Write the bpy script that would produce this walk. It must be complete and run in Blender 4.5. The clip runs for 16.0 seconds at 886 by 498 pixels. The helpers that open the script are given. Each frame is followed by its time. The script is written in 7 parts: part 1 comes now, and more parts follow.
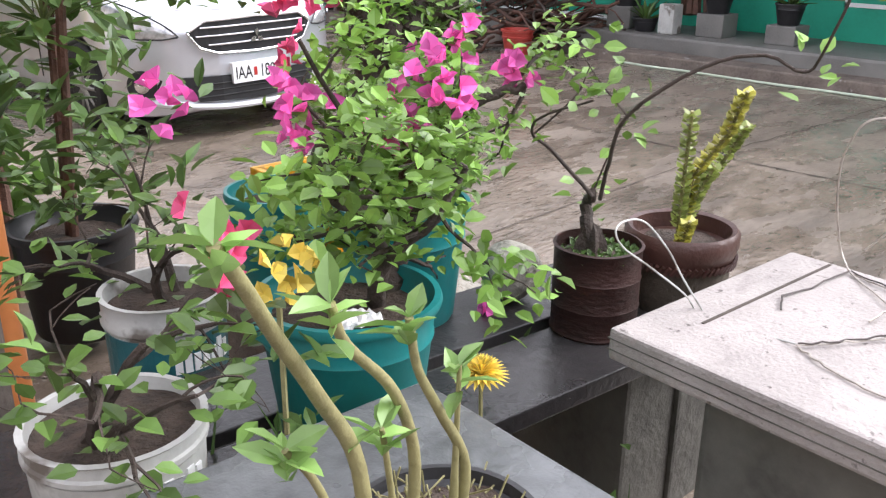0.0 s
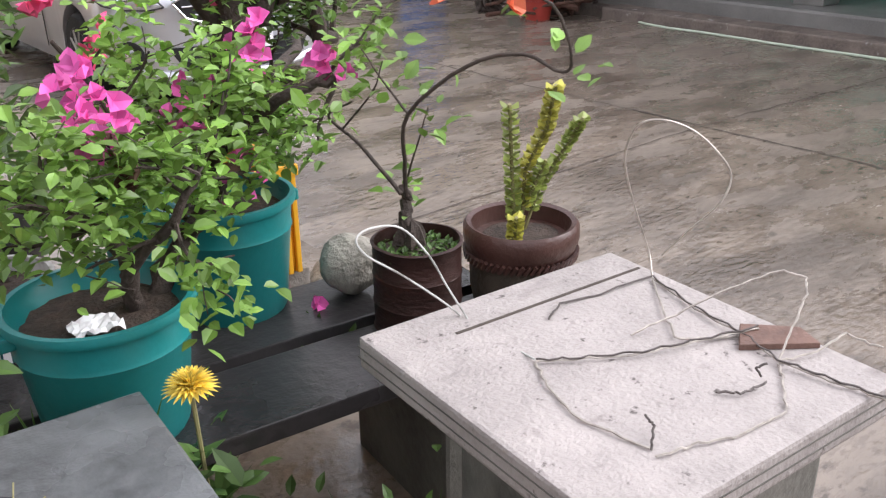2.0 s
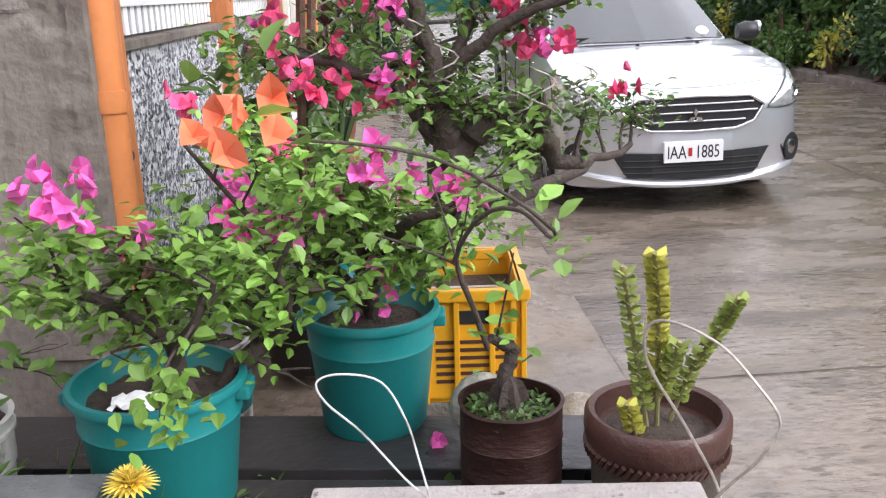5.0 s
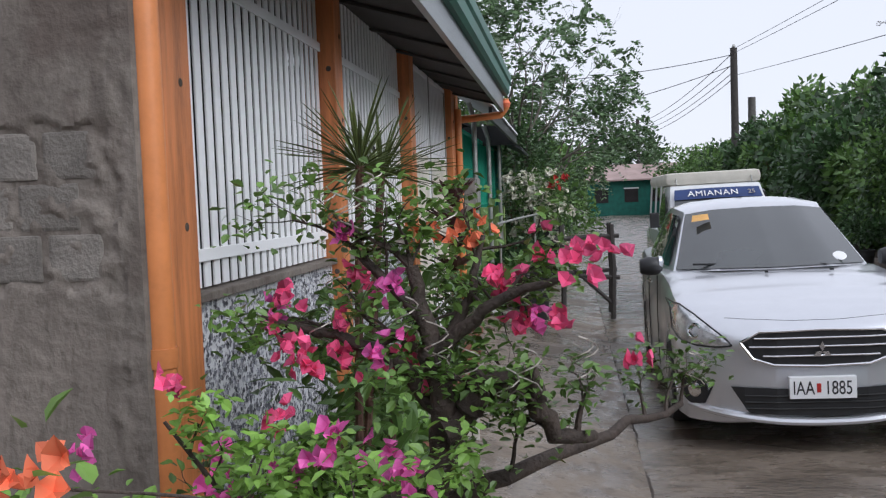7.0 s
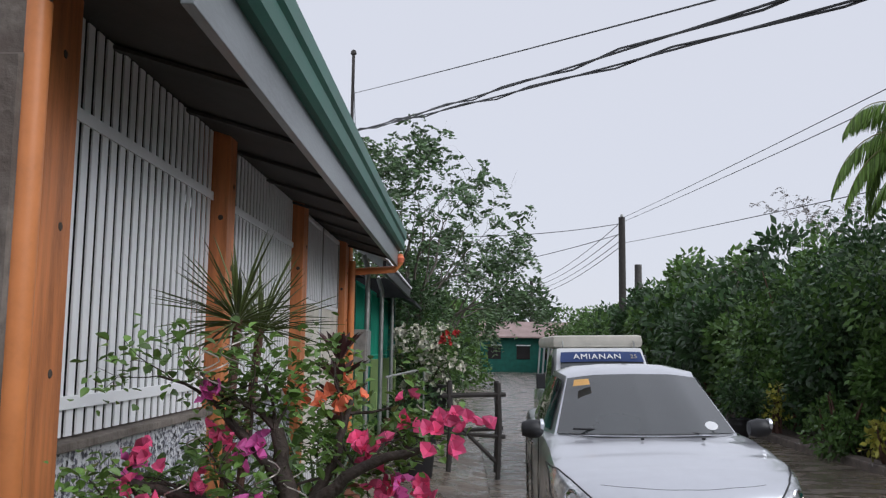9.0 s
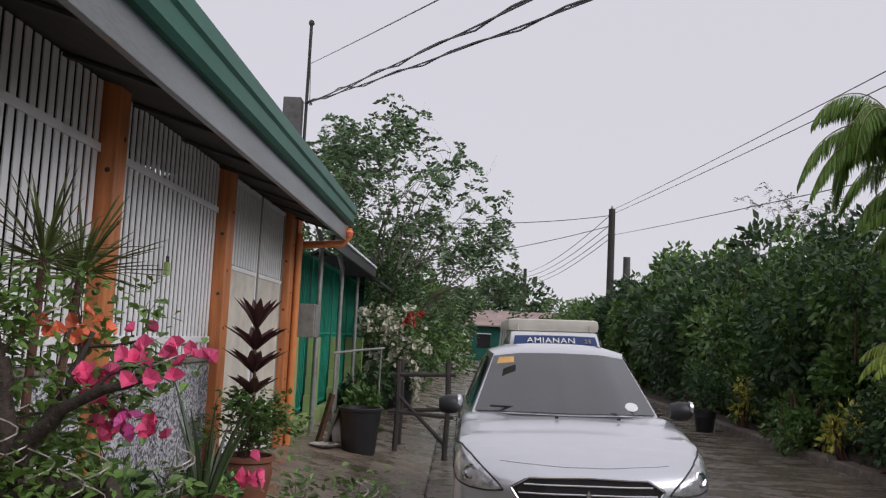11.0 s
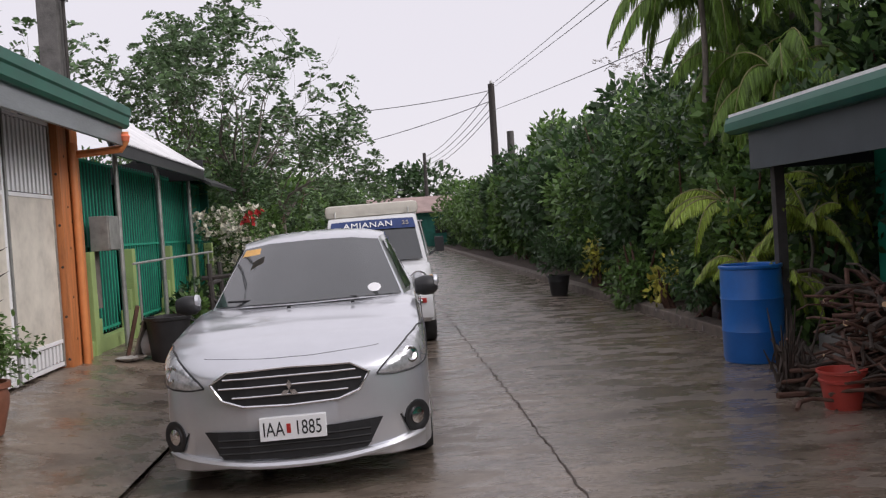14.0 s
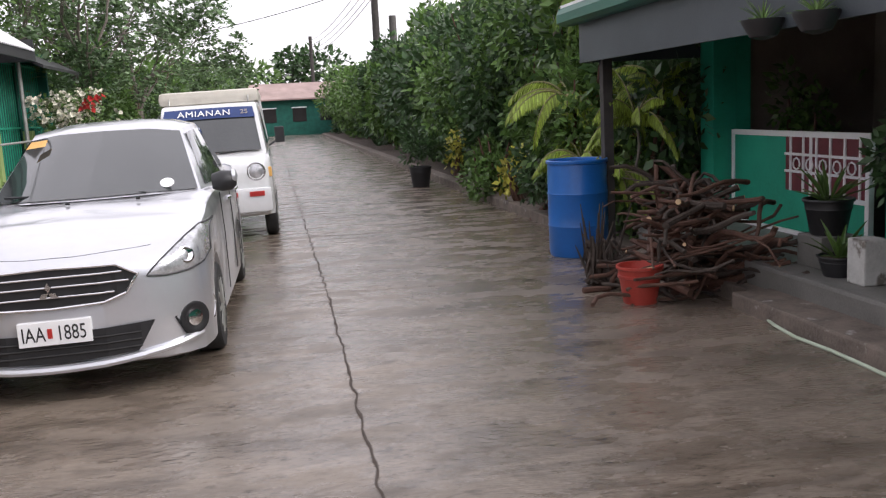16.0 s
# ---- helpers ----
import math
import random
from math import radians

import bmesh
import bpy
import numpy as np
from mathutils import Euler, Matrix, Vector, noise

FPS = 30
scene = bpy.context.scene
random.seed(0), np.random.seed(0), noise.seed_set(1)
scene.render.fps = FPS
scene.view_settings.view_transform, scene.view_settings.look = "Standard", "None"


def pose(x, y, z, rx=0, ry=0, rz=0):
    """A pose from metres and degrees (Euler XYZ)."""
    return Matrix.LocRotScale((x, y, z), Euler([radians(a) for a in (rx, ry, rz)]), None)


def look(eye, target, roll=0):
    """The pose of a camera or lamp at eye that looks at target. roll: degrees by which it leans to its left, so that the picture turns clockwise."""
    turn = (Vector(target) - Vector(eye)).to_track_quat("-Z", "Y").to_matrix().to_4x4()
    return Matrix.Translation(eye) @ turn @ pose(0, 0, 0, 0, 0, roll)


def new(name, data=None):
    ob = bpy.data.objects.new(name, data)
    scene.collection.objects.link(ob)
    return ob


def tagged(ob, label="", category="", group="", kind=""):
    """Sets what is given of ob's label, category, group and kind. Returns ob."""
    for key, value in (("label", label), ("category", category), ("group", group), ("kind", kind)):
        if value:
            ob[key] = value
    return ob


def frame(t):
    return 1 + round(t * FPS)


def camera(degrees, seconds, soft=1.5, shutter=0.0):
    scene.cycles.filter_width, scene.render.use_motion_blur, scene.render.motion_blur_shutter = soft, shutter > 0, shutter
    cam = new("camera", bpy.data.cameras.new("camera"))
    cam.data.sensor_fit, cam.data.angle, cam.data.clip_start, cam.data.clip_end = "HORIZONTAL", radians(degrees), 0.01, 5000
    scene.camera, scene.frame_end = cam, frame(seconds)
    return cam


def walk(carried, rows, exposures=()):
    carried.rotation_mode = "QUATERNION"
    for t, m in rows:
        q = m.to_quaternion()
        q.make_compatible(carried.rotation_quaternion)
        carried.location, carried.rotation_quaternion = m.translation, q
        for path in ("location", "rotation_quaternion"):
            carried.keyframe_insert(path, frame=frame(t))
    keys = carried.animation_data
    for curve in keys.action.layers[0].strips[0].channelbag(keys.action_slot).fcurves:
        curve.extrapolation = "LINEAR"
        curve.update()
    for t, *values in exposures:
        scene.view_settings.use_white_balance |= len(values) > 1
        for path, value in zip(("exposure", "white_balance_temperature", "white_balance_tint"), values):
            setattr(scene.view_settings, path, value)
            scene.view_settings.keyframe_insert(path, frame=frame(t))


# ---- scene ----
cam = camera(53.1, 16.0, soft=1.25)
PATH = [
    (0, (-3.322, -5.251, 1.399), (-2.007, -3.918, 0.696), 0.5),
    (0.5, (-3.185, -5.306, 1.449), (-1.815, -4.003, 0.799), 2.5),
    (1, (-3.165, -5.342, 1.449), (-1.792, -4.043, 0.798), 1.1),
    (1.5, (-3.071, -5.4, 1.437), (-1.847, -4.009, 0.684), -0.3),
    (2, (-2.861, -5.582, 1.463), (-1.688, -4.168, 0.673), -0.8),
    (2.5, (-2.676, -5.712, 1.446), (-1.455, -4.343, 0.65), -1.1),
    (3, (-2.547, -5.71, 1.421), (-1.276, -4.401, 0.602), -2.2),
    (3.5, (-2.41, -5.645, 1.42), (-1.098, -4.38, 0.597), -3.2),
    (4, (-2.293, -5.634, 1.428), (-1.251, -4.107, 0.664), -6.0),
    (4.5, (-2.105, -5.708, 1.453), (-1.61, -3.892, 0.775), -1.5),
    (5, (-1.968, -5.702, 1.468), (-1.858, -3.784, 0.909), -1.6),
    (5.2, (-1.934, -5.653, 1.483), (-1.928, -3.715, 0.992), -2.0),
    (7.3, (-1.479, -5.716, 1.666), (-1.761, -3.737, 1.629), -2.0),
    (7.5, (-1.479, -5.715, 1.677), (-1.737, -3.732, 1.695), -1.3),
    (8, (-1.459, -5.728, 1.688), (-1.625, -3.74, 1.821), -0.7),
    (8.5, (-1.443, -5.757, 1.688), (-1.514, -3.766, 1.869), 0.2),
    (8.7, (-1.441, -5.761, 1.69), (-1.496, -3.773, 1.902), 0.5),
    (10.8, (-0.936, -5.596, 1.587), (-0.97, -3.611, 1.832), 1.6),
    (11, (-0.816, -5.58, 1.578), (-0.863, -3.591, 1.777), 2.8),
    (11.5, (-0.605, -5.511, 1.568), (-0.641, -3.518, 1.729), 0.3),
    (12, (-0.401, -5.434, 1.568), (-0.329, -3.442, 1.731), -0.6),
    (12.5, (-0.101, -5.466, 1.559), (-0.057, -3.467, 1.619), -0.4),
    (13, (0.17, -5.501, 1.548), (0.2, -3.501, 1.541), -0.2),
    (13.5, (0.391, -5.364, 1.544), (0.52, -3.369, 1.502), -1.0),
    (14, (0.602, -5.309, 1.543), (0.738, -3.314, 1.49), -3.7),
    (14.5, (0.859, -5.377, 1.539), (0.996, -3.387, 1.393), -4.3),
    (15, (1.041, -5.439, 1.518), (1.292, -3.47, 1.278), -4.0),
    (15.5, (1.182, -5.352, 1.508), (1.501, -3.4, 1.209), -4.5),
    (16, (1.3, -5.205, 1.548), (1.651, -3.262, 1.231), -3.0),
]
walk(cam, [(t, look(eye, target, roll)) for t, eye, target, roll in PATH],
     exposures=[(0, 1.75, 6200, 12), (2.0, 1.42, 6250, 12), (4.0, 1.45, 6300, 12), (5.2, 1.42, 6150, 12), (7.3, 0.25, 5900, 9), (8.7, 0.1, 5950, 9), (10.8, -0.03, 6300, 13), (12.5, 0.1, 6450, 14), (14.0, 0.24, 6450, 15), (15.0, 0.6, 6450, 15), (16, 0.92, 6450, 14)])
# ---- world ----
world = bpy.data.worlds.new("overcast")
scene.world = world
world.use_nodes = True
wn, wl = world.node_tree.nodes, world.node_tree.links
sky = wn.new("ShaderNodeTexSky")
sky.sky_type = 'NISHITA'
sky.sun_disc = False
sky.sun_elevation = radians(34)
sky.sun_rotation = radians(121)
cloud = wn.new("ShaderNodeMix")
cloud.data_type = 'RGBA'
cloud.inputs[0].default_value = 0.93
cloud.inputs[7].default_value = (5.95, 5.8, 6.05, 1)
wl.new(sky.outputs[0], cloud.inputs[6])
wl.new(cloud.outputs[2], wn["Background"].inputs[0])
wn["Background"].inputs[1].default_value = 0.12
sun_data = bpy.data.lights.new("sun", 'SUN')
sun_data.energy, sun_data.angle, sun_data.color = 1.5, radians(45), (1.0, 0.97, 0.93)
sun = new("sun", sun_data)
sun.matrix_world = look((20, -12, 16), (0, 0, 0))

# ---- tools ----
RNG = np.random.default_rng(7)


class Shape:
    """Collects vertices and faces of one mesh."""

    def __init__(self):
        self.v, self.f = [], []

    def add(self, verts, faces):
        n = len(self.v)
        self.v += [tuple(p) for p in verts]
        self.f += [tuple(i + n for i in face) for face in faces]
        return self

    def box(self, x0, x1, y0, y1, z0, z1, turn=None):
        vs = [Vector((x, y, z)) for z in (z0, z1) for y in (y0, y1) for x in (x0, x1)]
        if turn is not None:
            vs = [turn @ p for p in vs]
        return self.add(vs, [(0, 2, 3, 1), (4, 5, 7, 6), (0, 1, 5, 4), (2, 6, 7, 3), (0, 4, 6, 2), (1, 3, 7, 5)])

    def lathe(self, rings, n=32, at=(0, 0, 0), wobble=0.0, turn=None):
        """Rings of (radius, z) from bottom to top, turned round z."""
        vs, fs = [], []
        for r, z in rings:
            for i in range(n):
                a = 2 * math.pi * i / n
                k = r * (1 + wobble * math.sin(3 * a + 9 * z) * 0.5 + wobble * math.sin(5 * a + 1))
                p = Vector((k * math.cos(a), k * math.sin(a), z))
                vs.append((turn @ p if turn is not None else p) + Vector(at))
        for j in range(len(rings) - 1):
            for i in range(n):
                k = (i + 1) % n
                fs.append((j * n + i, j * n + k, (j + 1) * n + k, (j + 1) * n + i))
        if rings[0][0] > 1e-4:
            fs.append(tuple(range(n - 1, -1, -1)))
        if rings[-1][0] > 1e-4:
            fs.append(tuple((len(rings) - 1) * n + i for i in range(n)))
        return self.add(vs, fs)

    def tube(self, points, radii, n=8):
        pts = [Vector(p) for p in points]
        if not hasattr(radii, "__len__"):
            radii = [radii] * len(pts)
        vs, fs, side = [], [], None
        for i, p in enumerate(pts):
            d = (pts[min(i + 1, len(pts) - 1)] - pts[max(i - 1, 0)]).normalized()
            if side is None:
                side = d.orthogonal().normalized()
            side = (side - d * side.dot(d)).normalized()
            up = d.cross(side)
            for k in range(n):
                a = 2 * math.pi * k / n
                vs.append(p + radii[i] * (math.cos(a) * side + math.sin(a) * up))
        for j in range(len(pts) - 1):
            for k in range(n):
                m = (k + 1) % n
                fs.append((j * n + k, j * n + m, (j + 1) * n + m, (j + 1) * n + k))
        fs.append(tuple(range(n - 1, -1, -1)))
        fs.append(tuple((len(pts) - 1) * n + k for k in range(n)))
        return self.add(vs, fs)

    def prism(self, outline, axis, lo, hi):
        """An outline of 2D points pushed along an axis."""
        def place(a, b, h):
            return {"x": (h, a, b), "y": (a, h, b), "z": (a, b, h)}[axis]
        n = len(outline)
        vs = [place(a, b, h) for h in (lo, hi) for a, b in outline]
        fs = [tuple(range(n)), tuple(range(2 * n - 1, n - 1, -1))]
        fs += [(i, n + i, n + (i + 1) % n, (i + 1) % n) for i in range(n)]
        return self.add(vs, fs)

    def leaf(self, base, way, up, length, width, fold=0.25):
        """A pointed leaf folded along its rib."""
        way = Vector(way).normalized()
        side = way.cross(Vector(up))
        side = side.normalized() if side.length > 1e-4 else way.orthogonal().normalized()
        nrm = side.cross(way)
        b = Vector(base)

        def at(u, w, sag=0.0):
            return b + way * length * u + side * width * w + nrm * (width * fold * abs(w) * 2 - length * 0.14 * u * u)
        return self.add([at(0, 0), at(0.22, 0.38), at(0.55, 0.48), at(0.85, 0.2), at(1, 0), at(0.85, -0.2), at(0.55, -0.48), at(0.22, -0.38), at(0.5, 0)],
                        [(0, 1, 8), (1, 2, 8), (2, 3, 8), (3, 4, 8), (8, 4, 5), (8, 5, 6), (8, 6, 7), (8, 7, 0)])


def part(name, shape, material, parent=None, label="", bevel=0.0, smooth=False, kind=""):
    """Links a shape as one mesh object under a thing or a part."""
    mesh = bpy.data.meshes.new(name)
    mesh.from_pydata(shape.v, [], shape.f)
    if bevel > 0 or smooth:
        bm = bmesh.new()
        bm.from_mesh(mesh)
        bmesh.ops.recalc_face_normals(bm, faces=bm.faces)
        if bevel > 0:
            edges = [e for e in bm.edges if len(e.link_faces) == 2 and e.calc_face_angle(0) > 0.6]
            bmesh.ops.bevel(bm, geom=edges, offset=bevel, segments=2, profile=0.6, affect='EDGES')
        bm.to_mesh(mesh)
        bm.free()
    if smooth:
        for p in mesh.polygons:
            p.use_smooth = True
        mesh.set_sharp_from_angle(angle=radians(40))
    mesh.materials.append(material)
    ob = new(name, mesh)
    if parent is not None:
        ob.parent = parent
    return tagged(ob, label, kind=kind)


ASIS = Matrix.Identity(4)
# the bench, the slab table and what stands round them: turned and sized together
YARD = Matrix.Translation((0.058, -0.167, -0.032)) @ Matrix.Rotation(radians(-2.4), 4, 'Z') @ Matrix.Scale(0.94, 4)
spot = [ASIS]


def thing(name, m, label, category, group=""):
    ob = new(name)
    ob.empty_display_size = 0.1
    ob.matrix_world = spot[0] @ m
    return tagged(ob, label, category, group)


def fixed(name, shape, material, label="", **kw):
    return part(name, shape, material, None, label, kind="structure", **kw)


# ---- materials ----
def surface(name, colour, rough=0.6, metal=0.0, vary=0.25, scale=8.0, bump=0.2, fine=60.0, spread=(0.0, 0.0), second=None, spots=None, per=0.0, coat=0.0,
            sheer=0.0, island=0.0, stretch=(1, 1, 1), streak=None, puddle=0.0):
    m = bpy.data.materials.new(name)
    m.use_nodes = True
    nt = m.node_tree
    bsdf = nt.nodes["Principled BSDF"]
    tc = nt.nodes.new("ShaderNodeTexCoord")
    mp = nt.nodes.new("ShaderNodeMapping")
    mp.inputs["Scale"].default_value = stretch
    nt.links.new(tc.outputs["Object"], mp.inputs[0])

    def noisy(s, detail=4.0, rough_=0.55):
        n = nt.nodes.new("ShaderNodeTexNoise")
        n.inputs["Scale"].default_value, n.inputs["Detail"].default_value, n.inputs["Roughness"].default_value = s, detail, rough_
        nt.links.new(mp.outputs[0], n.inputs["Vector"])
        return n.outputs["Fac"]

    def ramp(fac, a, b):
        r = nt.nodes.new("ShaderNodeMapRange")
        r.inputs[1].default_value, r.inputs[2].default_value = a, b
        nt.links.new(fac, r.inputs[0])
        return r.outputs[0]

    def mix(fac, a, b):
        x = nt.nodes.new("ShaderNodeMix")
        x.data_type = 'RGBA'
        for sock, val in ((x.inputs[0], fac), (x.inputs[6], a), (x.inputs[7], b)):
            if isinstance(val, (tuple, float)):
                sock.default_value = (*val, 1) if isinstance(val, tuple) else val
            else:
                nt.links.new(val, sock)
        return x.outputs[2]

    big, small = noisy(scale), noisy(fine)
    dark = tuple(c * (1 - vary) for c in colour)
    light = tuple(min(1, c * (1 + vary * 0.8)) for c in colour)
    col = mix(ramp(big, 0.3, 0.7), dark, second if second else light)
    col = mix(ramp(small, 0.35, 0.75), col, mix(0.5, col, light))
    if spots:
        col = mix(ramp(noisy(spots[1]), spots[2], spots[2] + 0.08), col, spots[0])
    if streak:
        far_, reach_, at_ = streak
        smap = nt.nodes.new("ShaderNodeMapping")
        smap.inputs["Scale"].default_value = reach_
        nt.links.new(tc.outputs["Object"], smap.inputs[0])
        for seed_, size_, most in ((0.0, 1.0, 0.7), (7.3, 3.1, 0.5), (3.1, 9.0, 0.4), (5.7, 30.0, 0.35)):
            sn = nt.nodes.new("ShaderNodeTexNoise")
            sn.noise_dimensions = '4D'
            sn.inputs["W"].default_value, sn.inputs["Scale"].default_value, sn.inputs["Detail"].default_value = seed_, size_, 8.0
            sn.inputs["Distortion"].default_value = 0.6
            nt.links.new(smap.outputs[0], sn.inputs["Vector"])
            k = nt.nodes.new("ShaderNodeMath")
            k.operation = 'MULTIPLY'
            k.inputs[1].default_value = most
            nt.links.new(ramp(sn.outputs["Fac"], at_, at_ + 0.1), k.inputs[0])
            col = mix(k.outputs[0], col, far_)
    for amount, node, out in ((per, "ShaderNodeObjectInfo", "Random"), (island, "ShaderNodeNewGeometry", "Random Per Island")):
        if amount:
            info = nt.nodes.new(node)
            hsv = nt.nodes.new("ShaderNodeHueSaturation")
            nt.links.new(ramp(info.outputs[out], 0, 1), hsv.inputs["Fac"])
            hsv.inputs["Fac"].default_value = 1
            for l in list(hsv.inputs["Fac"].links):
                nt.links.remove(l)
            r = nt.nodes.new("ShaderNodeMapRange")
            r.inputs[3].default_value, r.inputs[4].default_value = 1 - amount, 1 + amount
            nt.links.new(info.outputs[out], r.inputs[0])
            nt.links.new(r.outputs[0], hsv.inputs["Value"])
            nt.links.new(col, hsv.inputs["Color"])
            col = hsv.outputs[0]
    nt.links.new(col, bsdf.inputs["Base Color"])
    bsdf.inputs["Metallic"].default_value = metal
    if spread[1] > spread[0]:
        r = nt.nodes.new("ShaderNodeMapRange")
        r.inputs[1].default_value, r.inputs[2].default_value = (0.44, 0.56) if puddle else (0.35, 0.65)
        r.inputs[3].default_value, r.inputs[4].default_value = spread
        nt.links.new(noisy(puddle, 9.0, 0.68) if puddle else noisy(scale * 0.7), r.inputs[0])
        nt.links.new(r.outputs[0], bsdf.inputs["Roughness"])
    else:
        bsdf.inputs["Roughness"].default_value = rough
    bsdf.inputs["Coat Weight"].default_value = coat
    if sheer:
        bsdf.inputs["Transmission Weight"].default_value = 0.0
        bsdf.inputs["Subsurface Weight"].default_value = 0.0
    if bump:
        b = nt.nodes.new("ShaderNodeBump")
        b.inputs["Strength"].default_value, b.inputs["Distance"].default_value = bump, 0.01
        nt.links.new(small, b.inputs["Height"])
        nt.links.new(b.outputs[0], bsdf.inputs["Normal"])
    return m


def glass(name, tint, rough=0.03):
    m = bpy.data.materials.new(name)
    m.use_nodes = True
    b = m.node_tree.nodes["Principled BSDF"]
    b.inputs["Base Color"].default_value = (*tint, 1)
    b.inputs["Roughness"].default_value = rough
    b.inputs["Transmission Weight"].default_value = 0.85
    b.inputs["IOR"].default_value = 1.45
    return m


def foliage(name, colour, vary=0.35, rough=0.38):
    """Leaf: light passes through the blade."""
    m = surface(name, colour, rough=rough, vary=vary, scale=2.5, fine=25, bump=0.0, island=0.45)
    nt = m.node_tree
    bsdf, out = nt.nodes["Principled BSDF"], nt.nodes["Material Output"]
    tr = nt.nodes.new("ShaderNodeBsdfTranslucent")
    add = nt.nodes.new("ShaderNodeMixShader")
    add.inputs[0].default_value = 0.25
    src = bsdf.inputs["Base Color"].links[0].from_socket
    nt.links.new(src, tr.inputs[0])
    nt.links.new(bsdf.outputs[0], add.inputs[1])
    nt.links.new(tr.outputs[0], add.inputs[2])
    nt.links.new(add.outputs[0], out.inputs[0])
    return m


M_ROAD = surface("wet_concrete_road", (0.205, 0.166, 0.132), vary=0.4, scale=1.2, fine=22, bump=0.7, spread=(0.03, 0.43), spots=((0.1, 0.078, 0.06), 14, 0.6), stretch=(0.7, 1.5, 1), puddle=2.2, streak=((0.085, 0.066, 0.05), (0.7, 1.9, 1), 0.53))
M_ROAD.node_tree.nodes["Principled BSDF"].inputs["Specular IOR Level"].default_value = 0.75
M_APRON = surface("wet_apron_concrete", (0.235, 0.19, 0.15), vary=0.3, scale=1.3, fine=25, bump=0.5, spread=(0.08, 0.55), spots=((0.12, 0.095, 0.075), 12, 0.6), puddle=2.6, streak=((0.11, 0.085, 0.065), (0.8, 1.4, 1), 0.54))
M_CRACK = surface("crack_dirt", (0.07, 0.055, 0.045), rough=0.9, scale=20)
M_PLASTER = surface("stained_plaster", (0.2, 0.172, 0.148), vary=0.4, scale=1.8, fine=40, bump=0.6, rough=0.85, spots=((0.12, 0.095, 0.08), 2.4, 0.56), streak=((0.095, 0.076, 0.064), (2.2, 2.2, 0.6), 0.55))
M_BLOCK = surface("hollow_block", (0.2, 0.18, 0.16), vary=0.35, scale=9, fine=70, bump=0.7, rough=0.95, per=0.2)
M_ORANGE = surface("orange_wood_pillar", (0.52, 0.185, 0.065), vary=0.42, scale=3, fine=30, bump=0.12, rough=0.45, stretch=(6, 6, 0.6))
M_PIPE = surface("orange_pipe", (0.66, 0.24, 0.08), vary=0.12, rough=0.4, bump=0.05)
M_WHITE = surface("white_enamel", (0.88, 0.88, 0.89), vary=0.05, scale=3, rough=0.4, bump=0.04)
M_GREENPAINT = surface("dark_green_fascia", (0.006, 0.095, 0.06), vary=0.2, scale=2, rough=0.45, bump=0.05)
M_GREYBOARD = surface("grey_fascia_board", (0.15, 0.165, 0.17), vary=0.35, scale=3, rough=0.35, bump=0.15, stretch=(1, 0.2, 1))
# soffit and ceiling colour kept dark to carry the shade under the roofs
M_SOFFIT = surface("shaded_soffit", (0.05, 0.046, 0.043), vary=0.4, scale=2, rough=0.9)
# near-black colour stands in for the shade of unlit rooms
M_SHADE = surface("interior_shade", (0.02, 0.018, 0.018), vary=0.4, scale=1, rough=0.95)
M_TERRAZZO = surface("terrazzo_chips", (0.62, 0.62, 0.64), vary=0.15, scale=4, fine=90, bump=0.4, rough=0.7, spots=((0.1, 0.1, 0.125), 42, 0.5))
M_MARBLE = surface("marbled_gate_panel", (0.66, 0.62, 0.54), vary=0.22, scale=3.5, fine=12, rough=0.4, bump=0.05)
M_ROOF = surface("corrugated_zinc", (0.7, 0.7, 0.71), vary=0.25, scale=2, rough=0.45, metal=0.1, bump=0.1)
M_GREENWALL = surface("bright_green_wall", (0.02, 0.34, 0.22), vary=0.2, scale=2, fine=30, rough=0.6, bump=0.1)
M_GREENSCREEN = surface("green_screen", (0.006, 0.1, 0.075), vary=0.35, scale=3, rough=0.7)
M_LIME = surface("lime_wall", (0.3, 0.4, 0.15), vary=0.25, scale=2, rough=0.7)
M_STEEL = surface("galvanised_pipe", (0.36, 0.36, 0.34), vary=0.3, rough=0.45, metal=0.5)
M_DARKPANEL = surface("dark_blue_grey_panel", (0.045, 0.055, 0.065), vary=0.3, scale=1.5, rough=0.45, bump=0.1)
M_PORCH = surface("porch_concrete", (0.17, 0.165, 0.155), vary=0.35, scale=2, rough=0.5, bump=0.25)
M_KERB = surface("rough_kerb", (0.16, 0.13, 0.11), vary=0.5, scale=5, fine=40, rough=0.75, bump=0.8, spots=((0.45, 0.43, 0.41), 7, 0.64))
M_SILVER = surface("silver_car_paint", (0.7, 0.71, 0.75), vary=0.03, rough=0.32, metal=0.7, bump=0.0, coat=1.0)
M_BLACK = surface("black_plastic", (0.02, 0.02, 0.022), vary=0.3, rough=0.45, bump=0.1)
M_TYRE = surface("tyre_rubber", (0.03, 0.03, 0.03), vary=0.3, rough=0.85, bump=0.3)
M_CHROME = surface("chrome", (0.8, 0.8, 0.82), vary=0.03, rough=0.12, metal=1.0, bump=0.0)
M_LAMP = surface("headlight_reflector", (0.6, 0.61, 0.63), vary=0.6, scale=13, rough=0.12, metal=0.55, bump=0.3, coat=1.0)
M_CARGLASS = surface("tinted_windscreen", (0.045, 0.05, 0.052), vary=0.25, scale=1.2, rough=0.05, bump=0.0, coat=1.0)
M_VANWHITE = surface("white_van_paint", (0.72, 0.73, 0.74), vary=0.06, rough=0.25, bump=0.0, coat=0.8)
M_CANVAS = surface("canvas_roof", (0.6, 0.57, 0.5), vary=0.15, scale=4, rough=0.8, bump=0.2)
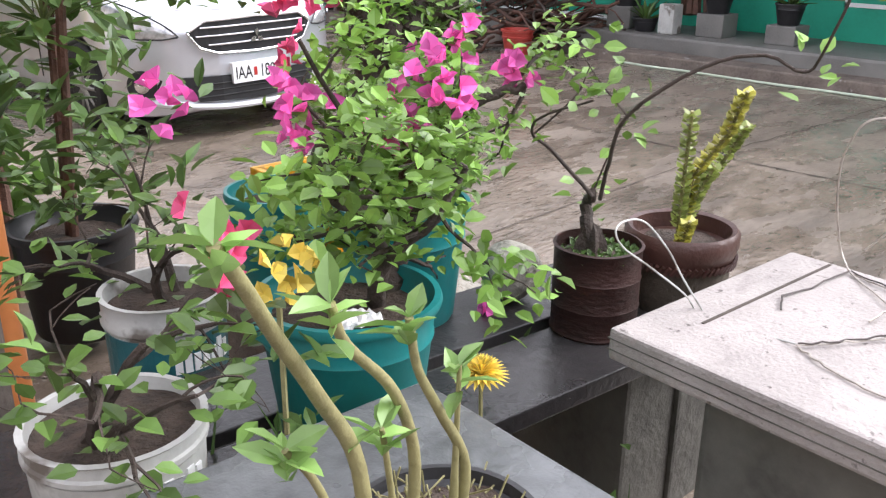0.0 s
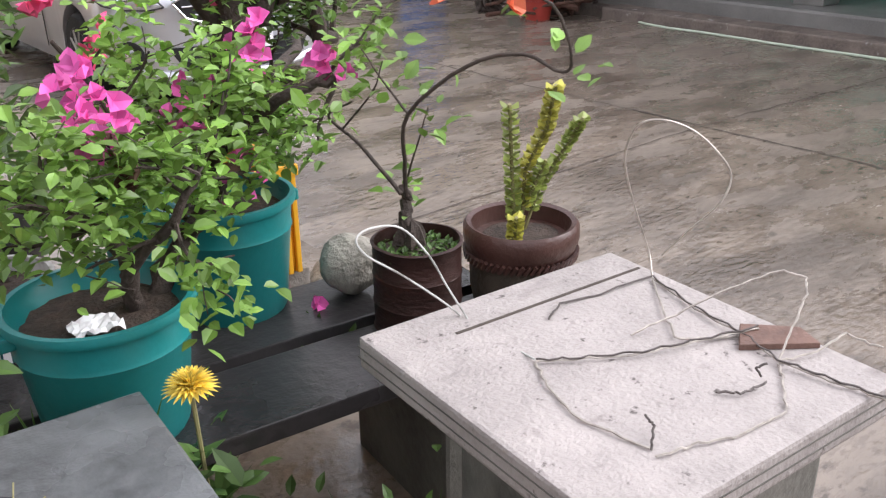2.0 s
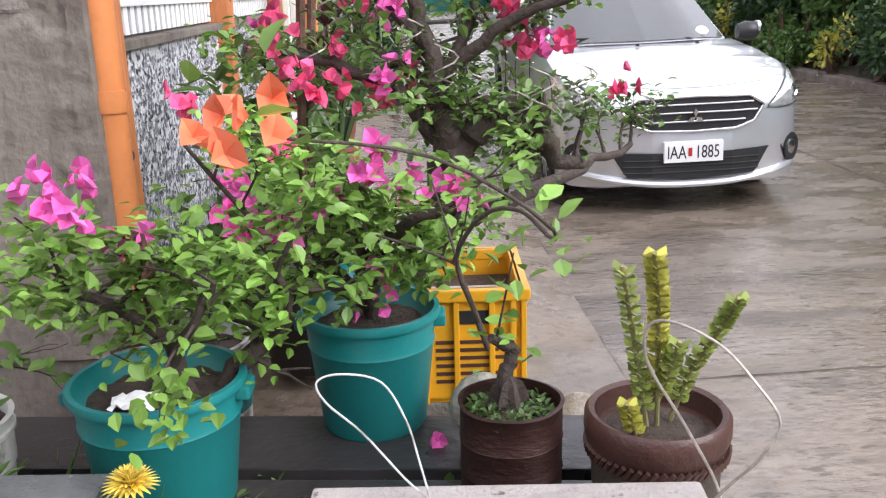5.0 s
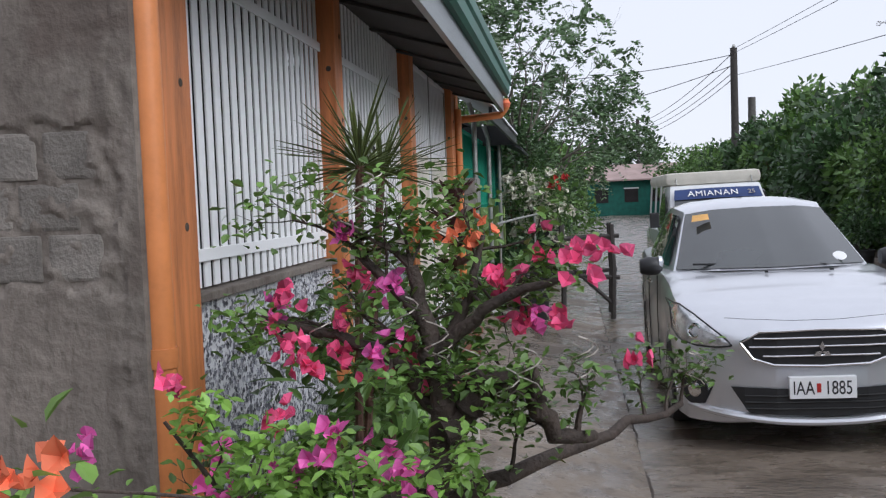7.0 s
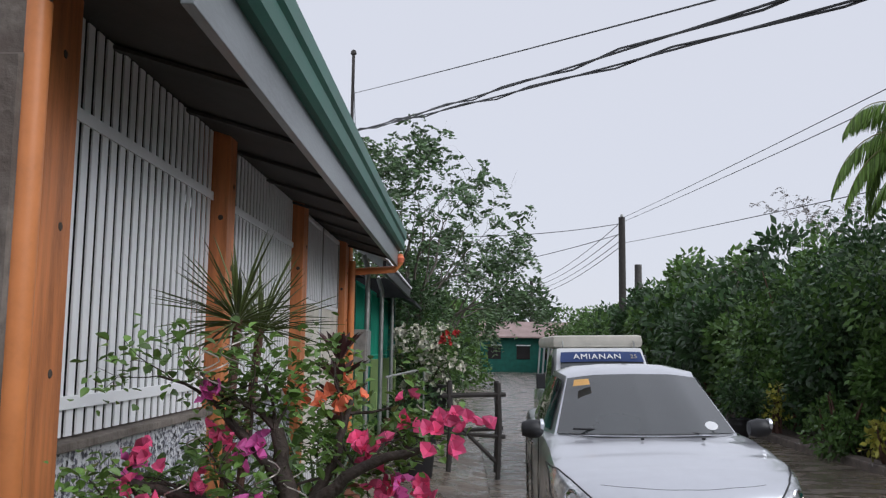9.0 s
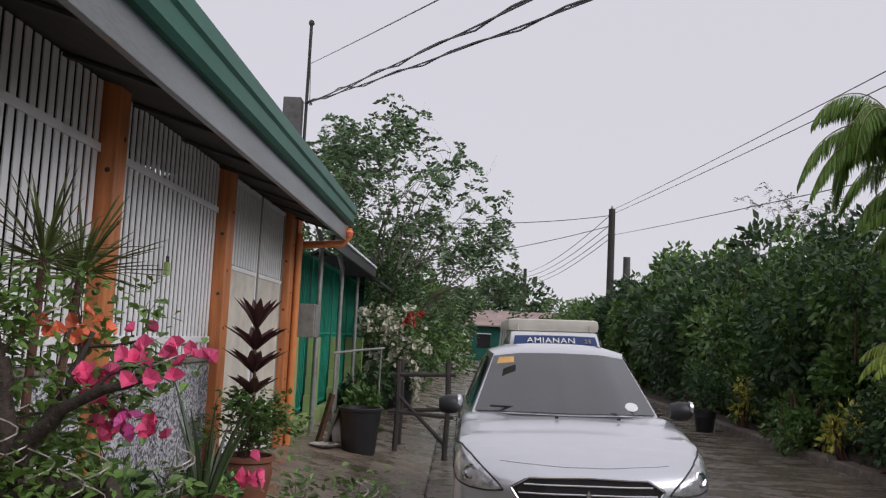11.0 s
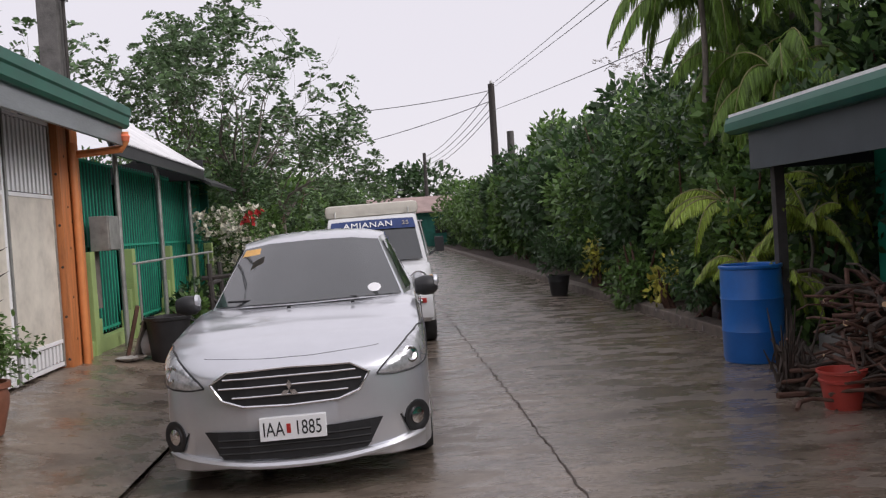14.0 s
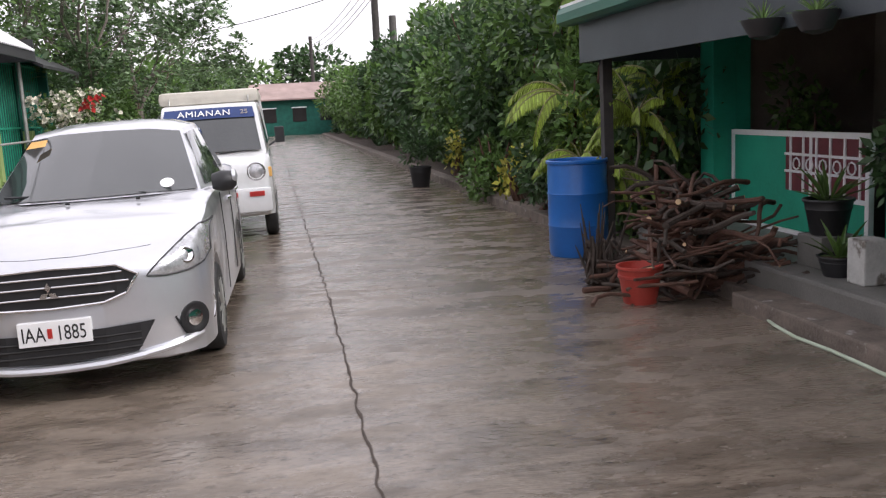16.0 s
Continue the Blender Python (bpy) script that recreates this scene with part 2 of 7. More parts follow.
M_RED = surface("red_paint", (0.45, 0.03, 0.025), vary=0.2, rough=0.4)
M_BLUETEXT = surface("blue_visor", (0.02, 0.045, 0.16), vary=0.15, rough=0.4)
M_AMBER = surface("amber_sticker", (0.75, 0.42, 0.12), vary=0.2, rough=0.5)
M_BLUE = surface("blue_drum_plastic", (0.012, 0.12, 0.42), vary=0.2, scale=3, rough=0.32, bump=0.08)
M_TEAL = surface("teal_pot_plastic", (0.015, 0.205, 0.205), vary=0.14, scale=3, rough=0.38, bump=0.06)
M_YELLOW = surface("yellow_crate_plastic", (0.72, 0.36, 0.015), vary=0.14, scale=4, rough=0.4, bump=0.06)
M_TERRA = surface("dark_terracotta", (0.075, 0.034, 0.027), vary=0.35, scale=6, rough=0.4, bump=0.3)
M_MOSSY = surface("mossy_pot_side", (0.075, 0.06, 0.045), vary=0.5, scale=9, rough=0.7, bump=0.6)
M_CLAY = surface("orange_clay", (0.2, 0.078, 0.045), vary=0.3, scale=6, rough=0.6, bump=0.3)
M_RUST = surface("rusted_tin", (0.04, 0.016, 0.013), vary=0.5, scale=5, fine=35, rough=0.5, metal=0.3, bump=0.4, spots=((0.12, 0.035, 0.02), 6, 0.6), stretch=(1, 1, 2.5))
M_SOIL = surface("wet_soil", (0.06, 0.042, 0.032), vary=0.6, scale=25, fine=90, rough=0.85, bump=1.0)
M_PLANK = surface("wet_dark_plank", (0.035, 0.032, 0.033), vary=0.5, scale=2, fine=30, bump=0.35, spread=(0.15, 0.5), stretch=(1, 1, 1))
M_SLAB = surface("pebbled_concrete_slab", (0.36, 0.325, 0.31), vary=0.22, scale=7, fine=90, rough=0.75, bump=0.5, spots=((0.1, 0.085, 0.08), 42, 0.655), streak=((0.2, 0.175, 0.165), (9, 9, 9), 0.62))
M_WETSTONE = surface("wet_grey_stone", (0.12, 0.125, 0.13), vary=0.5, scale=6, fine=40, bump=0.3, spread=(0.08, 0.4))
M_DARKCONC = surface("mossy_dark_concrete", (0.105, 0.1, 0.088), vary=0.5, scale=4, fine=35, rough=0.7, bump=0.6)
M_ROCK = surface("pale_rock", (0.3, 0.28, 0.24), vary=0.5, scale=14, fine=60, rough=0.8, bump=1.0)
M_WIRE = surface("bare_wire", (0.42, 0.38, 0.34), vary=0.3, scale=30, rough=0.45, metal=0.5)
M_WIREOLD = surface("dark_twisted_wire", (0.1, 0.085, 0.08), vary=0.4, scale=30, rough=0.6, metal=0.4)
M_BARK = surface("dark_bark", (0.055, 0.04, 0.032), vary=0.5, scale=18, fine=70, rough=0.8, bump=0.9)
M_BARKPALE = surface("brown_branch_wood", (0.1, 0.05, 0.035), vary=0.5, scale=10, fine=60, rough=0.8, bump=0.7)
M_STEM = surface("olive_stem", (0.24, 0.22, 0.1), vary=0.3, scale=10, fine=40, rough=0.5, bump=0.4)
M_TRUNKG = surface("grey_trunk", (0.16, 0.14, 0.12), vary=0.4, scale=6, rough=0.85, bump=0.6)
M_LEAF = foliage("bougainvillea_leaf", (0.2, 0.35, 0.065), vary=0.5)
M_FERN = foliage("lime_fern_leaf", (0.3, 0.4, 0.06))
M_LEAFTRAINED = foliage("trained_bush_leaf", (0.13, 0.23, 0.05), vary=0.5)
M_LEAFDARK = foliage("dark_hedge_leaf", (0.05, 0.1, 0.036))
M_LEAFMID = foliage("mid_green_leaf", (0.105, 0.19, 0.048))
M_LEAFTREE = foliage("feathery_tree_leaf", (0.11, 0.18, 0.08))
M_LEAFADEN = foliage("adenium_leaf", (0.22, 0.36, 0.1))
M_LEAFYEL = foliage("yellow_variegated_leaf", (0.5, 0.48, 0.09))
M_LEAFRED = foliage("dark_red_cordyline_leaf", (0.075, 0.03, 0.03))
M_PALM = foliage("palm_leaf", (0.15, 0.25, 0.045))
M_DRAC = foliage("dracaena_blade", (0.1, 0.13, 0.04))
M_MAGENTA = foliage("magenta_bract", (0.88, 0.17, 0.55), vary=0.15, rough=0.6)
M_CORAL = foliage("coral_pink_bract", (0.87, 0.12, 0.29), vary=0.2, rough=0.6)
M_ORANGEFL = foliage("orange_bract", (0.9, 0.24, 0.12), vary=0.15, rough=0.6)
M_YELFL = foliage("yellow_petal", (0.85, 0.68, 0.13), vary=0.15, rough=0.6)
M_WHITEFL = foliage("white_bract", (0.75, 0.72, 0.62), vary=0.1, rough=0.6)
M_REDFL = foliage("red_bract", (0.6, 0.05, 0.05), vary=0.2, rough=0.6)
M_MOSS = foliage("moss_cress", (0.09, 0.16, 0.04))
M_PAIL = surface("white_pail_plastic", (0.5, 0.5, 0.48), vary=0.25, scale=5, rough=0.5, bump=0.1, spots=((0.16, 0.14, 0.12), 7, 0.55))
M_HOSE = surface("pale_green_hose", (0.5, 0.58, 0.46), vary=0.1, rough=0.4)
M_POLEW = surface("dark_wood_pole", (0.05, 0.045, 0.042), vary=0.3, rough=0.9, bump=0.4)
M_POLEC = surface("concrete_pole", (0.1, 0.095, 0.09), vary=0.35, rough=0.9, bump=0.4)

# ---- ground ----
def sheet(x0, x1, y0, y1, z, nx, ny, rise=None, rough=0.0):
    s = Shape()
    for j in range(ny + 1):
        for i in range(nx + 1):
            x, y = x0 + (x1 - x0) * i / nx, y0 + (y1 - y0) * j / ny
            s.v.append((x, y, z + (rise(x, y) if rise else 0) + rough * noise.noise((x * 1.7, y * 1.7, 0))))
    for j in range(ny):
        for i in range(nx):
            a = j * (nx + 1) + i
            s.f.append((a, a + 1, a + nx + 2, a + nx + 1))
    return s


fixed("ground", sheet(-400, 400, -60, 900, -0.03, 8, 8), M_ROAD, "wet ground that reaches the far hills")


def crown(x):
    """The street falls from its middle joint towards the house side."""
    return 0.019 * max(-1.1, x) if x < 1.63 else 0.031 * max(0.0, (4.5 - x) / 2.87)


road = fixed("road", Shape().prism([(-1.1, -0.2), (-1.1, crown(-1.1)), (1.63, crown(1.63)), (4.5, 0), (4.5, -0.2)], "y", -30, 90), M_ROAD, "wet brownish concrete street with long joints")


def apron_rise(x, y):
    return 0.015 + 0.26 * max(0.0, min(1.0, (-1.1 - x) / 1.75)) * max(0.0, min(1.0, (y + 3.4) / 3.0))


apron = fixed("pavement", sheet(-8, -1.1, -16, 30, 0.0, 40, 90, apron_rise), M_APRON, "wet concrete apron sloping up to the gate")


def crack(points, width, name="crack"):
    s, pts = Shape(), []
    for a, b in zip(points, points[1:]):
        n = max(2, int(math.dist(a, b) / 0.05))
        for i in range(n):
            k = i / n
            x, y = a[0] + (b[0] - a[0]) * k, a[1] + (b[1] - a[1]) * k
            w = 0.022 * noise.noise((x * 6, y * 6, 3))
            pts.append((x + w * (1 if abs(b[1] - a[1]) > abs(b[0] - a[0]) else 0), y + w * (0 if abs(b[1] - a[1]) > abs(b[0] - a[0]) else 1)))
    for i, p in enumerate(pts):
        q, r = pts[min(i + 1, len(pts) - 1)], pts[max(i - 1, 0)]
        d = Vector((q[0] - r[0], q[1] - r[1])).normalized()
        w = width * (0.35 + 0.9 * abs(noise.noise((p[0] * 9, p[1] * 9, 8))))
        s.v += [(p[0] - d.y * w, p[1] + d.x * w, 0.004 + crown(p[0] - d.y * w)), (p[0] + d.y * w, p[1] - d.x * w, 0.004 + crown(p[0] + d.y * w))]
        if i:
            s.f.append((2 * i - 2, 2 * i - 1, 2 * i + 1, 2 * i))
    return part(name, s, M_CRACK, road)


crack([(1.6, -14), (1.6, -2.8), (1.63, 2.2), (1.61, 5.8), (1.55, 30)], 0.011)
for y in (-7.1, -2.63, 2.25, 5.85, 10.2, 14.5):
    crack([(-1.05, y + 0.05), (1.63, y)], 0.007)
    crack([(1.63, y), (4.4, y - 0.1)], 0.009)
crack([(-1.09, -12), (-1.09, 9)], 0.012)

# ---- kerb and porch of the green house ----
fixed("kerb", Shape().box(4.45, 4.78, -14, 0.6, -0.1, 0.12).box(4.62, 4.9, -14, 60, -0.1, 0.1), M_KERB, "rough dark stained concrete kerb", bevel=0.02)
fixed("porch", Shape().box(4.75, 12, -14, 3.0, -0.1, 0.27), M_PORCH, "worn grey concrete porch floor", bevel=0.03)
fixed("soil_bed", sheet(4.85, 40, 3.0, 70, 0.08, 30, 60, None, 0.1), M_SOIL, "dark damp soil under the hedge")

# ---- house with white grilles ----
WX = -2.87
body = Shape().box(WX - 0.14, WX, -2.97, 1.9, -0.1, 1.3)
house_wall = fixed("wall_house", body, M_TERRAZZO, "low grey wall faced with stone chips", bevel=0.006)
chips = Shape()
for i in range(9500):
    y, z = RNG.uniform(-2.95, 1.74), RNG.uniform(0.02, 1.27)
    a, r = RNG.uniform(0, math.pi), RNG.uniform(0.006, 0.018)
    c, s_ = math.cos(a) * r, math.sin(a) * r
    t = RNG.uniform(0.4, 0.9)
    chips.add([(WX + 0.001, y - c, z - s_), (WX + 0.004, y + s_ * t, z - c * t), (WX + 0.001, y + c, z + s_), (WX + 0.003, y - s_ * t, z + c * t)], [(0, 1, 2, 3)])
M_CHIP = surface("stone_chip", (0.22, 0.22, 0.25), vary=0.3, rough=0.5, bump=0.1, island=0.95)
part("stone_chips", chips, M_CHIP, house_wall, kind="stuff")
# room walls behind the grilles, with the indoor shade painted into their colour
fixed("wall_inside", Shape().box(WX - 2.2, WX - 2.1, -3.2, 5.3, -0.1, 3.8).box(WX - 2.2, WX - 0.2, -3.2, -3.1, -0.1, 3.5).box(WX - 2.2, WX - 0.2, 5.15, 5.3, -0.1, 3.4), M_SHADE)
fixed("ledge", Shape().box(WX - 0.15, WX + 0.035, -2.97, -0.7, 1.3, 1.335).box(WX - 0.15, WX + 0.035, -0.5, 1.74, 1.3, 1.335), M_PLASTER, bevel=0.006)


def pillar(y0, y1, x1=WX + 0.07):
    s = Shape().box(WX - 0.12, x1, y0, y1, -0.05, 2.98)
    ob = fixed("pillar", s, M_ORANGE, "orange painted wooden pillar with dark knots", bevel=0.008)
    k = Shape()
    for i in range(5):
        z, y = 0.5 + 0.52 * i + RNG.uniform(-0.1, 0.1), (y0 + y1) / 2 + RNG.uniform(-0.04, 0.04)
        k.lathe([(0.016, 0), (0.012, 0.003)], 10, (x1, y, z), turn=Euler((0, radians(90), 0)).to_matrix())
        k.lathe([(0.016, 0), (0.012, 0.003)], 10, (WX + 0.03, y0, z - 0.2), turn=Euler((radians(90), 0, 0)).to_matrix())
    part("knot", k, M_CRACK, ob)
    return ob


pillar(-2.95, -2.72)
pillar(-0.70, -0.53)
pillar(1.75, 1.98)
pillar(4.5, 4.78)
pillar(4.9, 5.15)


def downspout(y, x, z0, z1, r, mat):
    t = thing("downspout", pose(x, y, z0), "orange painted rain pipe on the house wall", "pipe")
    part("pipe", Shape().tube([(0, 0, 0), (0, 0, z1 - z0)], r, 16), mat, t, smooth=True)
    part("collar", Shape().lathe([(r * 1.12, 0), (r * 1.15, 0.03), (r * 1.12, 0.06)], 16, (0, 0, 1.15)), mat, t, smooth=True)
    return t


downspout(-3.18, -2.735, 0.02, 2.72, 0.043, M_PIPE)
downspout(4.84, WX + 0.1, 0.25, 2.72, 0.045, M_PIPE)


def grille(y0, y1, z0, z1, rails, pitch=0.095, wide=0.058, label="white painted slatted window grille"):
    g = thing("window_grille", pose(WX - 0.03, y0, z0), label, "grille", "window grilles")
    n = round((y1 - y0) / pitch)
    step = (y1 - y0) / n
    for i in range(n):
        y = (i + 0.5) * step
        part("slat", Shape().box(-0.004, 0.004, y - wide / 2, y + wide / 2, 0, z1 - z0), M_WHITE, g)
    for z in rails:
        part("rail", Shape().box(0.005, 0.016, 0, y1 - y0, z - z0 - 0.025, z - z0 + 0.025), M_WHITE, g, bevel=0.003)
    return g


grille(-2.75, -0.70, 1.345, 2.93, (1.47, 2.55))
grille(-0.53, 1.75, 1.345, 2.93, (1.47, 2.55))
# gate
gate = thing("gate", pose(WX - 0.02, 1.98, 0.27), "white slatted gate with cream marbled panels", "gate")
for k in range(2):
    y0, y1 = 0.02 + 1.26 * k, 1.24 + 1.26 * k
    part("panel", Shape().box(-0.015, 0.012, y0 + 0.04, y1 - 0.04, 0.3, 1.82), M_MARBLE, gate, bevel=0.003)
    f = Shape().box(-0.02, 0.02, y0, y0 + 0.045, 0.02, 2.64).box(-0.02, 0.02, y1 - 0.045, y1, 0.02, 2.64)
    part("gate_frame", f, M_STEEL if k else M_WHITE, gate, bevel=0.003)
    for z in (0.04, 0.28, 1.82, 2.6):
        part("rail", Shape().box(-0.018, 0.022, y0 + 0.05, y1 - 0.05, z, z + 0.04), M_WHITE, gate, bevel=0.003)
    for i in range(11):
        y = y0 + 0.1 + i * 0.103
        part("slat", Shape().box(-0.01, 0.01, y - 0.027, y + 0.027, 1.87, 2.59), M_WHITE, gate)
        part("slat", Shape().box(-0.01, 0.01, y - 0.027, y + 0.027, 0.09, 0.27), M_WHITE, gate)
lock = thing("padlock", pose(WX + 0.02, 0.42, 2.0), "small green and black lock hung on the grille", "lock")
part("lock_body", Shape().box(0, 0.03, -0.03, 0.03, -0.09, 0), M_LIME, lock, bevel=0.006)
part("shackle", Shape().tube([(0.015, -0.02, 0), (0.015, -0.02, 0.04), (0.015, 0.02, 0.04), (0.015, 0.02, 0)], 0.005, 6), M_BLACK, lock)

# eave
# sloped soffit; the deep shade under the eave is partly in its colour
fixed("ceiling", Shape().prism([(-2.24, 2.74), (-2.24, 2.77), (WX - 2.3, 3.65), (WX - 2.3, 3.62)], "y", -3.3, 4.92), M_SOFFIT, "dark boarded soffit under the eave")
for i in range(9):
    fixed("trim", Shape().prism([(-2.26, 2.722), (-2.26, 2.74), (WX - 0.1, 2.948), (WX - 0.1, 2.93)], "y", -3.2 + i * 0.98, -3.14 + i * 0.98), M_SOFFIT)
eave = thing("roof_eave", pose(-2.2, 0, 2.69), "dark green gutter over a grey eave board", "gutter")
part("eave_board", Shape().box(-0.06, -0.02, -3.3, 4.9, -0.02, 0.2), M_GREYBOARD, eave, bevel=0.004)
prof = [(-0.05, 0.17), (0.02, 0.17), (0.05, 0.2), (0.055, 0.29), (0.075, 0.31), (0.075, 0.4), (0.06, 0.4), (0.058, 0.325), (0.035, 0.3), (0.03, 0.22), (0.01, 0.19), (-0.05, 0.19)]
part("gutter", Shape().prism(prof, "y", -3.3, 4.95), M_GREENPAINT, eave)
fixed("roof_house", Shape().prism([(-2.22, 3.02), (-2.22, 3.06), (-5.2, 3.95), (-5.2, 3.9)], "y", -3.3, 4.93), M_ROOF, "sloping zinc roof")
elbow = thing("gutter_outlet", pose(-2.3, 4.9, 2.7), "orange elbow pipe below the gutter end", "pipe")
part("pipe", Shape().tube([(0.1, 0, 0.12), (0.1, 0.02, 0.02), (0.04, 0.05, -0.06), (-0.5, 0.05, -0.1), (-0.54, 0.05, -0.2)], 0.045, 12), M_PIPE, elbow, smooth=True)
part("lamp_cap", Shape().lathe([(0.05, 0), (0.06, 0.05), (0.03, 0.1)], 12, (0.1, 0, 0.02)), M_ORANGEFL, elbow, smooth=True)

# raw concrete wall beside the house, its render broken open over hollow blocks
FY = -3.22
rw = fixed("wall_raw", Shape().box(-6.5, -2.735, FY, -3.08, -0.1, 3.4), M_PLASTER, "bare cement wall with broken render", bevel=0.01)
for j in range(3):
    for i in range(4):
        zz, xx = 1.44 + 0.155 * j, -3.5 + 0.22 * i - 0.09 * (j % 2)
        if xx < -2.98:
            part("block", Shape().box(xx, min(xx + 0.2, -2.88), FY - 0.008 + RNG.uniform(-0.005, 0.004), FY + 0.02, zz, zz + 0.145), M_BLOCK, rw, bevel=0.012)


def torn(x, z):
    """How deep the render is broken away at a place on the wall: 0 whole, 1 gone."""
    e = min(x + 3.75, -2.83 - x, z - 1.41, 1.925 - z)
    e += 0.06 * noise.noise((x * 9, z * 9, 3)) + 0.02 * noise.noise((x * 31, z * 31, 1))
    return min(1.0, max(0.0, e / 0.012))


render_coat, nx, nz = Shape(), 104, 190
for a in range(nx + 1):
    for b in range(nz + 1):
        x, z = -3.9 + 1.155 * a / nx, 0.45 + 2.1 * b / nz
        band = math.exp(-((x + 2.83 + 0.02 * noise.noise((0, z * 5, 0))) / 0.06) ** 2)
        h = 0.016 + 0.004 * noise.noise((x * 4, z * 4, 0)) + 0.0025 * noise.noise((x * 26, z * 26, 5)) + band * 0.011 * (noise.noise((x * 22, z * 13, 2)) + 0.5 * noise.noise((x * 60, z * 45, 2)))
        h = max(0.002, h) * (1 - torn(x, z)) + torn(x, z) * (0.002 + 0.022 * max(0, noise.noise((x * 13, z * 13, 9)) + 0.5 * noise.noise((x * 37, z * 37, 4))))
        if a in (0, nx) or b in (0, nz):
            h = -0.001
        render_coat.v.append((x, FY - h, z))
for a in range(nx):
    for b in range(nz):
        k = a * (nz + 1) + b
        render_coat.f.append((k, k + nz + 1, k + nz + 2, k + 1))
part("render_coat", render_coat, M_PLASTER, rw, "torn cement render", smooth=True)

# ---- green neighbour house beyond the gate ----
NX = -2.85
fixed("wall_green_house", Shape().box(NX - 0.12, NX, 5.3, 13.0, -0.1, 0.45), M_LIME, "low pale green fence wall", bevel=0.01)
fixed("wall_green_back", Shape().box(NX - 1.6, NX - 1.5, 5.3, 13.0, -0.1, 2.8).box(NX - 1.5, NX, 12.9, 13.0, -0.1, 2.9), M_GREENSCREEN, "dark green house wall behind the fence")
for y in (5.45, 7.2, 9.4, 11.4, 12.9):
    fixed("fence_post", Shape().box(NX - 0.13, NX + 0.03, y - 0.08, y + 0.08, -0.1, 1.5), M_LIME, "pale green fence post", bevel=0.01)
    for (a, b, z1) in ((-0.3, -0.2, 0.68), (-0.198, -0.085, 0.95), (0.085, 0.198, 0.95), (0.2, 0.3, 0.68)):
        if 5.35 < y + a and y + b < 12.9:
            fixed("fence_step", Shape().box(NX - 0.115, NX - 0.005, y + a, y + b, 0.44, z1), M_LIME, "stepped pale green fence block", bevel=0.008)
for (ya, yb) in ((5.55, 7.1), (7.3, 9.3), (9.5, 11.3), (11.5, 12.8)):
    fence = thing("fence_grille", pose(NX - 0.15, ya, 0.46), "green painted iron fence grille", "fence", "green fence bays")
    n = int((yb - ya) / 0.13)
    for i in range(n + 1):
        part("bar", Shape().tube([(0, i * 0.13, 0), (0, i * 0.13, 2.22)], 0.009, 6), M_GREENWALL, fence)
    for z in (0.05, 1.1, 2.17):
        part("rail", Shape().box(-0.012, 0.012, 0, yb - ya, z - 0.015, z + 0.015), M_GREENWALL, fence)
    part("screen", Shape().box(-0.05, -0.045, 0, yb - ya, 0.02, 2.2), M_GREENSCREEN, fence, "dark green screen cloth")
for (y, z1) in ((6.3, 2.75), (8.45, 2.6), (10.6, 2.6)):
    p_ = thing("roof_post", pose(NX + 0.12, y, 0.2), "grey pipe post under the zinc roof", "post", "roof posts")
    part("post", Shape().tube([(0, 0, -0.2), (0, 0, z1 - 0.25), (0.0, 0, z1 - 0.2), (-0.06, -0.02, z1)], 0.035, 10), M_STEEL, p_, smooth=True)
box = thing("meter_box", pose(NX - 0.02, 5.75, 1.0), "grey steel electric meter box on the wall", "meter box")
part("box_body", Shape().box(0, 0.22, -0.2, 0.2, 0.5, 0.92), M_STEEL, box, bevel=0.01)
part("backing_board", Shape().box(-0.02, 0.0, -0.1, 0.1, -0.2, 0.9), M_TRUNKG, box)
part("box_lid", Shape().box(0.22, 0.235, -0.19, 0.19, 0.51, 0.91), M_STEEL, box, bevel=0.004)


def corrugated(name, x0, z0, x1, z1, y0, y1, mat, label, pitch=0.09):
    s, n = Shape(), int((y1 - y0) / pitch * 4)
    for i in range(n + 1):
        y = y0 + (y1 - y0) * i / n
        w = 0.018 * math.sin(i * math.pi / 2)
        s.v += [(x0, y, z0 + w), (x1, y, z1 + w), (x0, y, z0 + w - 0.006), (x1, y, z1 + w - 0.006)]
        if i:
            a = 4 * i
            s.f += [(a - 4, a, a + 1, a - 3), (a - 2, a - 1, a + 3, a + 2), (a - 4, a - 2, a + 2, a), (a - 3, a + 1, a + 3, a - 1)]
    return fixed(name, s, mat, label, smooth=True)


corrugated("roof_zinc", -2.35, 2.76, -3.9, 3.85, 5.1, 10.2, M_ROOF, "pale corrugated zinc lean-to roof")
fixed("roof_fascia", Shape().box(-2.42, -2.38, 5.1, 10.3, 2.6, 2.76).box(-4.5, -2.4, 10.3, 10.36, 2.6, 2.95), M_BLACK, "black weathered roof edge")

fixed("roof_lean_to", Shape().prism([(-2.3, 2.5), (-2.3, 2.55), (-3.4, 3.1), (-4.5, 2.55), (-4.5, 2.5), (-3.4, 3.04)], "y", 10.4, 13.1), M_BLACK, "dark weathered gable over the back yard")
pr = thing("pipe_frame", pose(-2.1, 5.9, 0.1), "thin galvanised pipe frame beside the fence", "frame")
part("rail", Shape().tube([(-0.3, -0.3, 1.22), (-0.1, 1.2, 1.25), (0.1, 2.6, 1.27)], 0.016, 8), M_STEEL, pr, smooth=True)
part("post", Shape().tube([(0.07, 2.4, -0.1), (0.07, 2.4, 1.26)], 0.015, 8), M_STEEL, pr, smooth=True)
part("post", Shape().tube([(-0.28, -0.15, -0.02), (-0.28, -0.15, 1.22)], 0.015, 8), M_STEEL, pr, smooth=True)

